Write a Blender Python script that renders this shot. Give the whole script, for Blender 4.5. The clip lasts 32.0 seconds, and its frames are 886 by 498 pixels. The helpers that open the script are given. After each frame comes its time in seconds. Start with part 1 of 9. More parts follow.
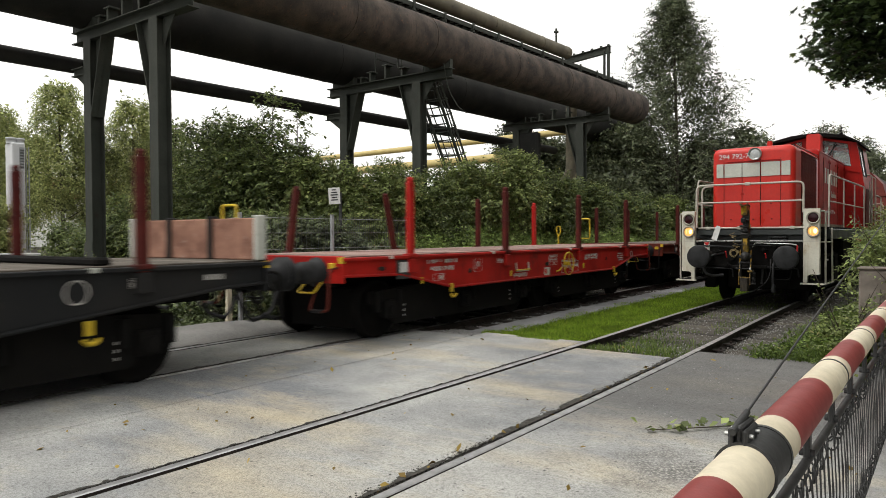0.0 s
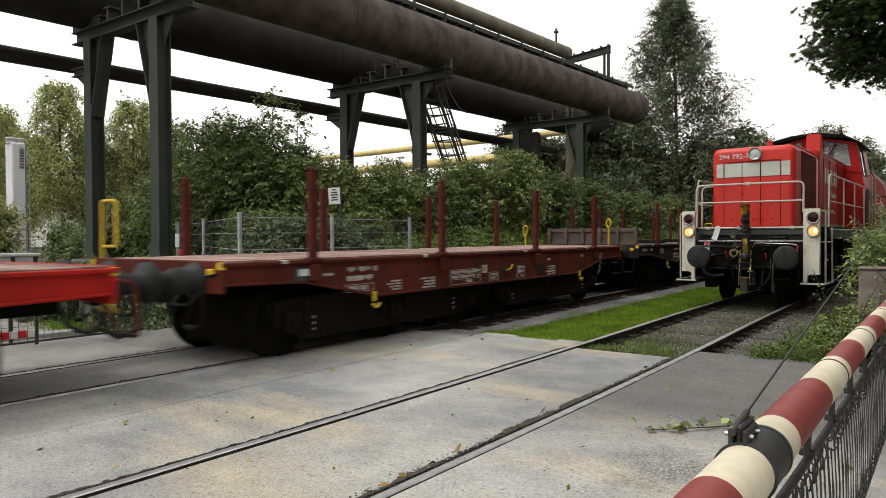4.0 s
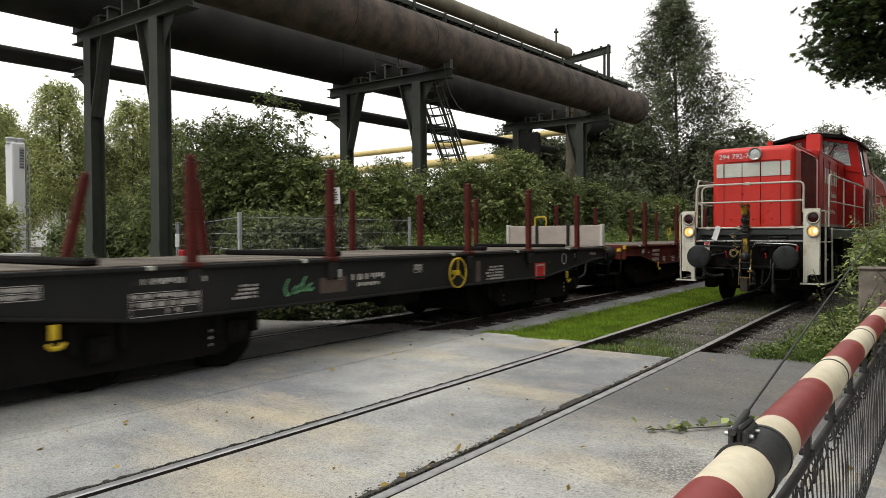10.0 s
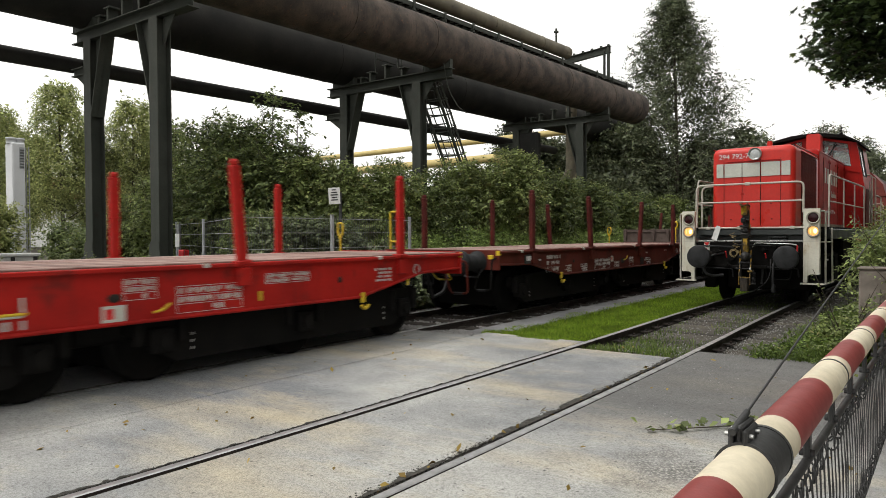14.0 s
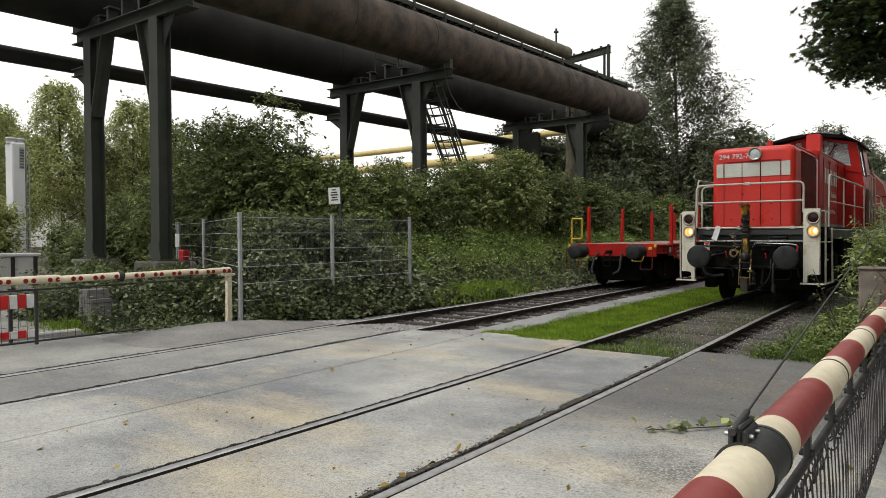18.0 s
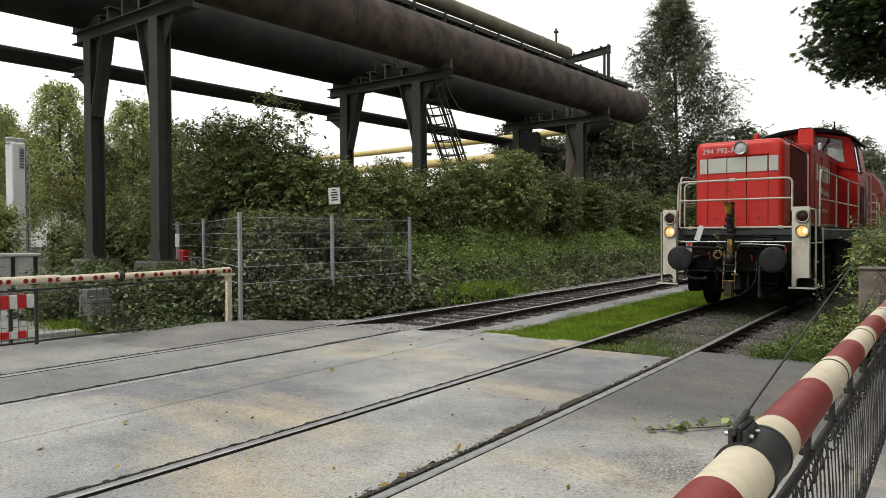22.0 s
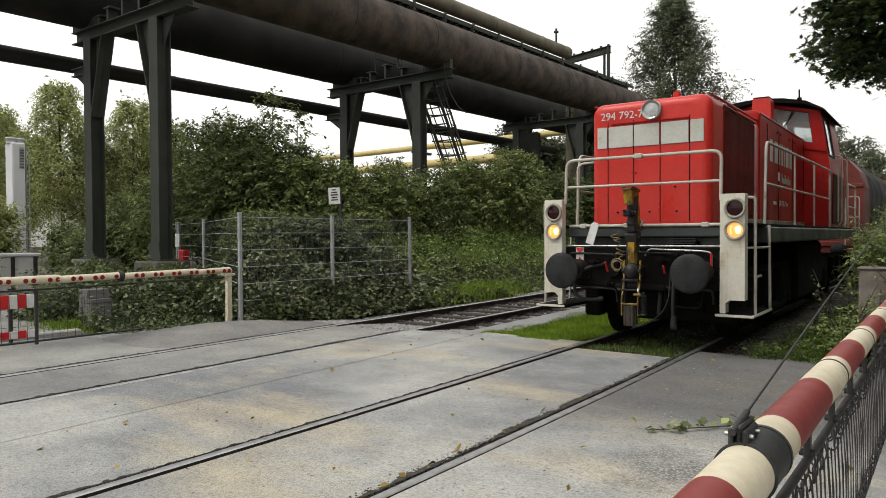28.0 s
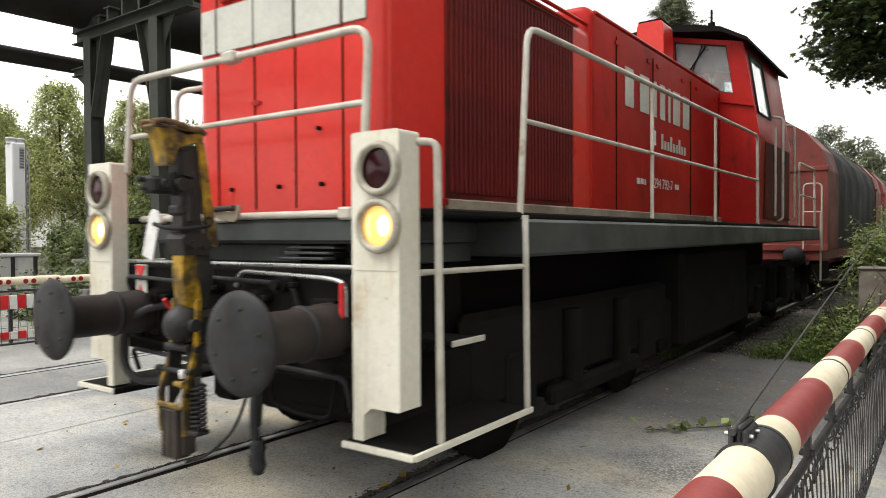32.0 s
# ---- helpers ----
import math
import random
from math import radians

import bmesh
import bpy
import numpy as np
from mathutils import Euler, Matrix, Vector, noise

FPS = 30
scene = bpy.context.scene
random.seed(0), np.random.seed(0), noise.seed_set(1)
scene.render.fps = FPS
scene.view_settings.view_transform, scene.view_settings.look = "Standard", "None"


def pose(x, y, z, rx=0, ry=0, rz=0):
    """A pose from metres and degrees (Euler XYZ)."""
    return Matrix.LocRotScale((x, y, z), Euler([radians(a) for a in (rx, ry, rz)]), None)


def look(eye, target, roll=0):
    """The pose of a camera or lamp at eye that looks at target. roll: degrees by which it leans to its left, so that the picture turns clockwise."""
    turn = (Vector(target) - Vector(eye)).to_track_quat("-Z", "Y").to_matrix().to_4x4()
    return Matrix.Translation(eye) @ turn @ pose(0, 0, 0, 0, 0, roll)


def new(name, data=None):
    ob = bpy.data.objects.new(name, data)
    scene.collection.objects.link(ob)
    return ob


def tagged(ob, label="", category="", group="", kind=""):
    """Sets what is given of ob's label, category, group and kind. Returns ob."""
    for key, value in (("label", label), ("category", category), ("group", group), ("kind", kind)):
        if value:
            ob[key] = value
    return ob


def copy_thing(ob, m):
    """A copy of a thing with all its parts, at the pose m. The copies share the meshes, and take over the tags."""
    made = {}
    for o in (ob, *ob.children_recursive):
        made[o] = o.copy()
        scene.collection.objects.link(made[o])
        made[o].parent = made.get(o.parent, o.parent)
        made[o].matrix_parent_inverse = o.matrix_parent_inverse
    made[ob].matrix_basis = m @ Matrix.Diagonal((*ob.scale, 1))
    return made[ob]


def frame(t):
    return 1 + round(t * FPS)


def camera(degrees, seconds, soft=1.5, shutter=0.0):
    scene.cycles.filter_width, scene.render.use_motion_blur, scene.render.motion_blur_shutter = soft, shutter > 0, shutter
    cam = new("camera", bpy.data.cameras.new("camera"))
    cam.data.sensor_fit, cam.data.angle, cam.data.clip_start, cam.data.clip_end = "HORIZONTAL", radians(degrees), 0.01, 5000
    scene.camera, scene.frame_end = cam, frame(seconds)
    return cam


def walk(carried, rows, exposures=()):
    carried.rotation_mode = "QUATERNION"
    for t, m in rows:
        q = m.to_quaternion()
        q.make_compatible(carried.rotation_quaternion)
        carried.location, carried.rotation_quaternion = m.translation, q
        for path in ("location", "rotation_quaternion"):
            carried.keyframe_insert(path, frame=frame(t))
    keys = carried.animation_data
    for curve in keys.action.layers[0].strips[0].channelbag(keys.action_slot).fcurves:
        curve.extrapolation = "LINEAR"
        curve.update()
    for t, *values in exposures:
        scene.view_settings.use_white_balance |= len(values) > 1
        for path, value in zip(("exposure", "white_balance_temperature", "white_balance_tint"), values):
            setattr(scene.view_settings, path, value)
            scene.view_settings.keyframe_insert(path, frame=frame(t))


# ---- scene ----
# ---- camera: it stands still beside the level crossing ----
cam = camera(64.2, 32.0, soft=0.8, shutter=0.4)
EYE = (0.0, 0.0, 1.544)
CAM_POSE = look(EYE, (-6.0287, 7.976, 1.348), roll=-0.305)
walk(cam, [(0.0, CAM_POSE), (32.0, CAM_POSE)], exposures=[(0.0, 0.12), (14.0, 0.12), (18.0, 0.0), (29.5, 0.0), (31.0, 0.32), (32.0, 0.66)])

# ---- light: bright overcast ----
world = bpy.data.worlds.new("world")
scene.world = world
world.use_nodes = True
wn, wl = world.node_tree.nodes, world.node_tree.links
sky = wn.new("ShaderNodeTexSky")
sky.sky_type = "NISHITA"
sky.sun_disc = False
sky.sun_elevation = radians(56)
sky.sun_rotation = radians(220)
sky.air_density, sky.dust_density, sky.ozone_density = 1.0, 6.0, 1.0
pale = wn.new("ShaderNodeHueSaturation")
pale.inputs["Saturation"].default_value = 0.12
wl.new(sky.outputs[0], pale.inputs["Color"])
wl.new(pale.outputs[0], wn["Background"].inputs["Color"])
wn["Background"].inputs["Strength"].default_value = 0.06
cloud = wn.new("ShaderNodeBackground")
cloud.inputs["Color"].default_value, cloud.inputs["Strength"].default_value = (1.0, 0.985, 0.94, 1), 0.9
both = wn.new("ShaderNodeAddShader")
wl.new(wn["Background"].outputs[0], both.inputs[0])
wl.new(cloud.outputs[0], both.inputs[1])
wl.new(both.outputs[0], wn["World Output"].inputs["Surface"])
sun = new("sun", bpy.data.lights.new("sun", "SUN"))
sun.data.energy, sun.data.angle, sun.data.color = 1.15, radians(25), (1.0, 0.97, 0.92)
sun.matrix_basis = look((-20, -24, 46), (0, 0, 0))
# ---- mesh building ----
class Build:
    """Collects vertices and faces of one mesh."""

    def __init__(self):
        self.v, self.f, self.s = [], [], []

    def add(self, verts, faces, smooth=False, m=None):
        o = len(self.v)
        self.v += [tuple(m @ Vector(p)) for p in verts] if m else [tuple(p) for p in verts]
        self.f += [tuple(i + o for i in f) for f in faces]
        self.s += [smooth] * len(faces)
        return self

    def box(self, x0, x1, y0, y1, z0, z1, c=0.0, m=None):
        """A box with chamfered edges."""
        lo, hi = (x0, y0, z0), (x1, y1, z1)
        c = min(c, *(0.45 * (h - l) for l, h in zip(lo, hi)))
        if c <= 0:
            vs = [(x, y, z) for z in (z0, z1) for y in (y0, y1) for x in (x0, x1)]
            return self.add(vs, [(0, 2, 3, 1), (4, 5, 7, 6), (0, 1, 5, 4), (2, 6, 7, 3), (0, 4, 6, 2), (1, 3, 7, 5)], False, m)
        vs, key = [], {}
        for sx in (0, 1):
            for sy in (0, 1):
                for sz in (0, 1):
                    s = (sx, sy, sz)
                    for a in range(3):
                        p = [(hi[k] - c if s[k] else lo[k] + c) for k in range(3)]
                        p[a] = hi[a] if s[a] else lo[a]
                        key[(s, a)] = len(vs)
                        vs.append(p)
        fs = []
        for a in range(3):
            b, d = (a + 1) % 3, (a + 2) % 3
            for sa in (0, 1):
                q = []
                for sb, sd in ((0, 0), (1, 0), (1, 1), (0, 1)):
                    s = [0, 0, 0]
                    s[a], s[b], s[d] = sa, sb, sd
                    q.append(key[(tuple(s), a)])
                fs.append(tuple(q if sa else q[::-1]))
            for sb in (0, 1):
                for sd in (0, 1):
                    s0, s1 = [0, 0, 0], [0, 0, 0]
                    s0[a], s1[a] = 0, 1
                    s0[b] = s1[b] = sb
                    s0[d] = s1[d] = sd
                    s0, s1 = tuple(s0), tuple(s1)
                    q = [key[(s0, b)], key[(s1, b)], key[(s1, d)], key[(s0, d)]]
                    fs.append(tuple(q if sb != sd else q[::-1]))
        for sx in (0, 1):
            for sy in (0, 1):
                for sz in (0, 1):
                    s = (sx, sy, sz)
                    q = [key[(s, 0)], key[(s, 1)], key[(s, 2)]]
                    fs.append(tuple(q if (sx + sy + sz) % 2 else q[::-1]))
        return self.add(vs, fs, False, m)

    def cyl(self, p0, p1, r, n=16, r2=None, caps=True, m=None):
        p0, p1 = Vector(p0), Vector(p1)
        r2 = r if r2 is None else r2
        ax = (p1 - p0).normalized()
        u = ax.orthogonal().normalized()
        w = ax.cross(u)
        ring = [(math.cos(2 * math.pi * i / n), math.sin(2 * math.pi * i / n)) for i in range(n)]
        a = [p0 + r * (c * u + s * w) for c, s in ring]
        b = [p1 + r2 * (c * u + s * w) for c, s in ring]
        self.add(a + b, [(i, (i + 1) % n, n + (i + 1) % n, n + i) for i in range(n)], True, m)
        if caps:
            self.add(a, [tuple(range(n))[::-1]], False, m)
            self.add(b, [tuple(range(n))], False, m)
        return self

    def tube(self, pts, r, n=8, m=None, close=False):
        """A round bar along a line of points."""
        pts = [Vector(p) for p in pts]
        k = len(pts)
        rings, u = [], None
        for i, p in enumerate(pts):
            a = pts[i - 1] if (i > 0 or close) else p
            b = pts[(i + 1) % k] if (i < k - 1 or close) else p
            t = (b - a).normalized()
            u = t.orthogonal() if u is None else u - t * u.dot(t)
            u.normalize()
            w = t.cross(u)
            rings += [p + r * (math.cos(2 * math.pi * j / n) * u + math.sin(2 * math.pi * j / n) * w) for j in range(n)]
        fs = []
        for i in range(k if close else k - 1):
            o, q = i * n, ((i + 1) % k) * n
            fs += [(o + j, o + (j + 1) % n, q + (j + 1) % n, q + j) for j in range(n)]
        self.add(rings, fs, True, m)
        if not close:
            self.add(rings[:n], [tuple(range(n))[::-1]], False, m)
            self.add(rings[-n:], [tuple(range(n))], False, m)
        return self

    def lathe(self, prof, c, axis="y", n=20, m=None):
        """Turned shape: prof holds (radius, distance along the axis) from c."""
        vs = []
        for r, h in prof:
            for i in range(n):
                a = 2 * math.pi * i / n
                p = {"x": (h, r * math.cos(a), r * math.sin(a)), "y": (r * math.sin(a), h, r * math.cos(a)), "z": (r * math.cos(a), r * math.sin(a), h)}[axis]
                vs.append((p[0] + c[0], p[1] + c[1], p[2] + c[2]))
        fs = [(k * n + i, k * n + (i + 1) % n, (k + 1) * n + (i + 1) % n, (k + 1) * n + i) for k in range(len(prof) - 1) for i in range(n)]
        return self.add(vs, fs, True, m)

    def prism(self, poly, axis, a, b, m=None, smooth=False):
        """Extrudes a flat outline along an axis. x: poly is (y, z); y: (x, z); z: (x, y)."""
        f = {"x": lambda p, h: (h, p[0], p[1]), "y": lambda p, h: (p[0], h, p[1]), "z": lambda p, h: (p[0], p[1], h)}[axis]
        n = len(poly)
        A, B = [f(p, a) for p in poly], [f(p, b) for p in poly]
        self.add(A + B, [(i, (i + 1) % n, n + (i + 1) % n, n + i) for i in range(n)], smooth, m)
        self.add(A, [tuple(range(n))[::-1]], False, m)
        self.add(B, [tuple(range(n))], False, m)
        return self

    def mesh(self, name):
        me = bpy.data.meshes.new(name)
        me.from_pydata(self.v, [], self.f)
        me.polygons.foreach_set("use_smooth", self.s)
        b = bmesh.new()
        b.from_mesh(me)
        bmesh.ops.recalc_face_normals(b, faces=b.faces)
        b.to_mesh(me)
        b.free()
        return me


def part(name, b, material, parent=None, label=""):
    me = b if isinstance(b, bpy.types.Mesh) else b.mesh(name)
    if material and not me.materials:
        me.materials.append(material)
    ob = new(name, me)
    if parent:
        ob.parent = parent
    return tagged(ob, label)


def thing(name, label, category, group="", at=None, kind=""):
    ob = new(name)
    ob.empty_display_size = 0.2
    if at:
        ob.matrix_basis = at
    return tagged(ob, label, category, group, kind)


def np_mesh(name, verts, quads, smooth=False):
    """A mesh of many quads (or triangles) from arrays."""
    me = bpy.data.meshes.new(name)
    k = quads.shape[1]
    me.vertices.add(len(verts))
    me.vertices.foreach_set("co", np.ascontiguousarray(verts, dtype=np.float32).ravel())
    me.loops.add(quads.size)
    me.loops.foreach_set("vertex_index", np.ascontiguousarray(quads, dtype=np.int32).ravel())
    me.polygons.add(len(quads))
    me.polygons.foreach_set("loop_start", np.arange(0, quads.size, k, dtype=np.int32))
    me.update(calc_edges=True)
    if smooth:
        me.polygons.foreach_set("use_smooth", np.ones(len(quads), dtype=bool))
    return me


def arc(c, r, a0, a1, n, plane="xz"):
    out = []
    for i in range(n + 1):
        a = radians(a0 + (a1 - a0) * i / n)
        u, w = r * math.cos(a), r * math.sin(a)
        out.append({"xz": (c[0] + u, c[1], c[2] + w), "yz": (c[0], c[1] + u, c[2] + w), "xy": (c[0] + u, c[1] + w, c[2])}[plane])
    return out


def bent(pts, r=0.08, n=4):
    """Rounds the corners of a line of points."""
    pts = [Vector(p) for p in pts]
    out = [pts[0]]
    for a, b, c in zip(pts, pts[1:], pts[2:]):
        d = min(r, 0.45 * (a - b).length, 0.45 * (c - b).length)
        p, q = b + d * (a - b).normalized(), b + d * (c - b).normalized()
        for i in range(n + 1):
            t = i / n
            out.append((1 - t) ** 2 * p + 2 * t * (1 - t) * b + t * t * q)
    return out + [pts[-1]]


def lettering(name, words, size, m, material, parent, label=""):
    """Raised letters in the built-in font, flat in local x and z, facing -y, as a mesh."""
    cu = bpy.data.curves.new(name, "FONT")
    cu.body, cu.size, cu.extrude, cu.align_x, cu.align_y = words, size, 0.001, "CENTER", "CENTER"
    cu.resolution_u = 3
    tmp = bpy.data.objects.new(name, cu)
    me = bpy.data.meshes.new_from_object(tmp)
    bpy.data.objects.remove(tmp)
    me.transform(m @ Matrix.Rotation(radians(90), 4, "X"))
    me.materials.clear()
    me.materials.append(material)
    ob = new(name, me)
    ob.parent = parent
    return tagged(ob, label)


# ---- materials ----
def material(name):
    ma = bpy.data.materials.new(name)
    ma.use_nodes = True
    return ma, ma.node_tree.nodes, ma.node_tree.links, ma.node_tree.nodes["Principled BSDF"]


def ramp(nodes, links, src, stops, kind="LINEAR"):
    r = nodes.new("ShaderNodeValToRGB")
    r.color_ramp.interpolation = kind
    e = r.color_ramp.elements
    while len(e) < len(stops):
        e.new(0.5)
    for el, (p, c) in zip(e, stops):
        el.position = p
        el.color = (*c, 1) if isinstance(c, tuple) else (c, c, c, 1)
    links.new(src, r.inputs[0])
    return r.outputs[0]


def noise_tex(nodes, links, co, scale, detail=6, rough=0.55, stretch=None):
    if stretch:
        mp = nodes.new("ShaderNodeMapping")
        mp.inputs["Scale"].default_value = stretch
        links.new(co, mp.inputs[0])
        co = mp.outputs[0]
    t = nodes.new("ShaderNodeTexNoise")
    t.inputs["Scale"].default_value, t.inputs["Detail"].default_value, t.inputs["Roughness"].default_value = scale, detail, rough
    links.new(co, t.inputs["Vector"])
    return t.outputs["Fac"]


def mix(nodes, links, fac, a, b, blend="MIX"):
    x = nodes.new("ShaderNodeMix")
    x.data_type, x.blend_type = "RGBA", blend
    for i, val in ((0, fac), (6, a), (7, b)):
        if isinstance(val, (int, float)):
            x.inputs[i].default_value = val
        elif isinstance(val, tuple):
            x.inputs[i].default_value = (*val, 1)
        else:
            links.new(val, x.inputs[i])
    return x.outputs[2]


def surface(name, a, b, rough=0.6, metal=0.0, s1=1.2, s2=30.0, bump=0.15, dirt=None, streak=None, spread=0.2, coat=0.0, spec=0.25, vary=0.0):
    """A worn surface: two colours in large patches, fine grain, and dirt (colour, share, scale) and streaks (colour, share) if given."""
    ma, n, l, bsdf = material(name)
    co = n.new("ShaderNodeTexCoord").outputs["Object"]
    big = noise_tex(n, l, co, s1, 6)
    fine = noise_tex(n, l, co, s2, 4, 0.7)
    col = mix(n, l, ramp(n, l, big, [(0.35, 0.0), (0.65, 1.0)]), a, b)
    col = mix(n, l, 0.35, col, ramp(n, l, fine, [(0.25, 0.45), (0.75, 1.0)]), "MULTIPLY")
    if vary:
        info = n.new("ShaderNodeObjectInfo")
        col = mix(n, l, vary, col, ramp(n, l, info.outputs["Random"], [(0.0, 0.3), (1.0, 1.0)]), "MULTIPLY")
    if dirt:
        d = noise_tex(n, l, co, dirt[2], 8, 0.65)
        lo = 0.75 - 0.5 * dirt[1]
        col = mix(n, l, ramp(n, l, d, [(lo, 0.0), (min(lo + 0.16, 1), 0.9)]), col, dirt[0])
    if streak:
        d = noise_tex(n, l, co, 5.0, 6, 0.6, (3.0, 3.0, 0.25))
        lo = 0.75 - 0.5 * streak[1]
        col = mix(n, l, ramp(n, l, d, [(lo, 0.0), (min(lo + 0.2, 1), 0.8)]), col, streak[0])
    l.new(col, bsdf.inputs["Base Color"])
    l.new(ramp(n, l, big, [(0.3, max(rough - spread / 2, 0.05)), (0.7, min(rough + spread / 2, 1.0))]), bsdf.inputs["Roughness"])
    bsdf.inputs["Metallic"].default_value = metal
    bsdf.inputs["Coat Weight"].default_value = coat
    bsdf.inputs["Specular IOR Level"].default_value = spec
    if bump:
        bp = n.new("ShaderNodeBump")
        bp.inputs["Strength"].default_value, bp.inputs["Distance"].default_value = bump, 0.02
        l.new(fine, bp.inputs["Height"])
        l.new(bp.outputs[0], bsdf.inputs["Normal"])
    return ma


def leafy(name, dark, light, odd, rough=0.5, through_share=0.35):
    """Leaves: each its own green, a few of an odd colour, part of the light shines through."""
    ma, n, l, bsdf = material(name)
    rnd = n.new("ShaderNodeNewGeometry").outputs["Random Per Island"]
    co = n.new("ShaderNodeTexCoord").outputs["Object"]
    patch = noise_tex(n, l, co, 1.5, 4)
    col = ramp(n, l, rnd, [(0.0, tuple(0.75 * p for p in dark)), (0.45, tuple((p + q) / 2 for p, q in zip(dark, light))), (0.8, light), (0.95, tuple(1.5 * q for q in light)), (1.0, odd)])
    col = mix(n, l, 0.75, col, ramp(n, l, patch, [(0.34, 0.4), (0.62, 1.0)]), "MULTIPLY")
    l.new(col, bsdf.inputs["Base Color"])
    bsdf.inputs["Roughness"].default_value = rough
    bsdf.inputs["Specular IOR Level"].default_value = 0.3
    tr = n.new("ShaderNodeBsdfTranslucent")
    l.new(col, tr.inputs["Color"])
    ms = n.new("ShaderNodeMixShader")
    ms.inputs[0].default_value = through_share
    l.new(bsdf.outputs[0], ms.inputs[1])
    l.new(tr.outputs[0], ms.inputs[2])
    l.new(ms.outputs[0], n["Material Output"].inputs["Surface"])
    return ma


def glow(name, colour, strength, rough=0.2):
    ma, n, l, bsdf = material(name)
    bsdf.inputs["Base Color"].default_value = (*colour, 1)
    bsdf.inputs["Roughness"].default_value = rough
    bsdf.inputs["Emission Color"].default_value = (*colour, 1)
    bsdf.inputs["Emission Strength"].default_value = strength
    return ma


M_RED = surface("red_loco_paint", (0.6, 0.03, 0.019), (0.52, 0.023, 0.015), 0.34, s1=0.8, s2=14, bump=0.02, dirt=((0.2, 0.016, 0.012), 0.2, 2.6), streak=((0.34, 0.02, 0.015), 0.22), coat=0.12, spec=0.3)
# the loco red again, darkened for its shaded sides, plus soot and dirt
M_SHADED_RED = surface("red_paint_with_side_shade", (0.43, 0.017, 0.012), (0.29, 0.012, 0.01), 0.4, s1=0.8, s2=14, bump=0.02, dirt=((0.08, 0.012, 0.009), 0.34, 1.2), streak=((0.07, 0.012, 0.01), 0.32), spec=0.12)
M_PALE = surface("pale_grey_panel_paint", (0.56, 0.56, 0.5), (0.46, 0.47, 0.42), 0.45, s1=2, dirt=((0.3, 0.3, 0.25), 0.25, 5), bump=0.03)
M_LAMPBOARD = surface("worn_white_paint", (0.66, 0.64, 0.55), (0.58, 0.55, 0.45), 0.42, s1=1.6, s2=25, bump=0.03, dirt=((0.3, 0.2, 0.11), 0.26, 3.2), streak=((0.4, 0.28, 0.16), 0.3), spec=0.35)
M_LAMPRING = surface("dirty_cream_lamp_ring", (0.42, 0.4, 0.33), (0.28, 0.26, 0.2), 0.45, s1=7, s2=30, bump=0.05, dirt=((0.1, 0.08, 0.055), 0.34, 14))
M_SHAFT = surface("brown_black_buffer_sleeve", (0.03, 0.023, 0.02), (0.018, 0.015, 0.014), 0.55, s1=4, s2=26, bump=0.12, dirt=((0.05, 0.05, 0.046), 0.26, 8), spec=0.25)
M_RAIL = surface("grey_white_tube", (0.52, 0.5, 0.44), (0.4, 0.37, 0.31), 0.42, s1=4, dirt=((0.2, 0.13, 0.08), 0.32, 8), bump=0.04)
M_FRAME = surface("grey_frame_paint", (0.055, 0.062, 0.06), (0.036, 0.04, 0.039), 0.5, s1=1.5, dirt=((0.022, 0.02, 0.018), 0.4, 2), bump=0.05)
# grimy black iron, its colour lowered further for the shade under the vehicles
M_UNDER = surface("grimy_iron_with_painted_shade", (0.008, 0.0078, 0.0075), (0.013, 0.012, 0.011), 0.85, s1=3, s2=40, bump=0.2, dirt=((0.017, 0.014, 0.012), 0.18, 6), spec=0.06)
M_BUFFER = surface("dark_greasy_steel", (0.026, 0.027, 0.028), (0.015, 0.015, 0.016), 0.6, s1=5, s2=30, bump=0.1, dirt=((0.012, 0.012, 0.011), 0.42, 5), spec=0.2)
M_RUBBER = surface("black_rubber", (0.015, 0.015, 0.016), (0.025, 0.025, 0.026), 0.6, s1=5, bump=0.05)
M_COUPLER = surface("greasy_yellow_paint", (0.42, 0.25, 0.012), (0.26, 0.15, 0.01), 0.42, s1=6, s2=30, bump=0.14, dirt=((0.02, 0.017, 0.014), 0.66, 6), spec=0.35)
M_GREASY = surface("grease_black_cast_iron", (0.013, 0.0125, 0.012), (0.026, 0.024, 0.021), 0.5, s1=6, s2=30, bump=0.3, dirt=((0.05, 0.04, 0.024), 0.3, 8), spec=0.3)
M_YELLOW = surface("yellow_paint", (0.68, 0.48, 0.03), (0.55, 0.38, 0.03), 0.45, s1=5, bump=0.04, dirt=((0.2, 0.13, 0.03), 0.2, 12))
M_WHITE = surface("white_marking_paint", (0.72, 0.72, 0.7), (0.58, 0.58, 0.56), 0.55, s1=12, bump=0.0, dirt=((0.3, 0.28, 0.26), 0.25, 20))
M_GLASS = material("dark_tinted_glass")[0]
_b = M_GLASS.node_tree.nodes["Principled BSDF"]
_b.inputs["Base Color"].default_value, _b.inputs["Roughness"].default_value = (0.03, 0.035, 0.04, 1), 0.04
_b.inputs["Specular IOR Level"].default_value = 0.9
M_CABGLASS = material("cab_window_glass")[0]
_b = M_CABGLASS.node_tree.nodes["Principled BSDF"]
_b.inputs["Base Color"].default_value, _b.inputs["Roughness"].default_value = (0.8, 0.85, 0.85, 1), 0.02
_b.inputs["Transmission Weight"].default_value, _b.inputs["IOR"].default_value = 0.85, 1.1
M_REDLENS = surface("dark_red_lens", (0.03, 0.006, 0.008), (0.02, 0.004, 0.006), 0.12, bump=0)
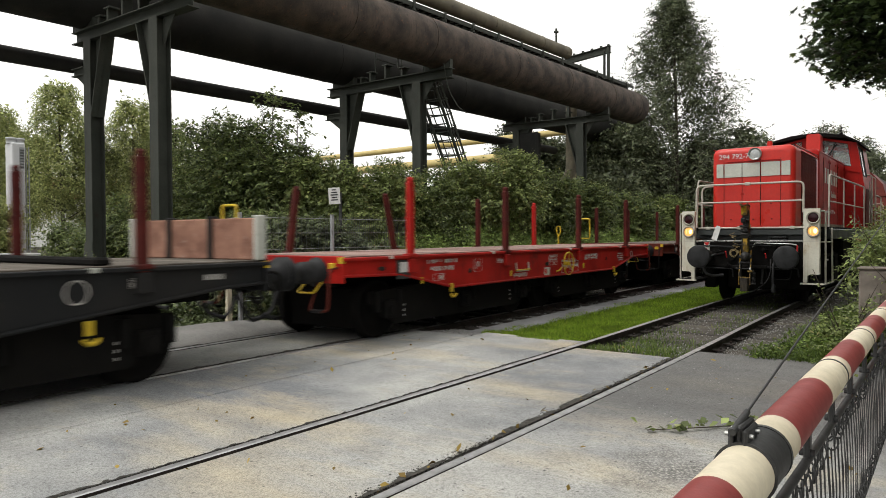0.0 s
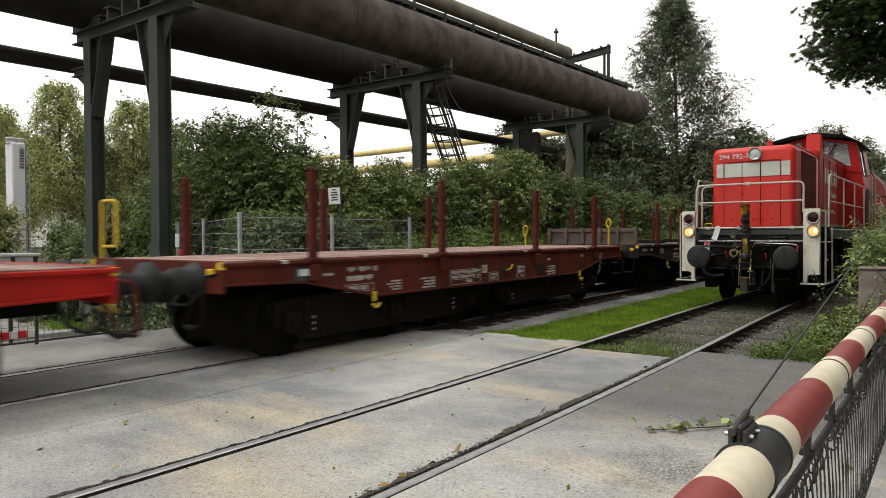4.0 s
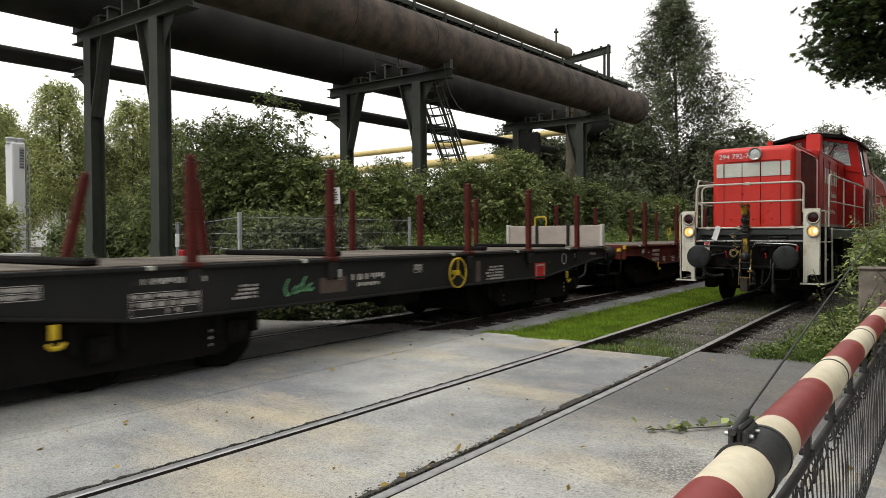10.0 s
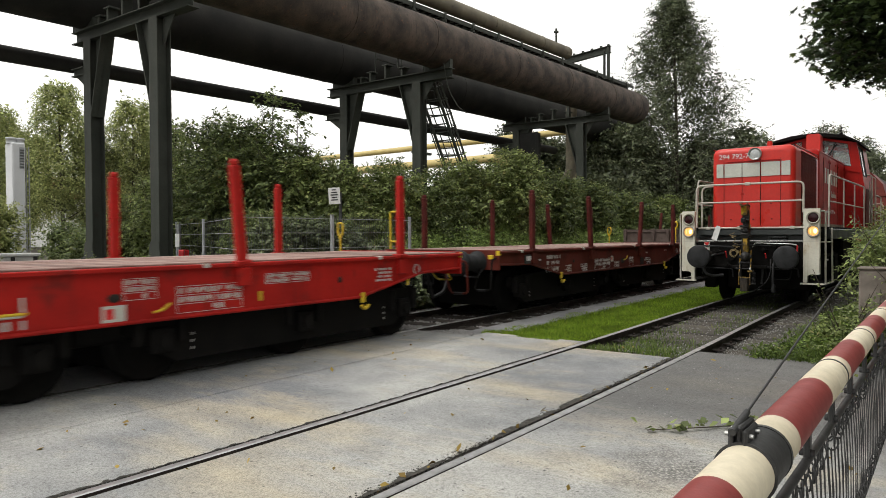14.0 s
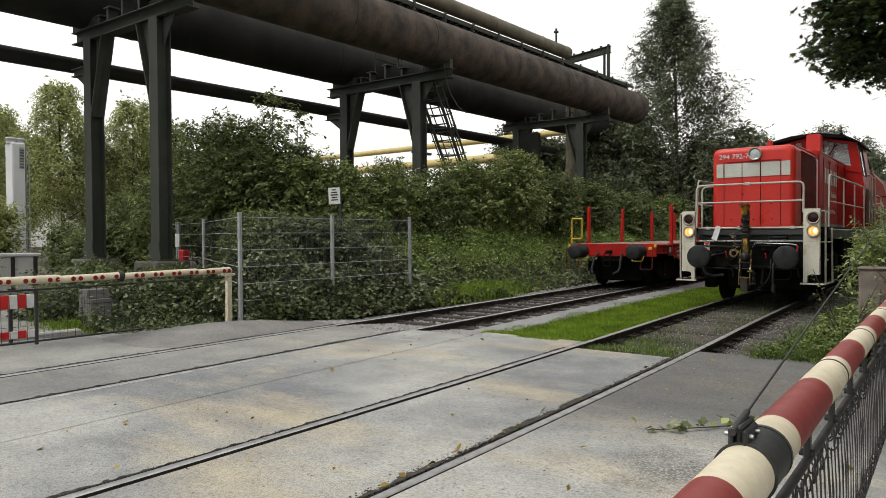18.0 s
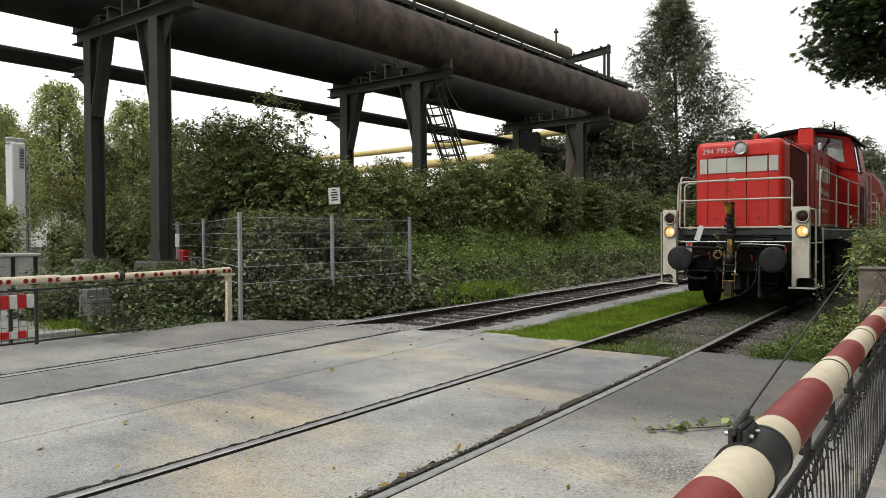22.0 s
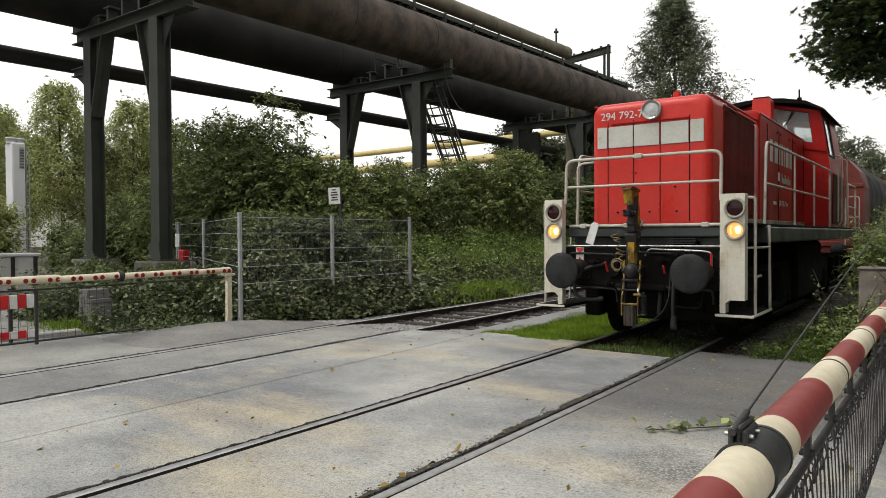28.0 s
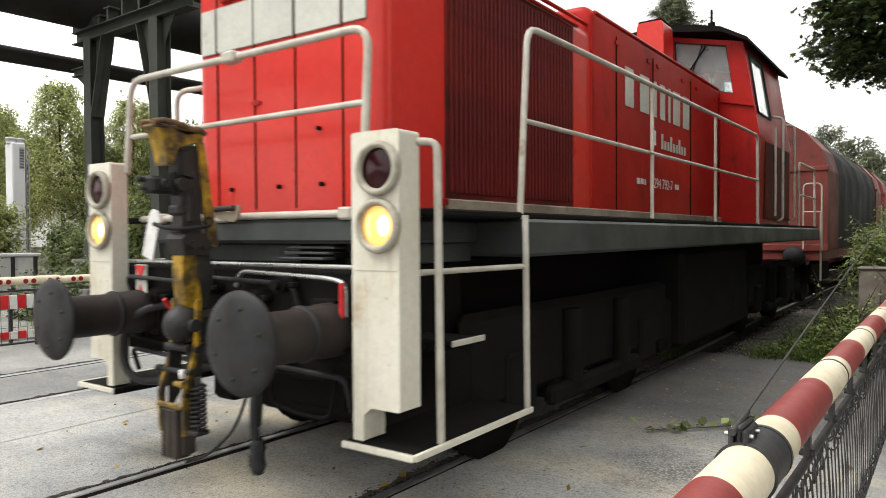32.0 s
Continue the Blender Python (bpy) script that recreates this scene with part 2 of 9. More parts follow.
M_LAMPGLOW = glow("lit_headlamp", (1.0, 0.56, 0.16), 0.42)
M_LAMPEDGE = glow("lit_reflector_edge", (1.0, 0.62, 0.22), 0.75)
M_LAMPCORE = glow("lit_headlamp_core", (1.0, 0.82, 0.46), 1.35)
M_CHROME = surface("dull_chrome", (0.5, 0.5, 0.48), (0.38, 0.38, 0.36), 0.3, metal=0.8, s1=8, bump=0.03)
M_WIRE = surface("dirty_yellow_cable", (0.3, 0.23, 0.11), (0.16, 0.12, 0.06), 0.5, bump=0.05)
M_SIGNRED = surface("signal_red", (0.6, 0.03, 0.03), (0.5, 0.02, 0.025), 0.5, s1=5, bump=0.03)
M_TARP = surface("dark_grey_tarpaulin", (0.021, 0.022, 0.021), (0.014, 0.015, 0.015), 0.7, s1=0.7, s2=20, bump=0.15, dirt=((0.045, 0.046, 0.042), 0.25, 1.5), streak=((0.038, 0.038, 0.035), 0.3), spec=0.12)
M_BROWNRED = surface("faded_brown_red_paint", (0.2, 0.045, 0.035), (0.14, 0.032, 0.027), 0.6, s1=1.2, bump=0.06, dirt=((0.06, 0.035, 0.028), 0.35, 2), streak=((0.06, 0.03, 0.025), 0.3))
M_WRED = surface("bright_red_wagon_paint", (0.45, 0.018, 0.013), (0.29, 0.013, 0.01), 0.55, s1=1.0, bump=0.05, dirt=((0.11, 0.018, 0.014), 0.38, 2.2), streak=((0.08, 0.018, 0.015), 0.38), spec=0.13)
M_WBROWN = surface("oxide_brown_wagon_paint", (0.12, 0.024, 0.016), (0.072, 0.017, 0.012), 0.66, s1=1.0, bump=0.06, dirt=((0.035, 0.018, 0.013), 0.4, 2.2), streak=((0.03, 0.016, 0.012), 0.36), spec=0.1)
M_WBLACK = surface("black_wagon_paint", (0.014, 0.015, 0.016), (0.022, 0.021, 0.02), 0.6, s1=1.2, bump=0.06, dirt=((0.04, 0.027, 0.02), 0.28, 2.0), spec=0.15)
M_DECK = surface("weathered_deck_planks", (0.22, 0.2, 0.17), (0.14, 0.12, 0.1), 0.88, s1=3, s2=45, bump=0.3, vary=0.7, dirt=((0.07, 0.045, 0.035), 0.38, 3), spec=0.12)
M_DECKRED = surface("worn_deck_planks_reddish", (0.46, 0.35, 0.31), (0.29, 0.17, 0.14), 0.84, s1=3, s2=45, bump=0.3, vary=0.7, dirt=((0.12, 0.04, 0.032), 0.38, 3), spec=0.12)
M_RUSTWALL = surface("rust_flaked_steel", (0.36, 0.19, 0.13), (0.2, 0.1, 0.07), 0.85, s1=4, s2=24, bump=0.4, dirt=((0.5, 0.4, 0.33), 0.3, 9))
M_BEIGEWALL = surface("dusty_beige_plate", (0.4, 0.35, 0.31), (0.33, 0.28, 0.25), 0.75, s1=3, bump=0.1, dirt=((0.24, 0.12, 0.08), 0.25, 4))
M_WALLBROWN = surface("grey_brown_plate", (0.12, 0.09, 0.075), (0.085, 0.062, 0.052), 0.75, s1=3, bump=0.12, dirt=((0.05, 0.035, 0.03), 0.35, 4))
M_STAKE_BROWN = surface("oxide_stake_paint", (0.095, 0.017, 0.013), (0.055, 0.013, 0.011), 0.65, s1=4, bump=0.06, dirt=((0.035, 0.02, 0.016), 0.36, 5), spec=0.1)
M_GRILLE = surface("sooty_dark_red", (0.18, 0.011, 0.008), (0.07, 0.007, 0.006), 0.62, s1=1.0, s2=14, bump=0.03, dirt=((0.014, 0.007, 0.006), 0.5, 0.7), streak=((0.02, 0.007, 0.006), 0.36), spec=0.18)
# ---- ground, road and tracks ----
M_CONCRETE = None


def road_material(name, a, b, sand, share, rough=0.9, grit=90.0, bump=0.4, turn=None, bare=None):
    """Old road slab: soft grey patches, sand drawn out across the tracks, fine grit and dark specks.
    turn: (y, colour), beyond y the slab turns into darker asphalt; bare: (x, y, radius), a worn spot of exposed stones."""
    ma, n, l, bsdf = material(name)
    co = n.new("ShaderNodeTexCoord").outputs["Object"]
    big = noise_tex(n, l, co, 0.4, 5, 0.55)
    mid = noise_tex(n, l, co, 2.6, 8, 0.65)
    fine = noise_tex(n, l, co, grit, 4, 0.85)
    coarse = noise_tex(n, l, co, 26.0, 5, 0.8)
    drawn = noise_tex(n, l, co, 0.8, 5, 0.5, (0.42, 1.15, 1.0))
    drawn2 = noise_tex(n, l, co, 1.6, 9, 0.7, (0.5, 1.2, 1.0))
    col = mix(n, l, ramp(n, l, big, [(0.4, 0.0), (0.6, 1.0)]), a, b)
    if turn or bare:
        sep = n.new("ShaderNodeSeparateXYZ")
        l.new(co, sep.inputs[0])
    col = mix(n, l, ramp(n, l, drawn, [(0.66 - share, 0.0), (0.86 - share, 0.8)]), col, sand)
    col = mix(n, l, ramp(n, l, drawn2, [(0.70 - share, 0.0), (0.82 - share, 0.35)]), col, sand)
    if turn:
        ad = n.new("ShaderNodeMath")
        ad.operation = "MULTIPLY_ADD"
        l.new(mid, ad.inputs[0])
        ad.inputs[1].default_value = 1.6
        l.new(sep.outputs["Y"], ad.inputs[2])
        mr = n.new("ShaderNodeMapRange")
        mr.inputs["From Min"].default_value, mr.inputs["From Max"].default_value = turn[0] + 0.4, turn[0] + 1.5
        l.new(ad.outputs[0], mr.inputs["Value"])
        fa = n.new("ShaderNodeMath")
        fa.operation = "MULTIPLY"
        fa.inputs[1].default_value = 0.88
        l.new(mr.outputs[0], fa.inputs[0])
        col = mix(n, l, fa.outputs[0], col, turn[1])
    if bare:
        ds = n.new("ShaderNodeVectorMath")
        ds.operation = "DISTANCE"
        l.new(co, ds.inputs[0])
        ds.inputs[1].default_value = (bare[0], bare[1], 0)
        ad = n.new("ShaderNodeMath")
        ad.operation = "MULTIPLY_ADD"
        l.new(mid, ad.inputs[0])
        ad.inputs[1].default_value = 1.1
        l.new(ds.outputs["Value"], ad.inputs[2])
        mr = n.new("ShaderNodeMapRange")
        mr.inputs["From Min"].default_value, mr.inputs["From Max"].default_value = bare[2] + 0.68, bare[2] + 0.3
        l.new(ad.outputs[0], mr.inputs["Value"])
        peb = n.new("ShaderNodeTexVoronoi")
        peb.inputs["Scale"].default_value = 45.0
        l.new(co, peb.inputs["Vector"])
        stones_ = ramp(n, l, peb.outputs["Distance"], [(0.15, (0.5, 0.48, 0.44)), (0.6, (0.22, 0.215, 0.2))])
        col = mix(n, l, mr.outputs[0], col, stones_)
    col = mix(n, l, 0.5, col, ramp(n, l, mid, [(0.3, 0.62), (0.6, 1.0)]), "MULTIPLY")
    col = mix(n, l, 0.6, col, ramp(n, l, coarse, [(0.32, 0.35), (0.5, 1.0)]), "MULTIPLY")
    col = mix(n, l, 0.6, col, ramp(n, l, fine, [(0.36, 0.12), (0.56, 1.0)]), "MULTIPLY")
    speck = n.new("ShaderNodeTexVoronoi")
    speck.inputs["Scale"].default_value = 7.0
    l.new(co, speck.inputs["Vector"])
    col = mix(n, l, ramp(n, l, speck.outputs["Distance"], [(0.05, 0.75), (0.09, 0.0)]), col, (0.07, 0.065, 0.055))
    l.new(col, bsdf.inputs["Base Color"])
    bsdf.inputs["Roughness"].default_value = rough
    bsdf.inputs["Specular IOR Level"].default_value = 0.25
    bp = n.new("ShaderNodeBump")
    bp.inputs["Strength"].default_value, bp.inputs["Distance"].default_value = bump, 0.012
    l.new(mix(n, l, 0.5, fine, coarse), bp.inputs["Height"])
    l.new(bp.outputs[0], bsdf.inputs["Normal"])
    return ma


M_CONCRETE = road_material("worn_concrete_road", (0.455, 0.456, 0.432), (0.235, 0.243, 0.252), (0.58, 0.5, 0.35), 0.165)
M_NEARSLAB = road_material("worn_concrete_turning_to_asphalt", (0.46, 0.458, 0.43), (0.245, 0.252, 0.258), (0.58, 0.5, 0.35), 0.165, turn=(5.5, (0.15, 0.148, 0.142)), bare=(-1.55, 4.6, 0.4))
M_FARROAD = road_material("pale_dusty_road", (0.36, 0.36, 0.335), (0.23, 0.232, 0.228), (0.48, 0.44, 0.34), 0.12)
M_ASPHALT = road_material("worn_dark_asphalt", (0.29, 0.282, 0.265), (0.185, 0.183, 0.175), (0.36, 0.33, 0.265), 0.09, grit=120, bump=0.6)
M_GRAVELPATH = road_material("grey_gravel_path", (0.36, 0.36, 0.36), (0.25, 0.25, 0.25), (0.4, 0.37, 0.33), 0.03, grit=120, bump=0.8)
M_SOIL = road_material("dark_earth_and_litter", (0.11, 0.1, 0.082), (0.07, 0.065, 0.055), (0.17, 0.15, 0.1), 0.08, grit=70, bump=0.8)
M_CRUST = surface("broken_dark_asphalt_edge", (0.045, 0.042, 0.037), (0.09, 0.085, 0.075), 0.95, s1=14, s2=70, bump=0.8, dirt=((0.16, 0.15, 0.13), 0.3, 30))
M_GROOVE = surface("groove_dirt_and_hole_shade", (0.02, 0.018, 0.015), (0.035, 0.03, 0.024), 0.9, s1=8, s2=60, bump=0.4)
M_RAILHEAD = surface("polished_rail_steel", (0.66, 0.66, 0.66), (0.42, 0.42, 0.42), 0.38, metal=0.85, s1=6, s2=40, bump=0.05, dirt=((0.16, 0.13, 0.11), 0.24, 5))
M_RAILRUST = surface("rusty_rail_side", (0.04, 0.03, 0.025), (0.022, 0.019, 0.017), 0.8, s1=6, bump=0.15)
M_SLEEPER = surface("tarred_wooden_sleeper", (0.035, 0.03, 0.026), (0.06, 0.052, 0.045), 0.85, s1=4, s2=35, bump=0.4)
M_BALLAST = surface("broken_ballast_stone", (0.42, 0.41, 0.4), (0.22, 0.21, 0.2), 0.9, s1=20, s2=60, bump=0.3)
M_GRASS = leafy("bright_grass_blades", (0.12, 0.2, 0.014), (0.26, 0.4, 0.03), (0.36, 0.36, 0.08), 0.6, 0.4)
M_WEEDS = leafy("weed_leaves", (0.07, 0.115, 0.025), (0.185, 0.265, 0.058), (0.27, 0.24, 0.09), 0.55, 0.37)


def near_x(y):
    """Centre line of the near track: a gentle curve that runs out straight."""
    return -3.549 - 0.001884 * y * y if y < 12 else -3.8203 - 0.28 * (1 - math.exp(-(y - 12) * 0.1615))


def far_x(y):
    return -7.80 - 0.037 * y


def bank(x, y):
    """Height of the open ground."""
    edge = -9.9 - 0.02 * max(y, 0)
    t = min(max((edge - x) / 2.6, 0.0), 1.0)
    u = min(max((y - 7.8) / 1.6, 0.0), 1.0)
    f = min(max((x + 15.0) / 2.6, 0.0), 1.0)
    k = min(max((y - 12.0) / 4.0, 0.0), 1.0)
    h = 1.05 * t * t * (3 - 2 * t) * u * (f + (1 - f) * k)
    w = min(max((x + 1.7) / 1.6, 0.0), 1.0) * min(max((y - 9.2) / 1.5, 0.0), 1.0)
    e = 0.1 * min(max((10.2 - y) / 1.2, 0.0), 1.0)
    return -0.16 + e + h + 0.5 * w + (0.05 * noise.noise((x * 0.8, y * 0.8, 0)) if (y > 9.6 and not -10.2 < x < -2.0) or x < -12 else 0.0)


xs = sorted(set([-4000, -900, -300, -120, -70] + [-50 + 2.0 * i for i in range(14)] + [-22 + 0.5 * i for i in range(49)] + [3, 6, 12, 30, 100, 400, 4000]))
ys = sorted(set([-4000, -400, -80, -30, -12, -4, 0, 3, 5, 6.5] + [7.5 + 0.5 * i for i in range(66)] + [42, 46, 52, 60, 75, 100, 150, 300, 900, 4000]))
gv = np.array([(x, y, bank(x, y) if -60 < x < 40 and y < 150 else -0.16) for y in ys for x in xs])
nx_ = len(xs)
gf = np.array([(j * nx_ + i, j * nx_ + i + 1, (j + 1) * nx_ + i + 1, (j + 1) * nx_ + i) for j in range(len(ys) - 1) for i in range(nx_ - 1)])
ground = part("ground", np_mesh("ground", gv, gf, True), M_SOIL)
tagged(ground, "dark earth with leaf litter beside the tracks", "ground", kind="structure")


def strip(name, left, right, ylist, z0, z1, mat_, label, category, c=0.012, parent=None):
    """A slab whose two long edges follow the given lines."""
    b = Build()
    vs = []
    for y in ylist:
        l_, r_ = left(y), right(y)
        vs += [(l_, y, z0), (l_, y, z1 - c), (l_ + c, y, z1), (r_ - c, y, z1), (r_, y, z1 - c), (r_, y, z0)]
    n = len(ylist)
    fs = [(6 * j + i, 6 * j + i + 1, 6 * j + 7 + i, 6 * j + 6 + i) for j in range(n - 1) for i in range(5)]
    fs += [tuple(range(6)), tuple(range(6 * n - 6, 6 * n))]
    b.add(vs, fs)
    ob = part(name, b, mat_, parent)
    return ob if parent else tagged(ob, label, category, kind="structure")


RY = [-12, -6, -2, 0, 1, 2, 3, 4, 5, 6, 7, 8]
G = 0.7175                     # half the gauge, to the inside of the rail head
HEAD = 0.07
road = tagged(new("road"), "worn grey concrete level crossing with sandy stains", "road", kind="structure")


def slab(l_, r_, ylist, mat_=None):
    strip("slab", l_, r_, ylist, -0.14, -0.004, mat_ or M_CONCRETE, "", "", 0.012, road)


def far_edge(y):
    return -11.55 + 0.30 * (y - 4.4) * (1 if y > 4.4 else 0.1)


slab(far_edge, lambda y: far_x(y) - G - HEAD - 0.012, RY + [8.3], M_FARROAD)
slab(lambda y: far_x(y) - G + 0.06, lambda y: far_x(y) + G - 0.06, RY + [8.5], M_FARROAD)
joint = lambda y: -5.75 - 0.05 * y
slab(lambda y: far_x(y) + G + HEAD + 0.012, lambda y: joint(y) - 0.006, RY + [8.9])
slab(lambda y: joint(y) + 0.006, lambda y: near_x(y) - G - HEAD - 0.012, RY + [9.35])
slab(lambda y: near_x(y) - G + 0.058, lambda y: near_x(y) + G - 0.058, RY + [8.75])
slab(lambda y: near_x(y) + G + HEAD + 0.012, lambda y: 6.0 if y < 6 else -0.45, [-12, -6, -2, 0, 1, 2, 3, 4, 5, 5.9, 6.0, 7, 8, 9.42], M_NEARSLAB)
far_road = part("far_road", Build().box(-60, -11.75, -14, 6.0, -0.15, -0.03, 0.03).box(-40, -13.2, 6.0, 7.2, -0.15, -0.035, 0.03), M_FARROAD)
tagged(far_road, "pale dusty road beyond the far barrier", "road", kind="structure")
kerb = part("kerb", Build().box(-11.78, -11.6, -12, 5.6, -0.14, 0.05, 0.02), M_CONCRETE)
tagged(kerb, "low concrete kerb under the far barrier", "kerb", kind="structure")
strip("gravel_path", lambda y: far_x(y) + 1.25, lambda y: -6.25 - 0.035 * (y - 9), [8.95, 9.4, 12, 15, 20, 30, 44], -0.17, -0.085, M_GRAVELPATH, "grey gravel path between the two tracks", "path", 0.03)


def rail(cx_, side, y0, y1, embedded):
    """One rail along a track's centre line; foot, web and head."""
    s = side
    prof = [(-0.07, -0.16), (0.07, -0.16), (0.07, -0.145), (0.012, -0.125), (0.01, -0.045), (0.036, -0.035), (0.036, -0.008), (0.028, 0.0), (-0.028, 0.0), (-0.036, -0.008), (-0.036, -0.035), (-0.01, -0.045), (-0.012, -0.125), (-0.07, -0.145)]
    ylist = [y0 + (y1 - y0) * i / 40 for i in range(41)]
    n = len(prof)
    vs = [(cx_(y) + s * (G + 0.036) + px_, y, pz) for y in ylist for px_, pz in prof]
    head, side_ = Build(), Build()
    fs = [(j * n + i, j * n + (i + 1) % n, (j + 1) * n + (i + 1) % n, (j + 1) * n + i) for j in range(40) for i in range(n)]
    top = {6, 7, 8}
    head.add(vs, [f for k, f in enumerate(fs) if k % n in top])
    side_.add(vs, [f for k, f in enumerate(fs) if k % n not in top])
    return head, side_


for nm, fx, y1, lab in (("near", near_x, 70, "near railway track set in the road"), ("far", far_x, 90, "far railway track on wooden sleepers")):
    track = tagged(new("railway_track"), lab, "railway track", kind="structure")
    for s in (-1, 1):
        hd, sd = rail(fx, s, -12, y1, True)
        r_ = part("rail", sd, M_RAILRUST, track)
        part("rail_head", hd, M_RAILHEAD, r_, "polished running surface")
        strip("groove", lambda y, s=s: fx(y) + s * G - (0.062 if s > 0 else 0.0), lambda y, s=s: fx(y) + s * G + (0.0 if s > 0 else 0.062), RY + [8.6], -0.14, -0.038, M_GROOVE, "", "", 0.004, track)
    sl = Build().box(-1.28, 1.28, -0.12, 0.12, -0.2, -0.115 if nm == "far" else -0.162, 0.015).mesh("sleeper")
    sl.materials.append(M_SLEEPER)
    plate = Build().box(-0.16, 0.16, -0.08, 0.08, -0.118, -0.1, 0.004).cyl((-0.11, 0, -0.1), (-0.11, 0, -0.07), 0.018, 6).cyl((0.11, 0, -0.1), (0.11, 0, -0.07), 0.018, 6).mesh("rail_plate")
    plate.materials.append(M_RAILRUST)
    y = 9.1
    while y < (45 if nm == "far" else 30):
        ob = part("sleeper", sl, None, track)
        ob.matrix_basis = pose(fx(y), y, 0.01 * random.uniform(-1, 1), 0, 0, random.uniform(-1.5, 1.5))
        for s in (-1, 1):
            p_ = part("rail_plate", plate, None, ob)
            p_.matrix_basis = pose(s * 0.755, 0, 0)
        y += 0.62


def stones(name, n, sampler, smin, smax, mat_, label, seed):
    """Loose stones as joined small lumps."""
    rng = np.random.default_rng(seed)
    base = np.array([(1, 0, 0), (-1, 0, 0), (0, 1, 0), (0, -1, 0), (0, 0, 1), (0, 0, -1)], float)
    tri = np.array([(0, 2, 4), (2, 1, 4), (1, 3, 4), (3, 0, 4), (2, 0, 5), (1, 2, 5), (3, 1, 5), (0, 3, 5)])
    pos = np.array([sampler(rng) for _ in range(n)])
    sc = rng.uniform(smin, smax, (n, 1, 1)) * rng.uniform(0.55, 1.25, (n, 6, 1))
    ang = rng.uniform(0, 6.28, n)
    v = base[None] * sc
    ca, sa = np.cos(ang)[:, None], np.sin(ang)[:, None]
    v = np.stack([v[..., 0] * ca - v[..., 1] * sa, v[..., 0] * sa + v[..., 1] * ca, v[..., 2] * 0.75 + v[..., 0] * 0.3], -1)
    v = v + pos[:, None]
    f = (tri[None] + 6 * np.arange(n)[:, None, None]).reshape(-1, 3)
    ob = part(name, np_mesh(name, v.reshape(-1, 3), f), mat_)
    return tagged(ob, label, "gravel", kind="stuff")


def far_bed(rng):
    y = 8.7 + 36 * rng.random() ** 1.6
    x = far_x(y) + rng.uniform(-1.75, 1.7)
    if rng.random() < 0.22:
        x = far_x(y) - rng.uniform(1.4, 2.3)
    return x, y, max(bank(x, y), -0.16) + 0.012


stones("track_ballast", 30000, far_bed, 0.014, 0.036, M_BALLAST, "grey broken stone ballast in the far track", 3)


def near_bed(rng):
    y = 9.3 + 16 * rng.random() ** 1.4
    x = near_x(y) + (rng.uniform(-0.9, 1.0) if rng.random() < 0.5 else rng.uniform(0.8, 1.9))
    return x, y, bank(x, y) + 0.01


stones("loose_gravel", 4500, near_bed, 0.007, 0.02, M_BALLAST, "loose stones between rails and grass", 4)


def crumbs(rng):
    y = rng.uniform(2.5, 9.4)
    x = near_x(y) + 0.85 + abs(rng.normal(0, 0.9))
    return min(x, -0.6), y, -0.003


stones("road_grit", 380, crumbs, 0.003, 0.011, M_BALLAST, "scattered grit and small stones on the road", 5)


def blades(name, n, sampler, h0, h1, w, mat_, label, seed, lean=0.5):
    """Grass: one thin bent blade of two quads each."""
    rng = np.random.default_rng(seed)
    pos = np.array([sampler(rng) for _ in range(n)])
    a = rng.uniform(0, 6.28, n)
    h = rng.uniform(h0, h1, n)
    le = rng.uniform(0.1, lean, n) * h
    b = rng.uniform(0, 6.28, n)
    side = np.stack([np.cos(a), np.sin(a), 0 * a], -1) * w
    out = np.stack([np.cos(b), np.sin(b), 0 * b], -1)
    up = np.array([0, 0, 1.0])
    mid = pos + out * (0.3 * le)[:, None] + up * (0.6 * h)[:, None]
    tip = pos + out * le[:, None] + up * (0.95 * h)[:, None]
    v = np.stack([pos - side, pos + side, mid + side * 0.8, mid - side * 0.8, tip + side * 0.15, tip - side * 0.15], 1)
    q = np.array([(0, 1, 2, 3), (3, 2, 4, 5)])
    f = (q[None] + 6 * np.arange(n)[:, None, None]).reshape(-1, 4)
    return tagged(part(name, np_mesh(name, v.reshape(-1, 3), f), mat_), label, "grass", kind="stuff")


def lawn(rng):
    y = 9.2 + 17 * rng.random() ** 1.3
    wob = 0.18 * math.sin(y * 2.3) + 0.12 * math.sin(y * 5.1)
    l_, r_ = -6.42 - 0.035 * (y - 10) + 0.6 * wob, near_x(y) - 0.98
    if y < 9.6:
        l_, r_ = l_ + 0.75, r_ - 0.2
    x = rng.uniform(l_, r_)
    return x, y, bank(x, y) + 0.02


blades("grass_strip", 75000, lawn, 0.03, 0.1, 0.004, M_GRASS, "bright green mown grass between the tracks", 6)


def track_weeds(rng):
    y = 9.0 + 14 * rng.random() ** 1.5
    x = near_x(y) + rng.uniform(-0.62, 0.62)
    if noise.noise((x * 1.3, y * 1.3, 5)) < -0.05:
        y = 9.0 + 2.0 * rng.random()
    return x, y, bank(x, y)


blades("track_grass", 5000, track_weeds, 0.02, 0.08, 0.004, M_WEEDS, "sparse grass growing between the near rails", 7, 0.8)


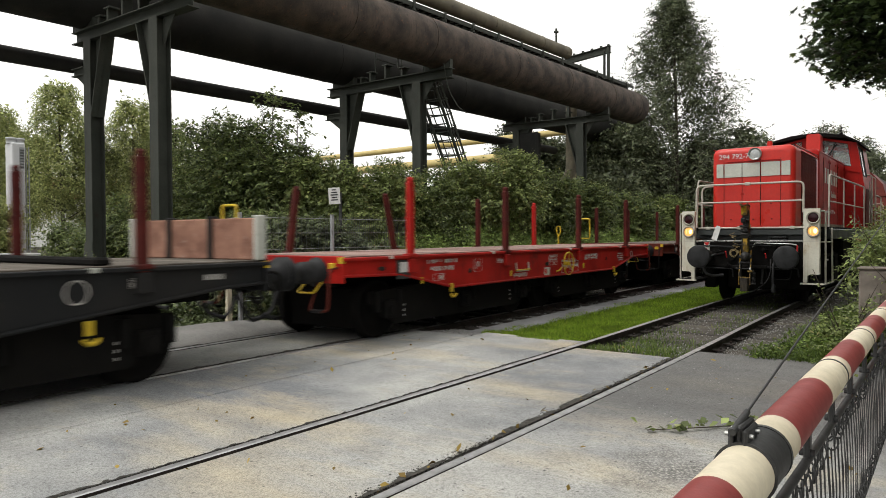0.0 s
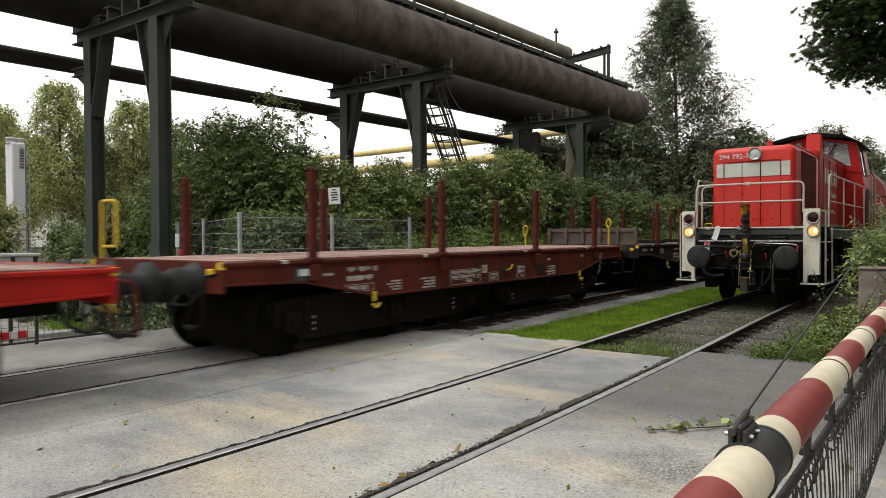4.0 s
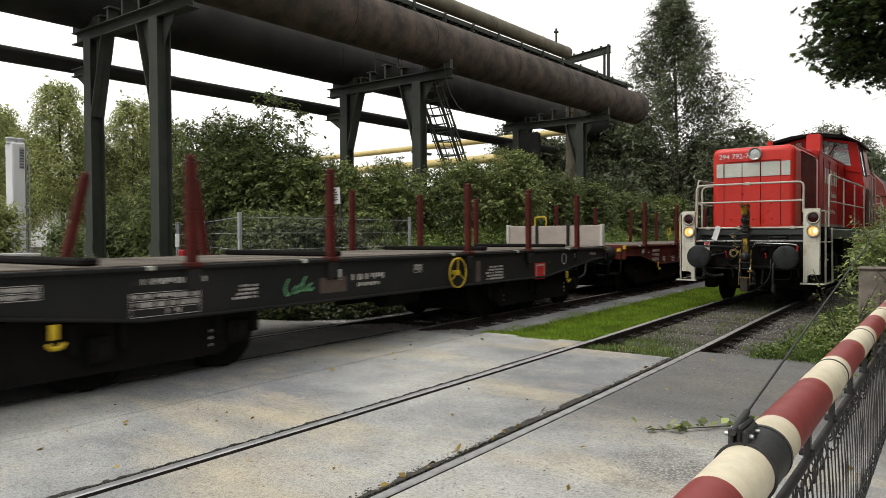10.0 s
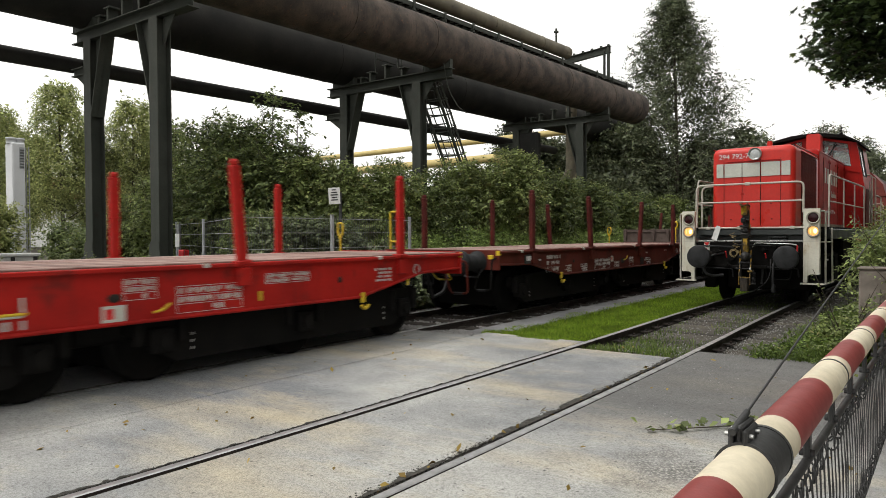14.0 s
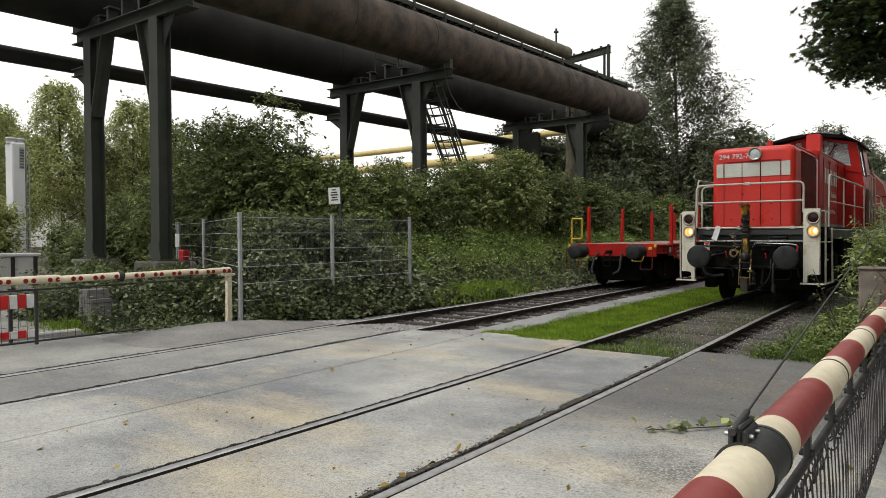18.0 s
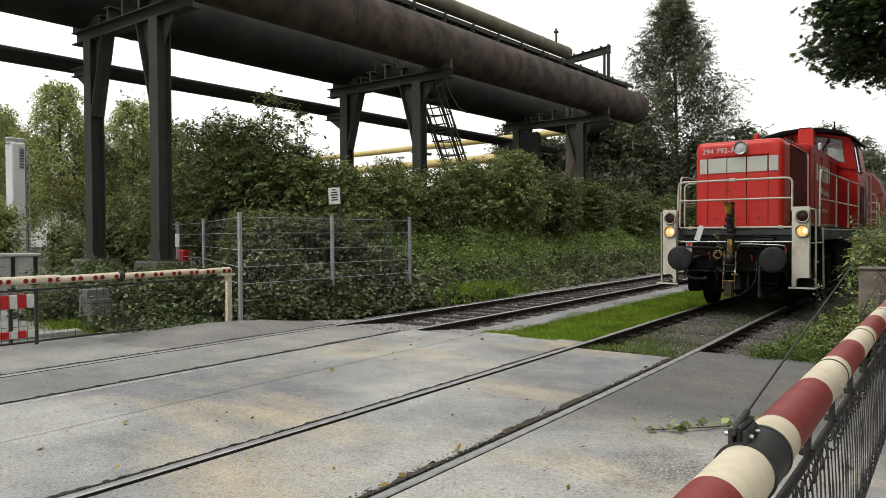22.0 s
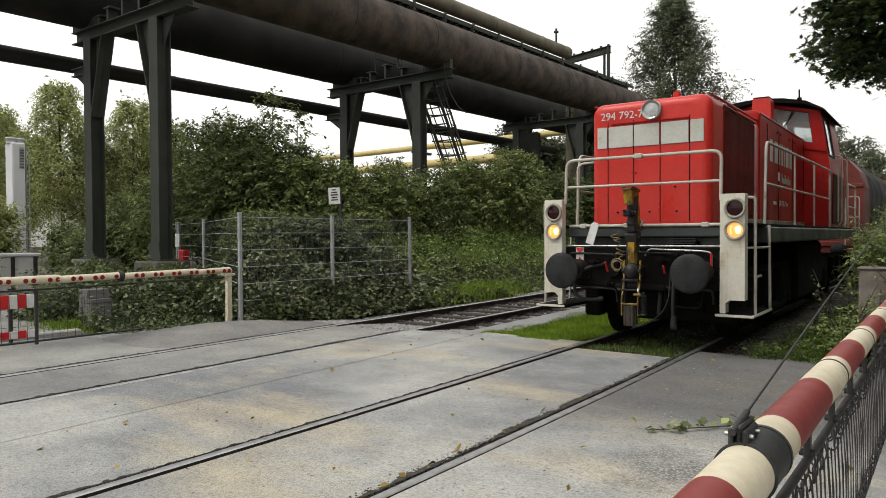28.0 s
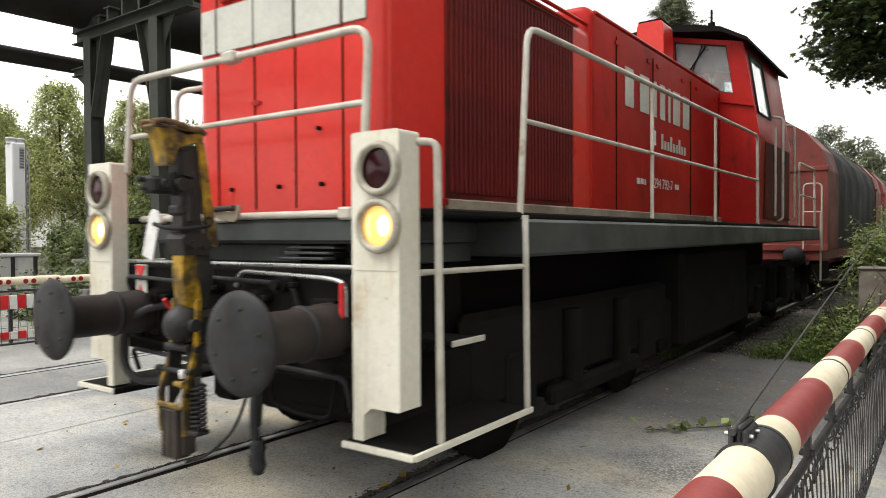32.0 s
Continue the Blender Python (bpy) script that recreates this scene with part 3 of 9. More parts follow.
def crust(base, y0, y1, wmax, seed):
    """Ragged broken edge of the paving along a rail."""
    vs, fs = [], []
    k = int((y1 - y0) / 0.025)
    for i in range(k):
        y = y0 + 0.025 * i
        w = wmax * max(0.02, 0.35 + 1.0 * noise.noise((y * 1.1, seed, 0)) + 0.45 * noise.noise((y * 6, seed, 3)) + 0.25 * noise.noise((y * 21, seed, 5)))
        for f in (1.0, 0.66, 0.33, 0.0):
            h = 0.004 if f in (1.0, 0.0) else 0.006 + 0.016 * noise.noise((y * 19, f * 5 + seed, 7))
            vs.append((base(y) - 0.75 * w * f, y, h - (0.01 if f == 1.0 else 0.0)))
    for i in range(k - 1):
        fs += [(4 * i + j, 4 * i + j + 1, 4 * i + 5 + j, 4 * i + 4 + j) for j in range(3)]
    return Build().add(vs, fs)


for nm_, bs_, wm_ in (("near_left", lambda y: near_x(y) - G - HEAD - 0.002, 0.07), ("near_right", lambda y: near_x(y) + G - 0.02, 0.2), ("far_left", lambda y: far_x(y) - G - HEAD - 0.002, 0.11), ("far_right", lambda y: far_x(y) + G - 0.02, 0.16)):
    part("broken_edge", crust(bs_, -2.0, 8.7, wm_, len(nm_) * 3.7), M_CRUST, road, "crumbled dark asphalt edge along the rail")


def rubble(rng):
    k = rng.integers(0, 4)
    y = rng.uniform(-1.0, 8.7)
    o = (near_x(y) - G - HEAD - 0.01, near_x(y) + G - 0.03, far_x(y) - G - HEAD - 0.01, far_x(y) + G - 0.03)[k]
    return o - abs(rng.normal(0, 0.02 + 0.022 * (k == 1))) + 0.015, y, -0.004


stones("edge_rubble", 12000, rubble, 0.003, 0.011, M_CRUST, "dark crumbled asphalt bits along the rails", 15)
# swell of asphalt beside the far rail
hv, hf = [], []
for i in range(13):
    for j in range(17):
        y = 5.2 + 3.6 * j / 16
        x = far_x(y) - G - 0.1 - (2.2 - 0.25 * max(y - 6, 0)) * i / 12
        hv.append((x, y, -0.012 + 0.15 * math.sin(math.pi * min(i / 11, 1)) ** 0.8 * max(0.0, math.sin(math.pi * min(max((y - 5.2) / 3.6, 0), 1))) ** 1.2))
hf = [(i * 17 + j, i * 17 + j + 1, (i + 1) * 17 + j + 1, (i + 1) * 17 + j) for i in range(12) for j in range(16)]
swell = Build().add(hv, hf, True)
part("asphalt_swell", swell, M_ASPHALT, road, "raised grey asphalt beside the rail")
# ---- pipe bridge ----
M_STEEL = surface("weathered_green_grey_steel", (0.046, 0.052, 0.043), (0.066, 0.07, 0.06), 0.7, s1=1.5, s2=20, bump=0.1, dirt=((0.05, 0.04, 0.032), 0.28, 2.5), streak=((0.014, 0.016, 0.014), 0.3), spec=0.15)
M_RUSTPIPE = surface("rust_brown_pipe", (0.105, 0.08, 0.063), (0.042, 0.037, 0.033), 0.75, s1=1.6, s2=30, bump=0.35, dirt=((0.2, 0.095, 0.05), 0.3, 7), streak=((0.028, 0.025, 0.023), 0.44), spec=0.2)
M_DARKPIPE = surface("dark_grey_pipe", (0.04, 0.039, 0.035), (0.026, 0.026, 0.025), 0.75, s1=0.8, s2=12, bump=0.08, dirt=((0.055, 0.046, 0.038), 0.3, 1.5), spec=0.12)
M_OLIVEPIPE = surface("dull_yellow_grey_pipe", (0.2, 0.175, 0.12), (0.13, 0.115, 0.085), 0.6, s1=1.5, bump=0.05, dirt=((0.07, 0.06, 0.05), 0.35, 2))
M_GASPIPE = surface("yellow_gas_pipe", (0.6, 0.48, 0.2), (0.5, 0.4, 0.16), 0.5, s1=1.0, bump=0.03, dirt=((0.3, 0.24, 0.12), 0.25, 2))
M_PLINTH = surface("old_concrete_plinth", (0.16, 0.15, 0.13), (0.1, 0.1, 0.085), 0.9, s1=3, s2=30, bump=0.3, dirt=((0.05, 0.06, 0.035), 0.3, 3))


def bx(y, off=0.0):
    """The line of the near columns of the bridge, off metres towards the tracks."""
    return -17.35 + 0.036 * (y - 8.0) + off


def i_beam(b, p0, p1, h, w, t=0.03):
    """A beam of I section between two points, its web upright."""
    p0, p1 = Vector(p0), Vector(p1)
    ax = (p1 - p0).normalized()
    up = Vector((0, 0, 1))
    sd = ax.cross(up).normalized()
    for (du0, du1, dw) in ((-h / 2, -h / 2 + t, w), (h / 2 - t, h / 2, w), (-h / 2 + t, h / 2 - t, t)):
        vs = [p + sd * (sx * dw / 2) + up * du for p in (p0, p1) for sx, du in ((-1, du0), (1, du0), (1, du1), (-1, du1))]
        b.add(vs, [(0, 1, 2, 3), (7, 6, 5, 4), (0, 4, 5, 1), (1, 5, 6, 2), (2, 6, 7, 3), (3, 7, 4, 0)])
    return b


def h_column(b, x, y, z0, z1, w=0.4, t=0.03):
    b.box(x - w / 2, x + w / 2, y - w / 2, y - w / 2 + t, z0, z1, 0.004)
    b.box(x - w / 2, x + w / 2, y + w / 2 - t, y + w / 2, z0, z1, 0.004)
    b.box(x - t / 2, x + t / 2, y - w / 2 + t, y + w / 2 - t, z0, z1)
    return b


bridge = thing("pipe_bridge", "dark weathered steel bridge carrying large industrial pipes", "pipe bridge")
BEAM = 7.66
for y, span in ((10.47, 3.5), (20.9, 3.85), (33.7, 3.85)):
    xa, xb = bx(y), bx(y) - span
    for x, inner in ((xa, -1), (xb, 1)):
        col = part("column", h_column(Build(), x, y, 0.55, BEAM - 0.36), M_STEEL, bridge)
        part("plinth", Build().box(x - 0.55, x + 0.55, y - 0.5, y + 0.5, -0.2, 0.9, 0.04), M_PLINTH, col, "concrete plinth")
        part("foot_plate", Build().box(x - 0.32, x + 0.32, y - 0.3, y + 0.3, 0.9, 0.94, 0.005).prism([(x - 0.3, 0.94), (x + 0.3, 0.94), (x + 0.2, 1.4), (x - 0.2, 1.4)], "y", y - 0.235, y - 0.215), M_STEEL, col)
        # haunch that widens towards the crossbeam
        g = Build().prism([(x + inner * 0.2, BEAM - 0.36), (x + inner * 0.85, BEAM - 0.36), (x + inner * 0.2, BEAM - 2.6)], "y", y - 0.02, y + 0.02)
        g.prism([(x + inner * 0.85, BEAM - 0.36), (x + inner * 0.81, BEAM - 0.36), (x + inner * 0.16, BEAM - 2.6), (x + inner * 0.2, BEAM - 2.6)], "y", y - 0.2, y + 0.2)
        part("haunch", g, M_STEEL, col)
        if x == xb:
            part("bracket", i_beam(Build(), (x - 0.2, y, 6.5), (x - 1.15, y, 6.5), 0.24, 0.2).prism([(x - 0.2, 6.38), (x - 1.0, 6.38), (x - 0.2, 5.85)], "y", y - 0.015, y + 0.015), M_STEEL, col)
    part("crossbeam", i_beam(Build(), (xa + 1.55, y, BEAM - 0.18), (xb - 0.95, y, BEAM - 0.18), 0.36, 0.34), M_STEEL, bridge)
    for off, r, zc in ((0.91, 0.853, 8.573), (-3.95, 0.93, 8.67)):
        sx = bx(y) + off
        part("saddle", Build().prism([(sx - 0.6, BEAM), (sx + 0.6, BEAM), (sx + 0.62, zc - 0.42), (sx + 0.3, zc - r * 0.9), (sx - 0.3, zc - r * 0.9), (sx - 0.62, zc - 0.42)], "y", y - 0.08, y + 0.08), M_STEEL, bridge)


def pipe(name, off, z, r, y0, y1, mat_, label, seams, cap=False, n=40):
    p = part(name, Build().cyl((bx(y0, off), y0, z), (bx(y1, off), y1, z), r, n), mat_, bridge, label)
    for y in seams:
        part("weld_seam", Build().cyl((bx(y, off), y - 0.03, z), (bx(y, off), y + 0.03, z), r + 0.012, n), mat_, p)
    return p


pipe("rusty_pipe", 0.91, 8.573, 0.853, -30, 38.2, M_RUSTPIPE, "rust-stained large pipe", [-2, 4, 10, 16, 19.9, 25.2, 29.6, 34.1, 37.4])
pipe("dark_pipe", -3.95, 8.67, 0.93, -30, 46, M_DARKPIPE, "dark grey large pipe", [-4, 4, 12, 20, 28])
pipe("thin_pipe", -5.15, 6.863, 0.237, -30, 40, M_DARKPIPE, "thin dark pipe on brackets", [2, 14, 26])
pipe("upper_pipe", -0.2, 10.75, 0.3, 2, 32.6, M_OLIVEPIPE, "dull yellowish upper pipe", [10, 20, 26, 30, 32.4])
# cable tray along the top of the rusty pipe: two side rails, rungs, cables in it, brackets down to the pipe
tray = part("cable_tray", Build().box(-0.02, 0.02, 2, 38.0, -0.08, 0.08, 0, Matrix.Translation((bx(0, 0.62), 0, 9.73)) @ Matrix.Rotation(-0.036, 4, "Z")).box(-0.02, 0.02, 2, 38.0, -0.08, 0.08, 0, Matrix.Translation((bx(0, 0.93), 0, 9.73)) @ Matrix.Rotation(-0.036, 4, "Z")), M_STEEL, bridge, "narrow ladder-type cable tray")
for o, dz in ((0.69, 0.02), (0.76, 0.03), (0.84, 0.015)):
    part("cable", Build().tube([(bx(y, o + 0.02 * math.sin(1.7 * y + 9 * o)), y, 9.68 + dz + 0.02 * math.sin(2.3 * y + 7 * o)) for y in range(4, 38)], 0.032, 6), M_UNDER, tray)
rung_ = Build().box(-0.16, 0.16, -0.03, 0.03, -0.02, 0.02).mesh("tray_rung")
for i in range(74):
    y = 8.2 + 0.4 * i
    part("tray_rung", rung_, M_STEEL, tray).location = (bx(y, 0.77), y, 9.65)
for i in range(17):
    y = 9 + 1.75 * i
    part("tray_support", Build().box(bx(y, 0.85), bx(y, 0.93), y - 0.04, y + 0.04, 9.36, 9.66).box(bx(y, 0.55), bx(y, 1.02), y - 0.05, y + 0.05, 9.6, 9.65).box(bx(y, 0.96), bx(y, 1.02), y - 0.04, y + 0.04, 9.5, 9.86), M_STEEL, bridge)
# gallows frame over the upper pipe at the end
y = 33.6
gal = Build()
i_beam(gal, (bx(y, -0.9), y, 10.62), (bx(y, 1.66), y, 10.86), 0.34, 0.22)
gal.box(bx(y, 1.5), bx(y, 1.6), y - 0.1, y + 0.1, 9.4, 10.95, 0.01)
gal.box(bx(y, 1.3), bx(y, 1.36), y - 0.1, y + 0.1, 9.4, 10.8, 0.01)
gal.box(bx(y, -0.75), bx(y, -0.6), y - 0.1, y + 0.1, BEAM, 10.5, 0.01)
for o in (-0.4, 0.1, 0.6, 1.1, 1.5):
    gal.box(bx(y, o), bx(y, o + 0.1), y - 0.05, y + 0.05, 10.8 + 0.09 * o, 10.98 + 0.09 * o)
part("gallows_frame", gal, M_STEEL, bridge)
part("vent_pipe", Build().cyl((bx(31.5, -0.2), 31.5, 11.0), (bx(31.5, -0.2), 31.5, 11.75), 0.05, 8).cyl((bx(31.5, -0.2), 31.5, 11.55), (bx(31.5, -0.2), 31.5, 11.62), 0.12, 8), M_STEEL, bridge)
# small platform with rails on the middle crossbeam
pf = Build()
for dx in (0.0, -1.1):
    pf.tube(bent([(bx(20.2) + dx, 19.7, BEAM), (bx(20.2) + dx, 19.7, BEAM + 1.0), (bx(20.2) + dx, 21.2, BEAM + 1.0), (bx(20.2) + dx, 21.2, BEAM)], 0.1), 0.024, 6)
    pf.tube([(bx(20.2) + dx, 19.7, BEAM + 0.5), (bx(20.2) + dx, 21.2, BEAM + 0.5)], 0.02, 6)
pf.tube([(bx(20.2), 19.7, BEAM + 1.0), (bx(20.2) - 1.1, 19.7, BEAM + 1.0)], 0.02, 6)
part("platform_rail", pf, M_STEEL, bridge)
for y in (10.47, 20.9, 33.7):
    for o, h in ((-2.4, 0.34), (-1.6, 0.5), (-0.75, 0.28), (-2.9, 0.2)):
        part("beam_bracket", Build().box(bx(y, o) - 0.05, bx(y, o) + 0.05, y - 0.15, y + 0.15, BEAM, BEAM + h, 0.01).box(bx(y, o) - 0.16, bx(y, o) + 0.16, y - 0.17, y + 0.17, BEAM + h, BEAM + h + 0.05, 0.008), M_STEEL, bridge)
    part("stiffener", Build().prism([(bx(y, 0.2), BEAM - 0.36), (bx(y, 0.75), BEAM - 0.36), (bx(y, 0.2), BEAM - 1.1)], "y", y - 0.015, y + 0.015), M_STEEL, bridge)
part("drain_loop", Build().tube(bent([(bx(20.9, 1.3), 20.7, 7.9), (bx(20.9, 1.45), 20.75, 6.9), (bx(20.9, 1.75), 21.0, 6.2), (bx(20.9, 2.0), 21.2, 6.0)], 0.4), 0.02, 6), M_STEEL, bridge)
# sloping caged ladder down from the middle crossbeam
lad = thing("caged_ladder", "sloping black steel ladder with safety hoops under the pipe bridge", "ladder")
L0, L1 = Vector((bx(21.2, -0.1), 21.3, 7.55)), Vector((bx(25.0, -0.1), 25.0, 1.0))
rails_ = Build()
for dx in (-0.4, 0.4):
    rails_.tube([L0 + Vector((dx, 0, 0)), L1 + Vector((dx, 0, 0))], 0.06, 6)
part("ladder_frame", rails_, M_STEEL, lad)
rung = Build().cyl((-0.4, 0, 0), (0.4, 0, 0), 0.025, 6).mesh("rung")
for i in range(22):
    o = part("rung", rung, M_STEEL, lad)
    o.location = L0.lerp(L1, (i + 0.5) / 22)
hoop = Build().tube(arc((0, 0, 0), 0.62, 0, 180, 10, "xy"), 0.03, 5).mesh("hoop")
for i in range(13):
    o = part("hoop", hoop, M_STEEL, lad)
    o.location = L0.lerp(L1, (i + 0.4) / 13)
bars = Build()
for a in (10, 45, 75, 105, 135, 170):
    d = Vector((0.62 * math.cos(radians(a)), 0.62 * math.sin(radians(a)), 0))
    bars.tube([L0 + d, L1 + d], 0.024, 5)
part("cage_cage", bars, M_STEEL, lad)
# boxed-in riser and bent feed pipe at the last bent
part("boxed_riser", Build().box(bx(33.6, -3.5), bx(33.6, -2.5), 33.3, 33.9, 1.5, 7.05, 0.02).box(bx(33.6, -2.45), bx(33.6, -2.3), 33.2, 33.3, 1.5, 7.05, 0.01), M_DARKPIPE, bridge, "dark sheet-metal riser box")
part("feed_pipe", Build().tube(bent([(bx(34.4, -0.95), 34.4, 8.3), (bx(34.4, -0.95), 34.4, 4.4), (bx(34.4, -2.6), 34.0, 3.6)], 1.0, 8), 0.3, 14), M_OLIVEPIPE, bridge, "dull yellow feed pipe bent downwards")
# yellow gas pipes that cross behind the bridge
gas = thing("gas_pipes", "two yellow gas pipes crossing behind the bridge", "pipe")
part("upper_gas_pipe", Build().tube(bent([(-75, 43.5, 8.2), (-20.7, 41.4, 8.2), (-20.7, 41.4, -0.2)], 0.9, 8), 0.21, 16), M_GASPIPE, gas)
part("lower_gas_pipe", Build().tube(bent([(-75, 42.5, 6.75), (-25.4, 40.5, 6.75), (-24.6, 40.5, 3.0), (-24.6, 40.5, -0.2)], 1.0, 8), 0.3, 16), M_GASPIPE, gas)
for x in (-62, -48, -34, -24.5):
    yy = 41.6 - 0.035 * (x + 16)
    part("pipe_trestle", Build().box(x - 0.1, x + 0.1, yy - 0.1, yy + 0.1, -0.2, 7.9, 0.01).box(x - 0.12, x + 0.12, yy - 1.0, yy + 1.2, 7.75, 7.93, 0.01).box(x - 0.12, x + 0.12, yy - 1.2, yy + 0.9, 6.15, 6.36, 0.01), M_STEEL, gas)
# ---- shunting locomotive: its space has y = 0 at the buffer faces, y towards its rear, z = 0 on the rails ----
loco = thing("diesel_locomotive", "red diesel shunting locomotive with white lamp boards and lit headlamps", "locomotive")


def rounded_hood(b, hw, z0, z1, y0, y1, rc=0.14, rf=0.1):
    """A hood: rounded top edges and a rounded front."""
    def outline(ins):
        w, t = hw - ins, z1 - ins
        pts = [(w, z0), (w, t - rc)]
        pts += [(w - rc + rc * math.cos(a), t - rc + rc * math.sin(a)) for a in [math.pi / 2 * i / 6 for i in range(1, 7)]]
        left = [(-x, z) for x, z in pts[::-1]]
        return pts + left
    rings = []
    for i in range(6):
        a = math.pi / 2 * i / 5
        rings.append((y0 + rf * (1 - math.sin(a)), rf * (1 - math.cos(a)) if i else 0.0))
    rings = [(y0 + rf - rf * math.sin(math.pi / 2 * i / 5), rf - rf * math.cos(math.pi / 2 * i / 5)) for i in range(6)]
    rings = [(y1, 0.0)] + rings
    vs, n = [], None
    for yy, ins in rings:
        o = outline(ins)
        n = len(o)
        vs += [(x, yy, z) for x, z in o]
    fs = [(k * n + i, k * n + i + 1, (k + 1) * n + i + 1, (k + 1) * n + i) for k in range(len(rings) - 1) for i in range(n - 1)]
    b.add(vs, fs, True)
    last = (len(rings) - 1) * n
    b.add([vs[last + i] for i in range(n)], [tuple(range(n))])
    b.add([vs[i] for i in range(n)], [tuple(range(n))[::-1]])
    return b


M_BEAKRUST = surface("rusty_worn_yellow", (0.2, 0.12, 0.05), (0.1, 0.06, 0.035), 0.6, s1=9, s2=35, bump=0.2, dirt=((0.03, 0.025, 0.022), 0.5, 9))
M_WEIGHT = surface("rust_brown_greasy_steel", (0.05, 0.04, 0.031), (0.03, 0.026, 0.022), 0.6, s1=6, s2=30, bump=0.15, dirt=((0.08, 0.055, 0.03), 0.3, 8))
# lens coloured pale to hold the bright sky reflected in it
M_HEADLENS = surface("pale_lens_with_reflection", (0.55, 0.57, 0.56), (0.42, 0.44, 0.44), 0.15, s1=14, s2=60, bump=0.05, spec=0.6)
M_SKIRT = surface("dusty_beige_strip", (0.34, 0.29, 0.22), (0.2, 0.16, 0.12), 0.7, s1=3, s2=25, bump=0.08, dirt=((0.09, 0.05, 0.035), 0.4, 4))
hood = part("hood", rounded_hood(Build(), 0.86, 1.68, 3.46, 1.0, 3.92, 0.16, 0.12), M_RED, loco, "red front hood with five door panels")
hood_b = part("middle_hood", rounded_hood(Build(), 0.88, 1.68, 3.63, 3.9, 8.4, 0.12, 0.06), M_SHADED_RED, loco)
# front doors: four seams, hinge side strips
for x in (-0.6, -0.215, 0.168, 0.575):
    part("door_seam", Build().box(x - 0.005, x + 0.005, 0.992, 1.01, 1.72, 3.18, 0.002), M_UNDER, hood)
for x0, x1 in ((-0.76, -0.612), (-0.588, -0.222), (-0.208, 0.155), (0.182, 0.562), (0.588, 0.765)):
    part("pale_panel", Build().box(x0, x1, 0.985, 1.004, 2.8, 3.105, 0.003), M_PALE, hood, "pale grey front panel")
part("panel_ledge", Build().box(-0.54, 0.58, 0.97, 1.0, 3.13, 3.155, 0.006), M_SHADED_RED, hood)
# oval in the darker red, its colour giving the recess its shade
part("door_recess", Build().cyl((-0.2, 0.99, 2.42), (-0.2, 1.01, 2.42), 0.03, 14, m=Matrix.Translation((-0.2, 0, 2.42)) @ Matrix.Diagonal((1.6, 1, 0.6, 1)) @ Matrix.Translation((0.2, 0, -2.42))), M_SHADED_RED, hood)
for x, z in ((-0.45, 1.86), (0.02, 1.86), (0.4, 1.86), (0.38, 2.2)):
    part("door_knob", Build().cyl((x, 0.975, z), (x, 1.0, z), 0.014, 8), M_UNDER, hood)
hl = part("top_headlamp", Build().lathe([(0.0, 0.95), (0.1, 0.95), (0.125, 0.935), (0.135, 0.91), (0.135, 1.02)], (0.06, 0, 3.29), "y", 24), M_CHROME, hood)
part("lens", Build().lathe([(0.0, 0.925), (0.06, 0.93), (0.1, 0.945)], (0.06, 0, 3.29), "y", 20), M_HEADLENS, hl)
lettering("front_number", "294 792-7", 0.155, pose(-0.39, 0.984, 3.255), M_WHITE, hood, "white painted running number")
part("horn_cap", Build().cyl((0.25, 1.5, 3.44), (0.25, 1.5, 3.59), 0.055, 14).cyl((0.25, 1.5, 3.59), (0.25, 1.5, 3.605), 0.048, 14), M_RED, hood)
# side louvres and fillets of the front hood, both sides
for s in (-1, 1):
    for z0, z1 in ((1.82, 3.3),):
        b = Build().box(s * 0.86 - 0.008, s * 0.86 + 0.008, 1.64, 3.56, z0 - 0.04, z1 + 0.04, 0.004)
        grille = part("side_grille", b, M_GRILLE, hood)
        fin = Build().box(-0.006, 0.006, -0.016, 0.016, z0, z1, 0.004).mesh("fin")
        fin.materials.append(M_GRILLE)
        for i in range(34):
            o = part("fin", fin, None, grille)
            o.location = (s * 0.873, 1.7 + i * 0.055, 0)
        part("grille_lip", Build().box(min(s * 0.86, s * 0.895), max(s * 0.86, s * 0.895), 1.6, 3.62, z1 + 0.04, z1 + 0.065, 0.006).box(min(s * 0.86, s * 0.89), max(s * 0.86, s * 0.89), 1.6, 3.62, z0 - 0.08, z0 - 0.04, 0.006), M_SHADED_RED, grille)
    part("drip_rail", Build().tube([(s * 0.84, 1.1, 3.44), (s * 0.84, 3.9, 3.44)], 0.018, 6), M_SHADED_RED, hood)
    part("drip_rail", Build().tube([(s * 0.87, 4.0, 3.57), (s * 0.87, 8.3, 3.57)], 0.022, 6), M_SHADED_RED, hood_b)
    for y in (4.5, 5.55, 6.95, 8.3):
        part("door_seam", Build().box(s * 0.884 - 0.004, s * 0.884 + 0.004, y - 0.006, y + 0.006, 1.75, 3.46), M_UNDER, hood_b)
    for y in (4.5, 5.4, 5.7, 6.6, 7.2, 8.1):
        part("hinge", Build().box(s * 0.884 - 0.012, s * 0.884 + 0.012, y - 0.04, y + 0.04, 3.38, 3.42, 0.004), M_SHADED_RED, hood_b)
for i, w_ in enumerate((0.17, 0.2, 0.06, 0.12, 0.06, 0.19, 0.18)):
    y_ = 4.72 + (0.0, 0.42, 0.86, 1.06, 1.34, 1.52, 1.9)[i]
    part("operator_mark", Build().box(0.884, 0.888, y_, y_ + 1.4 * w_, 2.83, 3.22, 0.001), M_PALE, hood_b, "plain grey-white mark of the operator")
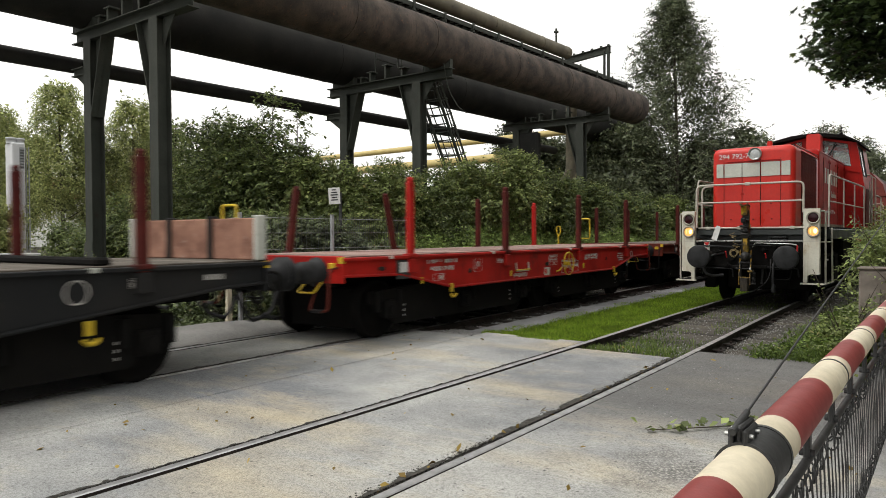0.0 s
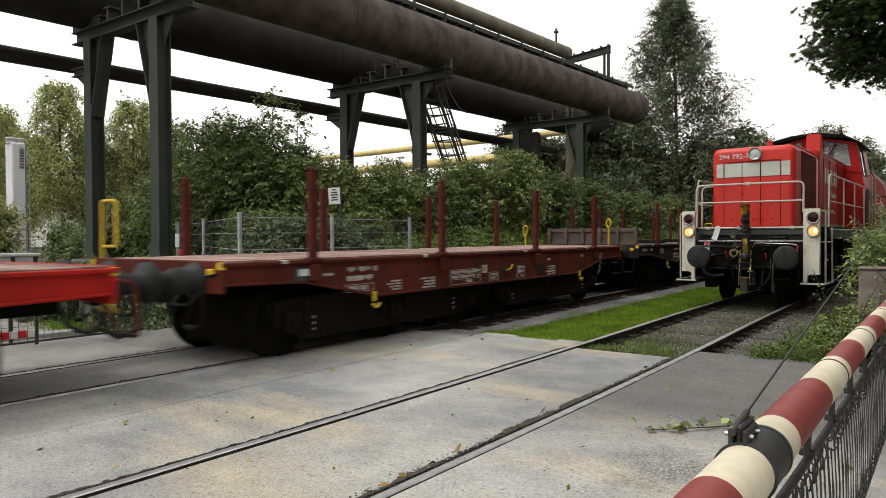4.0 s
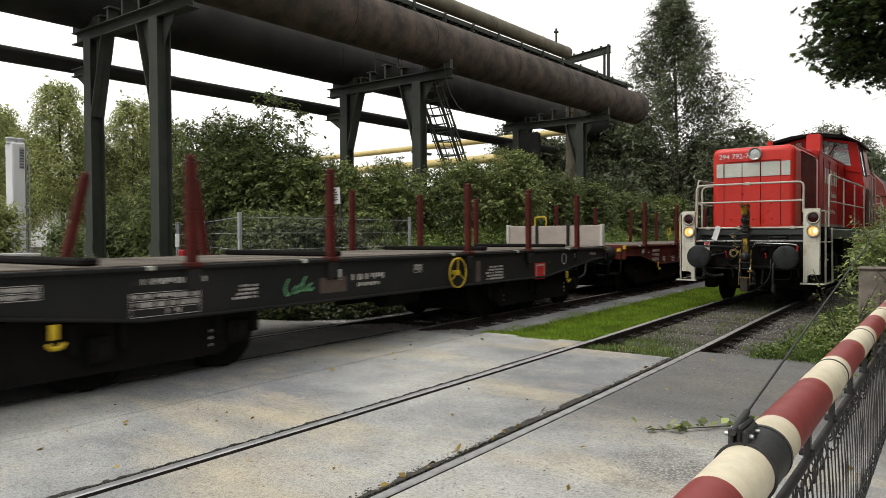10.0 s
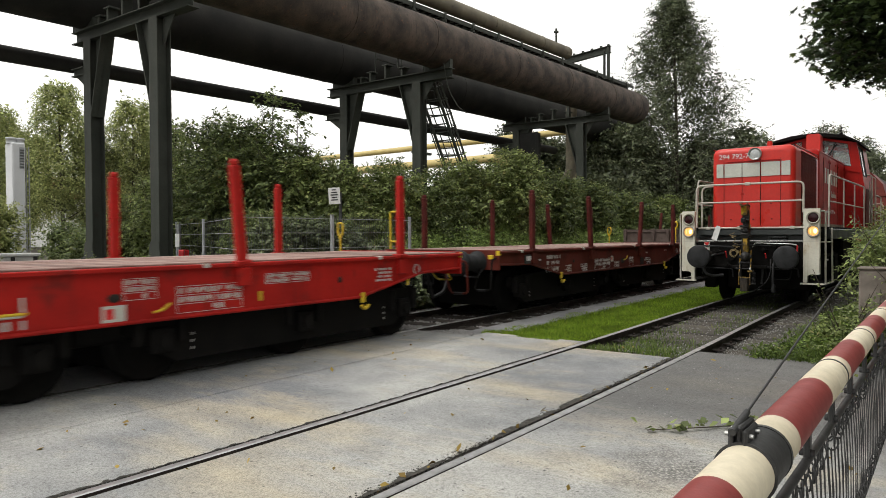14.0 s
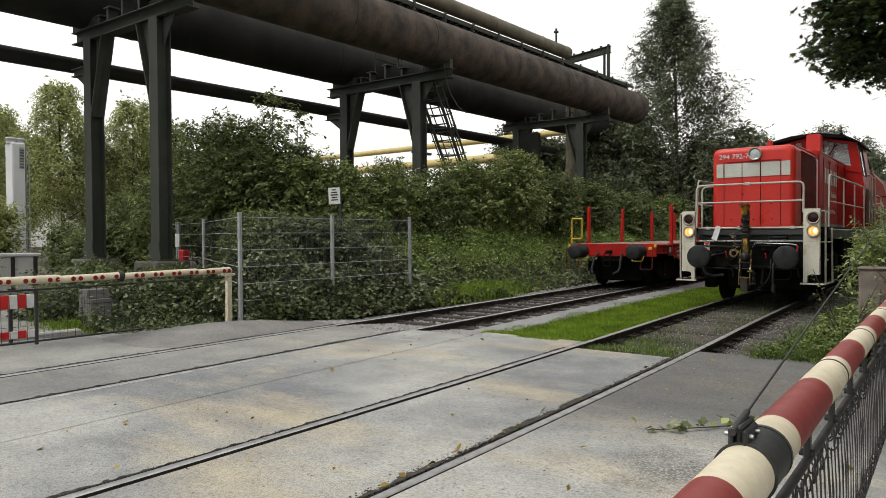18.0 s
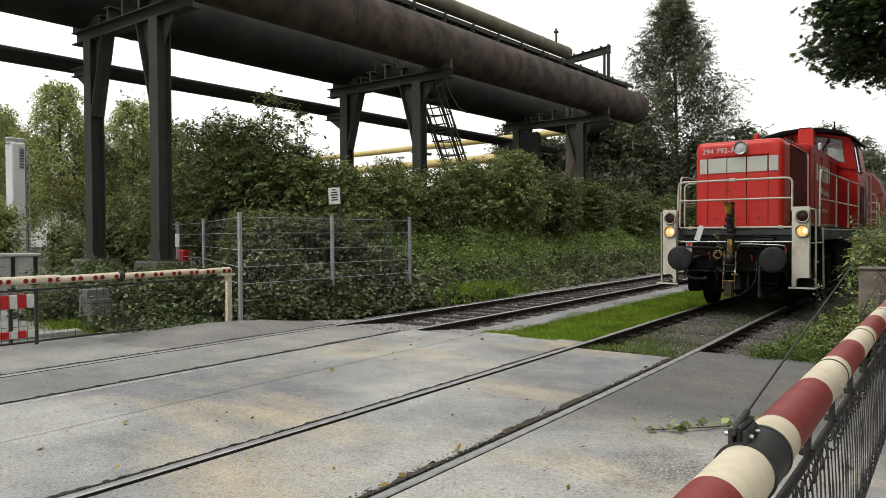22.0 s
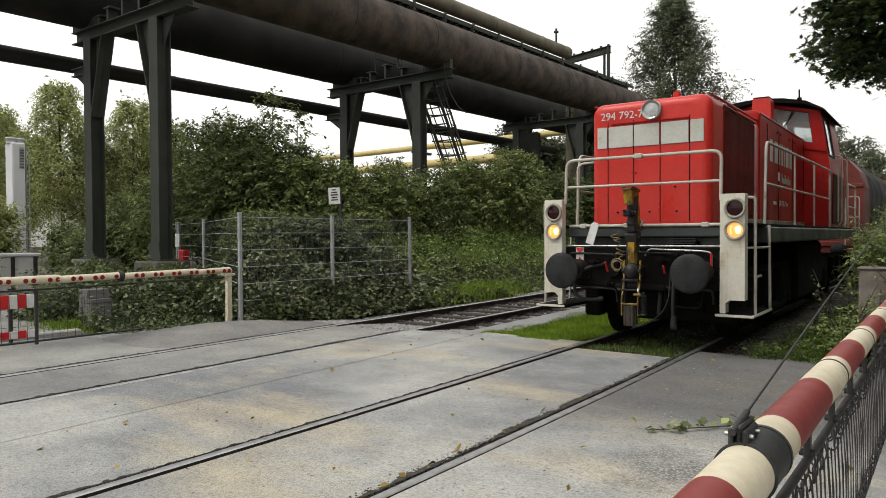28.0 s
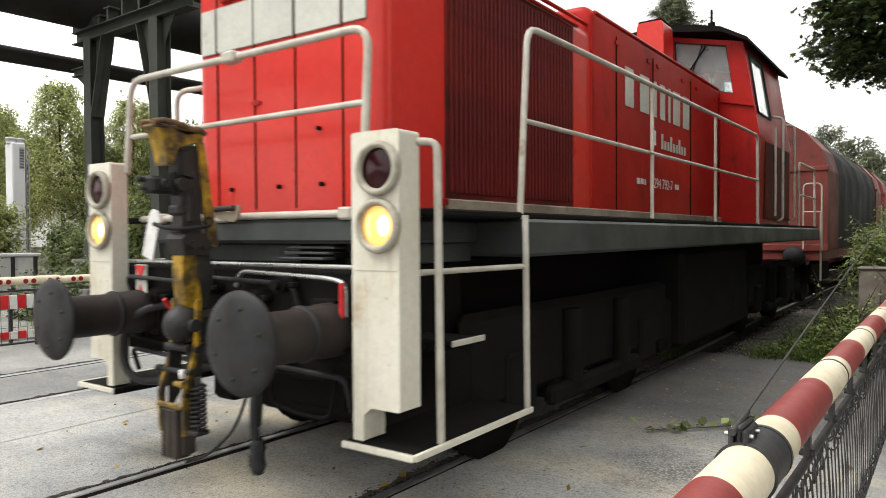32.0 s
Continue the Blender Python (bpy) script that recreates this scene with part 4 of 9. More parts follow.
for i in range(9):
    part("operator_mark", Build().box(0.884, 0.888, 5.82 + 0.105 * i, 5.89 + 0.105 * i, 2.5, 2.6 if i % 3 else 2.67, 0.001), M_PALE, hood_b)
part("logo_plate", Build().box(0.884, 0.888, 5.46, 5.64, 2.52, 2.68, 0.001), M_WHITE, hood_b, "small blank white logo panel")
lettering("side_number", "294 792-7", 0.16, pose(0.886, 5.9, 2.1, 0, 0, 90), M_WHITE, hood_b)
bars_ = Build()
for x0, x1 in ((5.05, 5.14), (5.16, 5.25), (5.28, 5.32), (6.32, 6.38), (6.4, 6.46)):
    bars_.box(0.884, 0.888, x0, x1, 2.07, 2.13)
part("side_code_bars", bars_, M_WHITE, hood_b)
# exhaust box in front of the cab
ex = part("exhaust_box", Build().prism([(0.0, 3.5), (0.4, 3.5), (0.38, 4.38), (0.35, 4.43), (0.04, 4.43), (0.02, 4.38)], "y", 7.42, 7.82), M_RED, loco, "boxy red exhaust housing")
part("exhaust_rim", Build().box(0.03, 0.36, 7.43, 7.81, 4.426, 4.46, 0.012), M_UNDER, ex, "sooty rim")
# ---- cab ----
cb = Build()


def pane(b, quad, hole, t, mat_dir):
    """A wall through four corners with an opening given in 0..1 along both ways."""
    a, bb, c, d = [Vector(p) for p in quad]
    def at(u, w):
        return (a * (1 - u) + bb * u) * (1 - w) + (d * (1 - u) + c * u) * w
    u0, u1, w0, w1 = hole
    g = [[at(u, w) for u in (0, u0, u1, 1)] for w in (0, w0, w1, 1)]
    nrm = (bb - a).cross(d - a).normalized() * t
    vs = [p for row in g for p in row] + [p + nrm for row in g for p in row]
    fs = []
    for j in range(3):
        for i in range(3):
            if (i, j) == (1, 1):
                continue
            q = (j * 4 + i, j * 4 + i + 1, j * 4 + i + 5, j * 4 + i + 4)
            fs += [q, tuple(16 + k for k in q[::-1])]
    for p, q in ((5, 6), (6, 10), (10, 9), (9, 5), (0, 3), (3, 15), (15, 12), (12, 0)):
        fs.append((p, q, q + 16, p + 16))
    b.add(vs, fs)
    return [at(u0, w0), at(u1, w0), at(u1, w1), at(u0, w1)]


holes, walls = [], []
Y0, Y1 = 8.38, 10.8
for s in (-1, 1):
    walls.append(("side_wall", Build().prism([(s * 1.38, 1.68), (s * 1.4, 2.9), (s * 1.35, 2.9), (s * 1.33, 1.68)], "y", Y0 + 0.04, Y1 - 0.05)))
    wb_ = [Build(), Build(), Build()]
    walls += [("side_window_wall", wb_[0]), ("front_window_wall", wb_[1]), ("rear_window_wall", wb_[2])]
    holes.append(pane(wb_[0], [(s * 1.4, Y0, 2.9), (s * 1.4, Y1, 2.9), (s * 1.2, Y1 - 0.1, 4.2), (s * 1.2, Y0 - 0.02, 4.2)], (0.06, 0.42, 0.26, 0.9), -0.04 * s, s))
    holes.append(pane(wb_[1], [(s * 0.05, Y0, 3.6), (s * 1.34, Y0, 3.3), (s * 1.2, Y0 - 0.03, 4.2), (s * 0.05, Y0 - 0.03, 4.46)], (0.17, 0.8, 0.16, 0.92), 0.04 * s, s))
    holes.append(pane(wb_[2], [(s * 0.05, Y1, 2.9), (s * 1.395, Y1, 2.9), (s * 1.2, Y1 - 0.1, 4.2), (s * 0.05, Y1 - 0.1, 4.46)], (0.14, 0.88, 0.35, 0.9), -0.04 * s, s))
cb.prism([(-1.38, 1.68), (1.38, 1.68), (1.395, 2.9), (1.34, 3.3), (0.05, 3.6), (-0.05, 3.6), (-1.34, 3.3), (-1.395, 2.9)], "y", Y0, Y0 + 0.04)
walls += [("rear_wall", Build().box(-1.38, 1.38, Y1 - 0.05, Y1, 1.68, 2.9)), ("front_pillar", Build().box(-0.06, 0.06, Y0 - 0.02, Y0 + 0.06, 3.6, 4.46)), ("rear_pillar", Build().box(-0.06, 0.06, Y1 - 0.12, Y1 - 0.04, 2.9, 4.2))]
cab = part("cab", cb, M_SHADED_RED, loco, "red driver's cab with sloping window band")
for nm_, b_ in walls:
    part(nm_, b_, M_SHADED_RED, cab)
roof_poly = [(1.32, 4.14), (1.3, 4.2), (0.95, 4.4), (0.5, 4.5), (0.0, 4.54), (-0.5, 4.5), (-0.95, 4.4), (-1.3, 4.2), (-1.32, 4.14), (-0.95, 4.33), (0.0, 4.47), (0.95, 4.33)]
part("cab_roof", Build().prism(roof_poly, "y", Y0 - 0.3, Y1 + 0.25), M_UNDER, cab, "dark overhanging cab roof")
part("cab_rear_light", Build().tube(bent([(1.46, Y0 + 0.8, 1.8), (1.46, Y0 + 0.8, 3.1)], 0.05), 0.018, 6), M_RAIL, cab)
for q in holes:
    c_ = sum(q, Vector()) / 4
    part("cab_window", Build().add([p * 1.0 for p in q], [(0, 1, 2, 3)]).add([p + Vector((0, 0.006, 0)) for p in q], [(3, 2, 1, 0)]), M_CABGLASS, cab).visible_shadow = False
    part("window_seal", Build().tube([*q], 0.025, 6, close=True), M_RUBBER, cab, "black rubber window seal")
part("wiper", Build().tube([(0.35, 8.32, 3.72), (0.7, 8.3, 4.2)], 0.014, 5).tube([(0.45, 8.32, 3.7), (0.66, 8.3, 4.24)], 0.01, 5), M_UNDER, cab)
part("roof_aerial", Build().cyl((0.82, 8.15, 4.38), (0.82, 8.15, 4.66), 0.018, 6).cyl((0.82, 8.15, 4.38), (0.82, 8.15, 4.48), 0.05, 8), M_UNDER, cab)
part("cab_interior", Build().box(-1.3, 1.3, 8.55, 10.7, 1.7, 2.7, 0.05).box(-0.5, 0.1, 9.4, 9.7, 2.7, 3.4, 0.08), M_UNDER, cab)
part("rear_hood", rounded_hood(Build(), 0.86, 1.68, 3.2, 10.75, 12.9), M_SHADED_RED, loco)
# ---- frame, running plate, underside ----
frame_ = part("running_frame", Build().box(-1.45, 1.45, 1.64, 13.7, 1.41, 1.64, 0.02), M_FRAME, loco, "dark grey side sill")
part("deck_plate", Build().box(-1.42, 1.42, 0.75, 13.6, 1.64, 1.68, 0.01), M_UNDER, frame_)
part("hood_skirting", Build().box(0.85, 0.9, 1.64, 13.0, 1.681, 1.78, 0.01).box(-0.9, -0.85, 1.64, 13.0, 1.681, 1.78, 0.01), M_SKIRT, frame_, "dull beige strip along the deck")
part("front_sill", Build().box(-1.1, 1.1, 0.72, 1.66, 1.5, 1.64, 0.02).box(-1.05, 1.05, 0.86, 1.66, 1.38, 1.5, 0.01), M_FRAME, frame_)
part("buffer_beam", Build().box(-1.25, 1.25, 0.62, 0.72, 0.78, 1.36, 0.02).box(-0.95, 0.95, 0.72, 1.7, 0.84, 1.38, 0.02), M_UNDER, frame_)
part("front_step_box", Build().box(0.42, 0.72, 0.78, 0.95, 1.38, 1.56, 0.01).box(0.46, 0.75, 0.74, 0.9, 1.42, 1.45), M_UNDER, frame_)
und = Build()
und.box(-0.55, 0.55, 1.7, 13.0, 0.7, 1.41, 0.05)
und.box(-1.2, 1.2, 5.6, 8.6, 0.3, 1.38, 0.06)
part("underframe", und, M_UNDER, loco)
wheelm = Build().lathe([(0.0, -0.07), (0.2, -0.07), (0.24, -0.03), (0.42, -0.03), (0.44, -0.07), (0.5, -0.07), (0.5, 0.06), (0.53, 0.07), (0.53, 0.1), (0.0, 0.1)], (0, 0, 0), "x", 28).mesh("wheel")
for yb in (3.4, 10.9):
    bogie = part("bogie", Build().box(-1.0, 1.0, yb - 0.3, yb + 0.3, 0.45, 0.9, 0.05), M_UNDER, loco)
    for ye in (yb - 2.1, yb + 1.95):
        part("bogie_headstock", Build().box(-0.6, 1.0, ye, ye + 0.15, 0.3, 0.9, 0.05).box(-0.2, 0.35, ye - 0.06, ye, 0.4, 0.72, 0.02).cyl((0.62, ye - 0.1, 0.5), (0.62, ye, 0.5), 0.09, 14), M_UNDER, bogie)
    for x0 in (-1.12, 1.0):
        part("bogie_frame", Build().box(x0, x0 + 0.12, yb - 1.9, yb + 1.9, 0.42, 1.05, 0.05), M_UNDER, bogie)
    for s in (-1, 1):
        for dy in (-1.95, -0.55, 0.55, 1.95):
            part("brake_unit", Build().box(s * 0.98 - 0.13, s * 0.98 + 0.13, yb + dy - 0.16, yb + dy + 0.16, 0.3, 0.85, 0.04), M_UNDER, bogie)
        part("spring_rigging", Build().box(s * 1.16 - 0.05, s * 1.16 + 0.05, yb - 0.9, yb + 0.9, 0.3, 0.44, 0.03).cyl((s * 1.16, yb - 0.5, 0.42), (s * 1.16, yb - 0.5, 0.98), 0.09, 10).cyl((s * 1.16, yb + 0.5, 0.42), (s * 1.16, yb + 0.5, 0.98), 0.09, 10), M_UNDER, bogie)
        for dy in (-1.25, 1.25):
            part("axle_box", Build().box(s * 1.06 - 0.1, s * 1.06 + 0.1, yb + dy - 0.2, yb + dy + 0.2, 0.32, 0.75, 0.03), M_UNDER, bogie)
LOCO_WHEELS = []
for yb in (3.4, 10.9):
    for dy in (-1.25, 1.25):
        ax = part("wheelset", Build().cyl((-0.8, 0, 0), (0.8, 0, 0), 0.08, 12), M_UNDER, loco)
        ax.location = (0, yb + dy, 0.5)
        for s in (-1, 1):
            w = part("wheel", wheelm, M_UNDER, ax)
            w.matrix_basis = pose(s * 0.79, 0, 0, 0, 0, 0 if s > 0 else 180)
        LOCO_WHEELS.append(ax)
# ---- lamp boards, buffers, steps, rails at the front ----
for s in (-1, 1):
    bp = Build()
    x0, x1, back = (1.1, 1.4, 0.66) if s > 0 else (-1.38, -1.1, 0.62)
    bp.prism([(x0, 0.53), (x0 + 0.07, 0.53), (x0 + 0.07, 0.66), (x0 + 0.12, 0.7), (x1, 0.7), (x1, 2.035), (x1 - 0.01, 2.05), (x0 + 0.01, 2.05), (x0, 2.035)] if s > 0 else [(x1, 0.53), (x1, 2.035), (x1 - 0.01, 2.05), (x0 + 0.01, 2.05), (x0, 2.035), (x0, 0.7), (x1 - 0.12, 0.7), (x1 - 0.07, 0.66), (x1 - 0.07, 0.53)], "y", 0.5, back)
    board = part("lamp_board", bp, M_LAMPBOARD, loco, "off-white lamp board with two round lamps")
    edge = board.modifiers.new("rounded_edges", "BEVEL")
    edge.width, edge.segments, edge.limit_method = 0.014, 3, "ANGLE"
    part("paint_chip", Build().box(x0 + 0.21, x0 + 0.225, 0.497, 0.501, 1.235, 1.25, 0.002).box(x0 + 0.225, x0 + 0.24, 0.498, 0.501, 0.92, 0.925), M_RAIL, board)
    part("board_seam", Build().box(x0 + 0.02, x1 - 0.02, 0.4975, 0.501, 1.372, 1.377), M_RAIL, board)
    xc = s * 1.255 + 0.03
    for z, lit in ((1.865, False), (1.59, True)):
        lamp = part("lamp", Build().lathe([(0.096, 0.5), (0.128, 0.502), (0.134, 0.482), (0.128, 0.462), (0.114, 0.455), (0.102, 0.462), (0.097, 0.48)], (xc, 0, z), "y", 28), M_LAMPRING, board, "round lamp with painted ring")
        part("lens", Build().lathe([(0.0, 0.475), (0.06, 0.48), (0.104, 0.49)], (xc, 0, z), "y", 20), M_LAMPGLOW if lit else M_REDLENS, lamp)
        if lit:
            part("filament_glow", Build().lathe([(0.0, 0.464), (0.024, 0.466), (0.042, 0.474)], (0, 0, 0), "y", 16, pose(xc + 0.04, 0, z) @ Matrix.Diagonal((0.85, 1, 1.25, 1))), M_LAMPCORE, lamp)
            part("reflector_glow", Build().prism([(xc - 0.03 - 0.03 * math.cos(a), z + 0.06 * math.sin(a)) for a in (-1.3, -0.7, 0, 0.7, 1.3)] + [(xc - 0.03 - 0.008 * math.cos(a), z + 0.055 * math.sin(a)) for a in (1.2, 0.0, -1.2)], "y", 0.466, 0.474), M_LAMPEDGE, lamp)
    bf = part("buffer", Build().lathe([(0.0, -0.032), (0.12, -0.028), (0.2, -0.02), (0.238, -0.01), (0.247, 0.002), (0.242, 0.012), (0.17, 0.02), (0.136, 0.035)], (s * 0.868, 0, 1.05), "y", 40), M_BUFFER, loco, "large round dark steel buffer")
    part("shaft", Build().lathe([(0.136, 0.035), (0.13, 0.06), (0.13, 0.36)], (s * 0.868, 0, 1.05), "y", 32), M_SHAFT, bf, "brown-black sleeve")
    part("weld_ring", Build().lathe([(0.13, 0.355), (0.143, 0.36), (0.146, 0.372), (0.14, 0.382), (0.136, 0.386)], (s * 0.868, 0, 1.05), "y", 32), M_BUFFER, bf)
    part("guide", Build().lathe([(0.136, 0.386), (0.138, 0.48), (0.142, 0.49), (0.145, 0.62)], (s * 0.868, 0, 1.05), "y", 32), M_SHAFT, bf)
    part("base_plate", Build().box(s * 0.868 - 0.17, s * 0.868 + 0.17, 0.595, 0.62, 0.89, 1.21, 0.01), M_UNDER, bf)
    for k in range(6):
        a = radians(60 * k + 20)
        part("rivet", Build().lathe([(0.0, -0.034), (0.009, -0.032), (0.013, -0.02)], (s * 0.868 + 0.165 * math.cos(a), 0, 1.05 + 0.165 * math.sin(a)), "y", 8), M_BUFFER, bf)
        part("bolt", Build().cyl((s * 0.868 + 0.15 * math.cos(a), 0.6, 1.05 + 0.15 * math.sin(a)), (s * 0.868 + 0.15 * math.cos(a), 0.575, 1.05 + 0.15 * math.sin(a)), 0.016, 6), M_UNDER, bf)
    # step plate, with its grab rails
    st = part("step_plate", Build().box(min(s * 1.05, s * 1.5), max(s * 1.05, s * 1.5), 0.48, 1.62, 0.48, 0.52, 0.006), M_UNDER, loco, "black step plate with white edge")
    part("step_edge", Build().box(min(s * 1.05, s * 1.5), max(s * 1.05, s * 1.5), 0.465, 0.48, 0.49, 0.523, 0.003).box(min(s * 1.49, s * 1.512), max(s * 1.49, s * 1.512), 0.48, 1.62, 0.49, 0.523, 0.003), M_LAMPBOARD, st)
    tread = part("step_tread", Build().box(min(s * 1.1, s * 1.46), max(s * 1.1, s * 1.46), 0.86, 1.12, 0.98, 1.0, 0.004), M_UNDER, st)
    part("tread_edge", Build().box(min(s * 1.46, s * 1.475), max(s * 1.46, s * 1.475), 0.84, 1.14, 0.975, 1.006, 0.003), M_RAIL, tread)
    part("grab_rail", Build().tube(bent([(s * 1.38, 0.64, 2.0), (s * 1.48, 0.7, 2.0), (s * 1.48, 0.72, 0.5)], 0.06), 0.02, 8), M_RAIL, st)
    part("grab_rail", Build().tube([(s * 1.49, 1.58, 0.5), (s * 1.47, 1.6, 1.66)], 0.02, 8), M_RAIL, st)
    part("grab_rail", Build().tube([(s * 1.4, 0.66, 1.36), (s * 1.48, 1.55, 1.36)], 0.016, 6), M_RAIL, st)
    # long handrail along the running plate
    hr = part("side_handrail", Build().tube(bent([(s * 1.4, 1.66, 1.64), (s * 1.4, 1.76, 2.82), (s * 1.4, 8.25, 2.88), (s * 1.4, 8.28, 1.66)], 0.12), 0.021, 8), M_RAIL, loco, "grey-white tubular handrail")
    part("middle_rail", Build().tube([(s * 1.4, 1.7, 2.24), (s * 1.4, 8.27, 2.27)], 0.018, 6), M_RAIL, hr)
    for y in (4.02, 6.1):
        part("rail_post", Build().tube([(s * 1.4, y, 1.64), (s * 1.4, y, 2.85)], 0.018, 6), M_RAIL, hr)
    for y in (9.7, 10.7):
        part("cab_door_rail", Build().tube(bent([(s * 1.36, y, 1.72), (s * 1.47, y, 1.76), (s * 1.47, y, 3.3), (s * 1.28, y, 3.34)], 0.06), 0.02, 6), M_RAIL, cab)
    part("rear_handrail", Build().tube(bent([(s * 1.4, 11.6, 1.64), (s * 1.4, 11.6, 2.78), (s * 1.4, 13.4, 2.78), (s * 1.4, 13.4, 1.64)], 0.12), 0.021, 8).tube([(s * 1.4, 11.6, 2.22), (s * 1.4, 13.4, 2.22)], 0.018, 6), M_RAIL, loco)
    part("rear_steps_rail", Build().tube([(s * 1.47, 13.72, 0.6), (s * 1.47, 13.72, 1.95)], 0.02, 6), M_RAIL, loco)
part("cab_door", Build().box(1.385, 1.412, 8.75, 10.6, 1.75, 2.86, 0.01), M_WBROWN, cab)
fr = part("front_handrail", Build().tube(bent([(-1.1, 0.62, 1.98), (-1.1, 0.66, 2.62), (1.08, 0.66, 2.62), (1.08, 0.62, 1.98)], 0.12), 0.022, 10), M_RAIL, loco, "grey-white tubular front handrail")
part("middle_rail", Build().tube([(-1.1, 0.65, 2.23), (1.08, 0.65, 2.23)], 0.018, 8), M_RAIL, fr)
part("rail_coupling", Build().box(-0.08, 0.04, 0.62, 0.7, 2.585, 2.655, 0.012), M_RAIL, fr)
part("rear_rail", Build().tube(bent([(-1.08, 1.0, 1.66), (-1.08, 1.0, 2.6), (-0.84, 1.1, 2.62)], 0.1), 0.02, 8).tube([(-1.08, 1.0, 2.25), (-0.84, 1.1, 2.25)], 0.016, 6), M_RAIL, fr)
lb = part("lower_bar", Build().tube([(-1.08, 0.72, 1.665), (1.08, 0.72, 1.665)], 0.022, 8), M_RAIL, loco)
for x in (-0.86, -0.2, 0.86):
    part("bar_clamp", Build().box(x - 0.05, x + 0.05, 0.69, 0.76, 1.63, 1.7, 0.012), M_RAIL, lb)
part("cross_bar", Build().tube([(-1.05, 0.6, 1.38), (1.08, 0.6, 1.38)], 0.014, 6).tube(bent([(0.1, 0.58, 1.25), (0.15, 0.58, 1.34), (0.85, 0.58, 1.32), (0.98, 0.58, 1.3), (0.98, 0.58, 1.12)], 0.05), 0.014, 6), M_CHROME, loco)
# automatic shunting coupler standing up in front of the beam, built round its own middle line
CPX, CPY = 0.03, 0.04
cp = part("shunting_coupler", Build().prism([(0.2, 1.5), (0.33, 1.5), (0.335, 1.8), (0.34, 2.06), (0.21, 2.04), (0.19, 1.9), (0.205, 1.7)], "x", -0.05, 0.045).box(-0.055, 0.05, 0.18, 0.25, 1.66, 1.72, 0.015).box(-0.055, 0.05, 0.19, 0.26, 1.56, 1.6, 0.012).box(0.03, 0.062, 0.22, 0.28, 1.86, 2.0, 0.012).box(0.03, 0.058, 0.235, 0.265, 1.62, 1.86, 0.01), M_GREASY, loco, "raised automatic coupler, black with grease")
cp.matrix_basis = Matrix.Translation((CPX, CPY, 0))
part("coupler_beak", Build().prism([(0.035, 2.15), (0.09, 2.135), (0.16, 2.125), (0.24, 2.105), (0.3, 2.12), (0.345, 2.115), (0.335, 2.075), (0.24, 2.055), (0.18, 2.02), (0.15, 1.93), (0.115, 1.93), (0.105, 2.0), (0.085, 2.07)], "x", -0.06, 0.055), M_COUPLER, cp, "worn yellow funnel-shaped beak")
part("beak_lip", Build().tube(bent([(0.06, 0.025, 2.152), (0.062, 0.1, 2.168), (0.062, 0.19, 2.158), (0.062, 0.25, 2.135), (0.062, 0.31, 2.145), (0.06, 0.35, 2.12)], 0.03), 0.016, 8).tube(bent([(-0.065, 0.025, 2.155), (-0.065, 0.1, 2.172), (-0.065, 0.25, 2.14), (-0.06, 0.35, 2.12)], 0.03), 0.014, 8).box(-0.065, 0.062, 0.03, 0.34, 2.125, 2.145, 0.008), M_BEAKRUST, cp, "rusty worn lip")
part("coupler_hook", Build().prism([(0.2, 2.0), (0.25, 2.03), (0.275, 1.95), (0.25, 1.87), (0.2, 1.88)], "x", 0.046, 0.075), M_GREASY, cp)
jw = part("coupler_jaw", Build().box(-0.05, 0.045, 0.02, 0.17, 1.775, 1.87, 0.018).box(-0.035, 0.03, 0.16, 0.21, 1.77, 1.9, 0.015), M_BUFFER, cp, "square grey jaw")
part("jaw_pin", Build().cyl((-0.02, -0.02, 1.85), (-0.02, 0.03, 1.85), 0.014, 10).cyl((0.04, 0.1, 1.83), (0.075, 0.1, 1.83), 0.026, 10).cyl((0.0, -0.015, 1.8), (0.0, 0.03, 1.8), 0.01, 8), M_BUFFER, jw)
part("jaw_latch", Build().cyl((0.04, 0.195, 1.83), (0.08, 0.195, 1.83), 0.036, 14), M_GREASY, jw)
part("coupler_plate", Build().prism([(0.295, 2.09), (0.345, 2.07), (0.375, 1.9), (0.39, 1.76), (0.44, 1.48), (0.36, 1.5), (0.338, 1.78), (0.31, 1.9), (0.315, 2.0)], "x", 0.03, 0.055), M_COUPLER, cp, "yellow side plate")
part("coupler_ring", Build().tube(bent([(-0.09, 0.12, 1.615), (0.0, 0.13, 1.59), (0.075, 0.2, 1.585), (0.085, 0.33, 1.6)], 0.05), 0.013, 6).tube(arc((0.09, 0.345, 1.625), 0.026, 0, 360, 12, "xz")[:-1], 0.007, 5, close=True), M_BUFFER, cp)
part("coupler_collar", Build().prism([(0.18, 1.53), (0.21, 1.56), (0.34, 1.56), (0.37, 1.5), (0.36, 1.44), (0.2, 1.44)], "x", -0.08, 0.075).cyl((0.07, 0.24, 1.5), (0.1, 0.24, 1.5), 0.022, 10).cyl((0.07, 0.32, 1.49), (0.095, 0.32, 1.49), 0.018, 10), M_GREASY, cp)
part("coupler_neck", Build().prism([(0.205, 1.5), (0.3, 1.45), (0.32, 1.2), (0.28, 1.12), (0.22, 1.16), (0.2, 1.3)], "x", -0.045, 0.045), M_COUPLER, cp, "worn yellow neck")
part("neck_rib", Build().prism([(0.3, 1.45), (0.38, 1.45), (0.4, 1.3), (0.36, 1.14), (0.32, 1.14)], "x", -0.06, 0.05).box(-0.075, -0.045, 0.22, 0.36, 1.14, 1.44, 0.01), M_GREASY, cp)
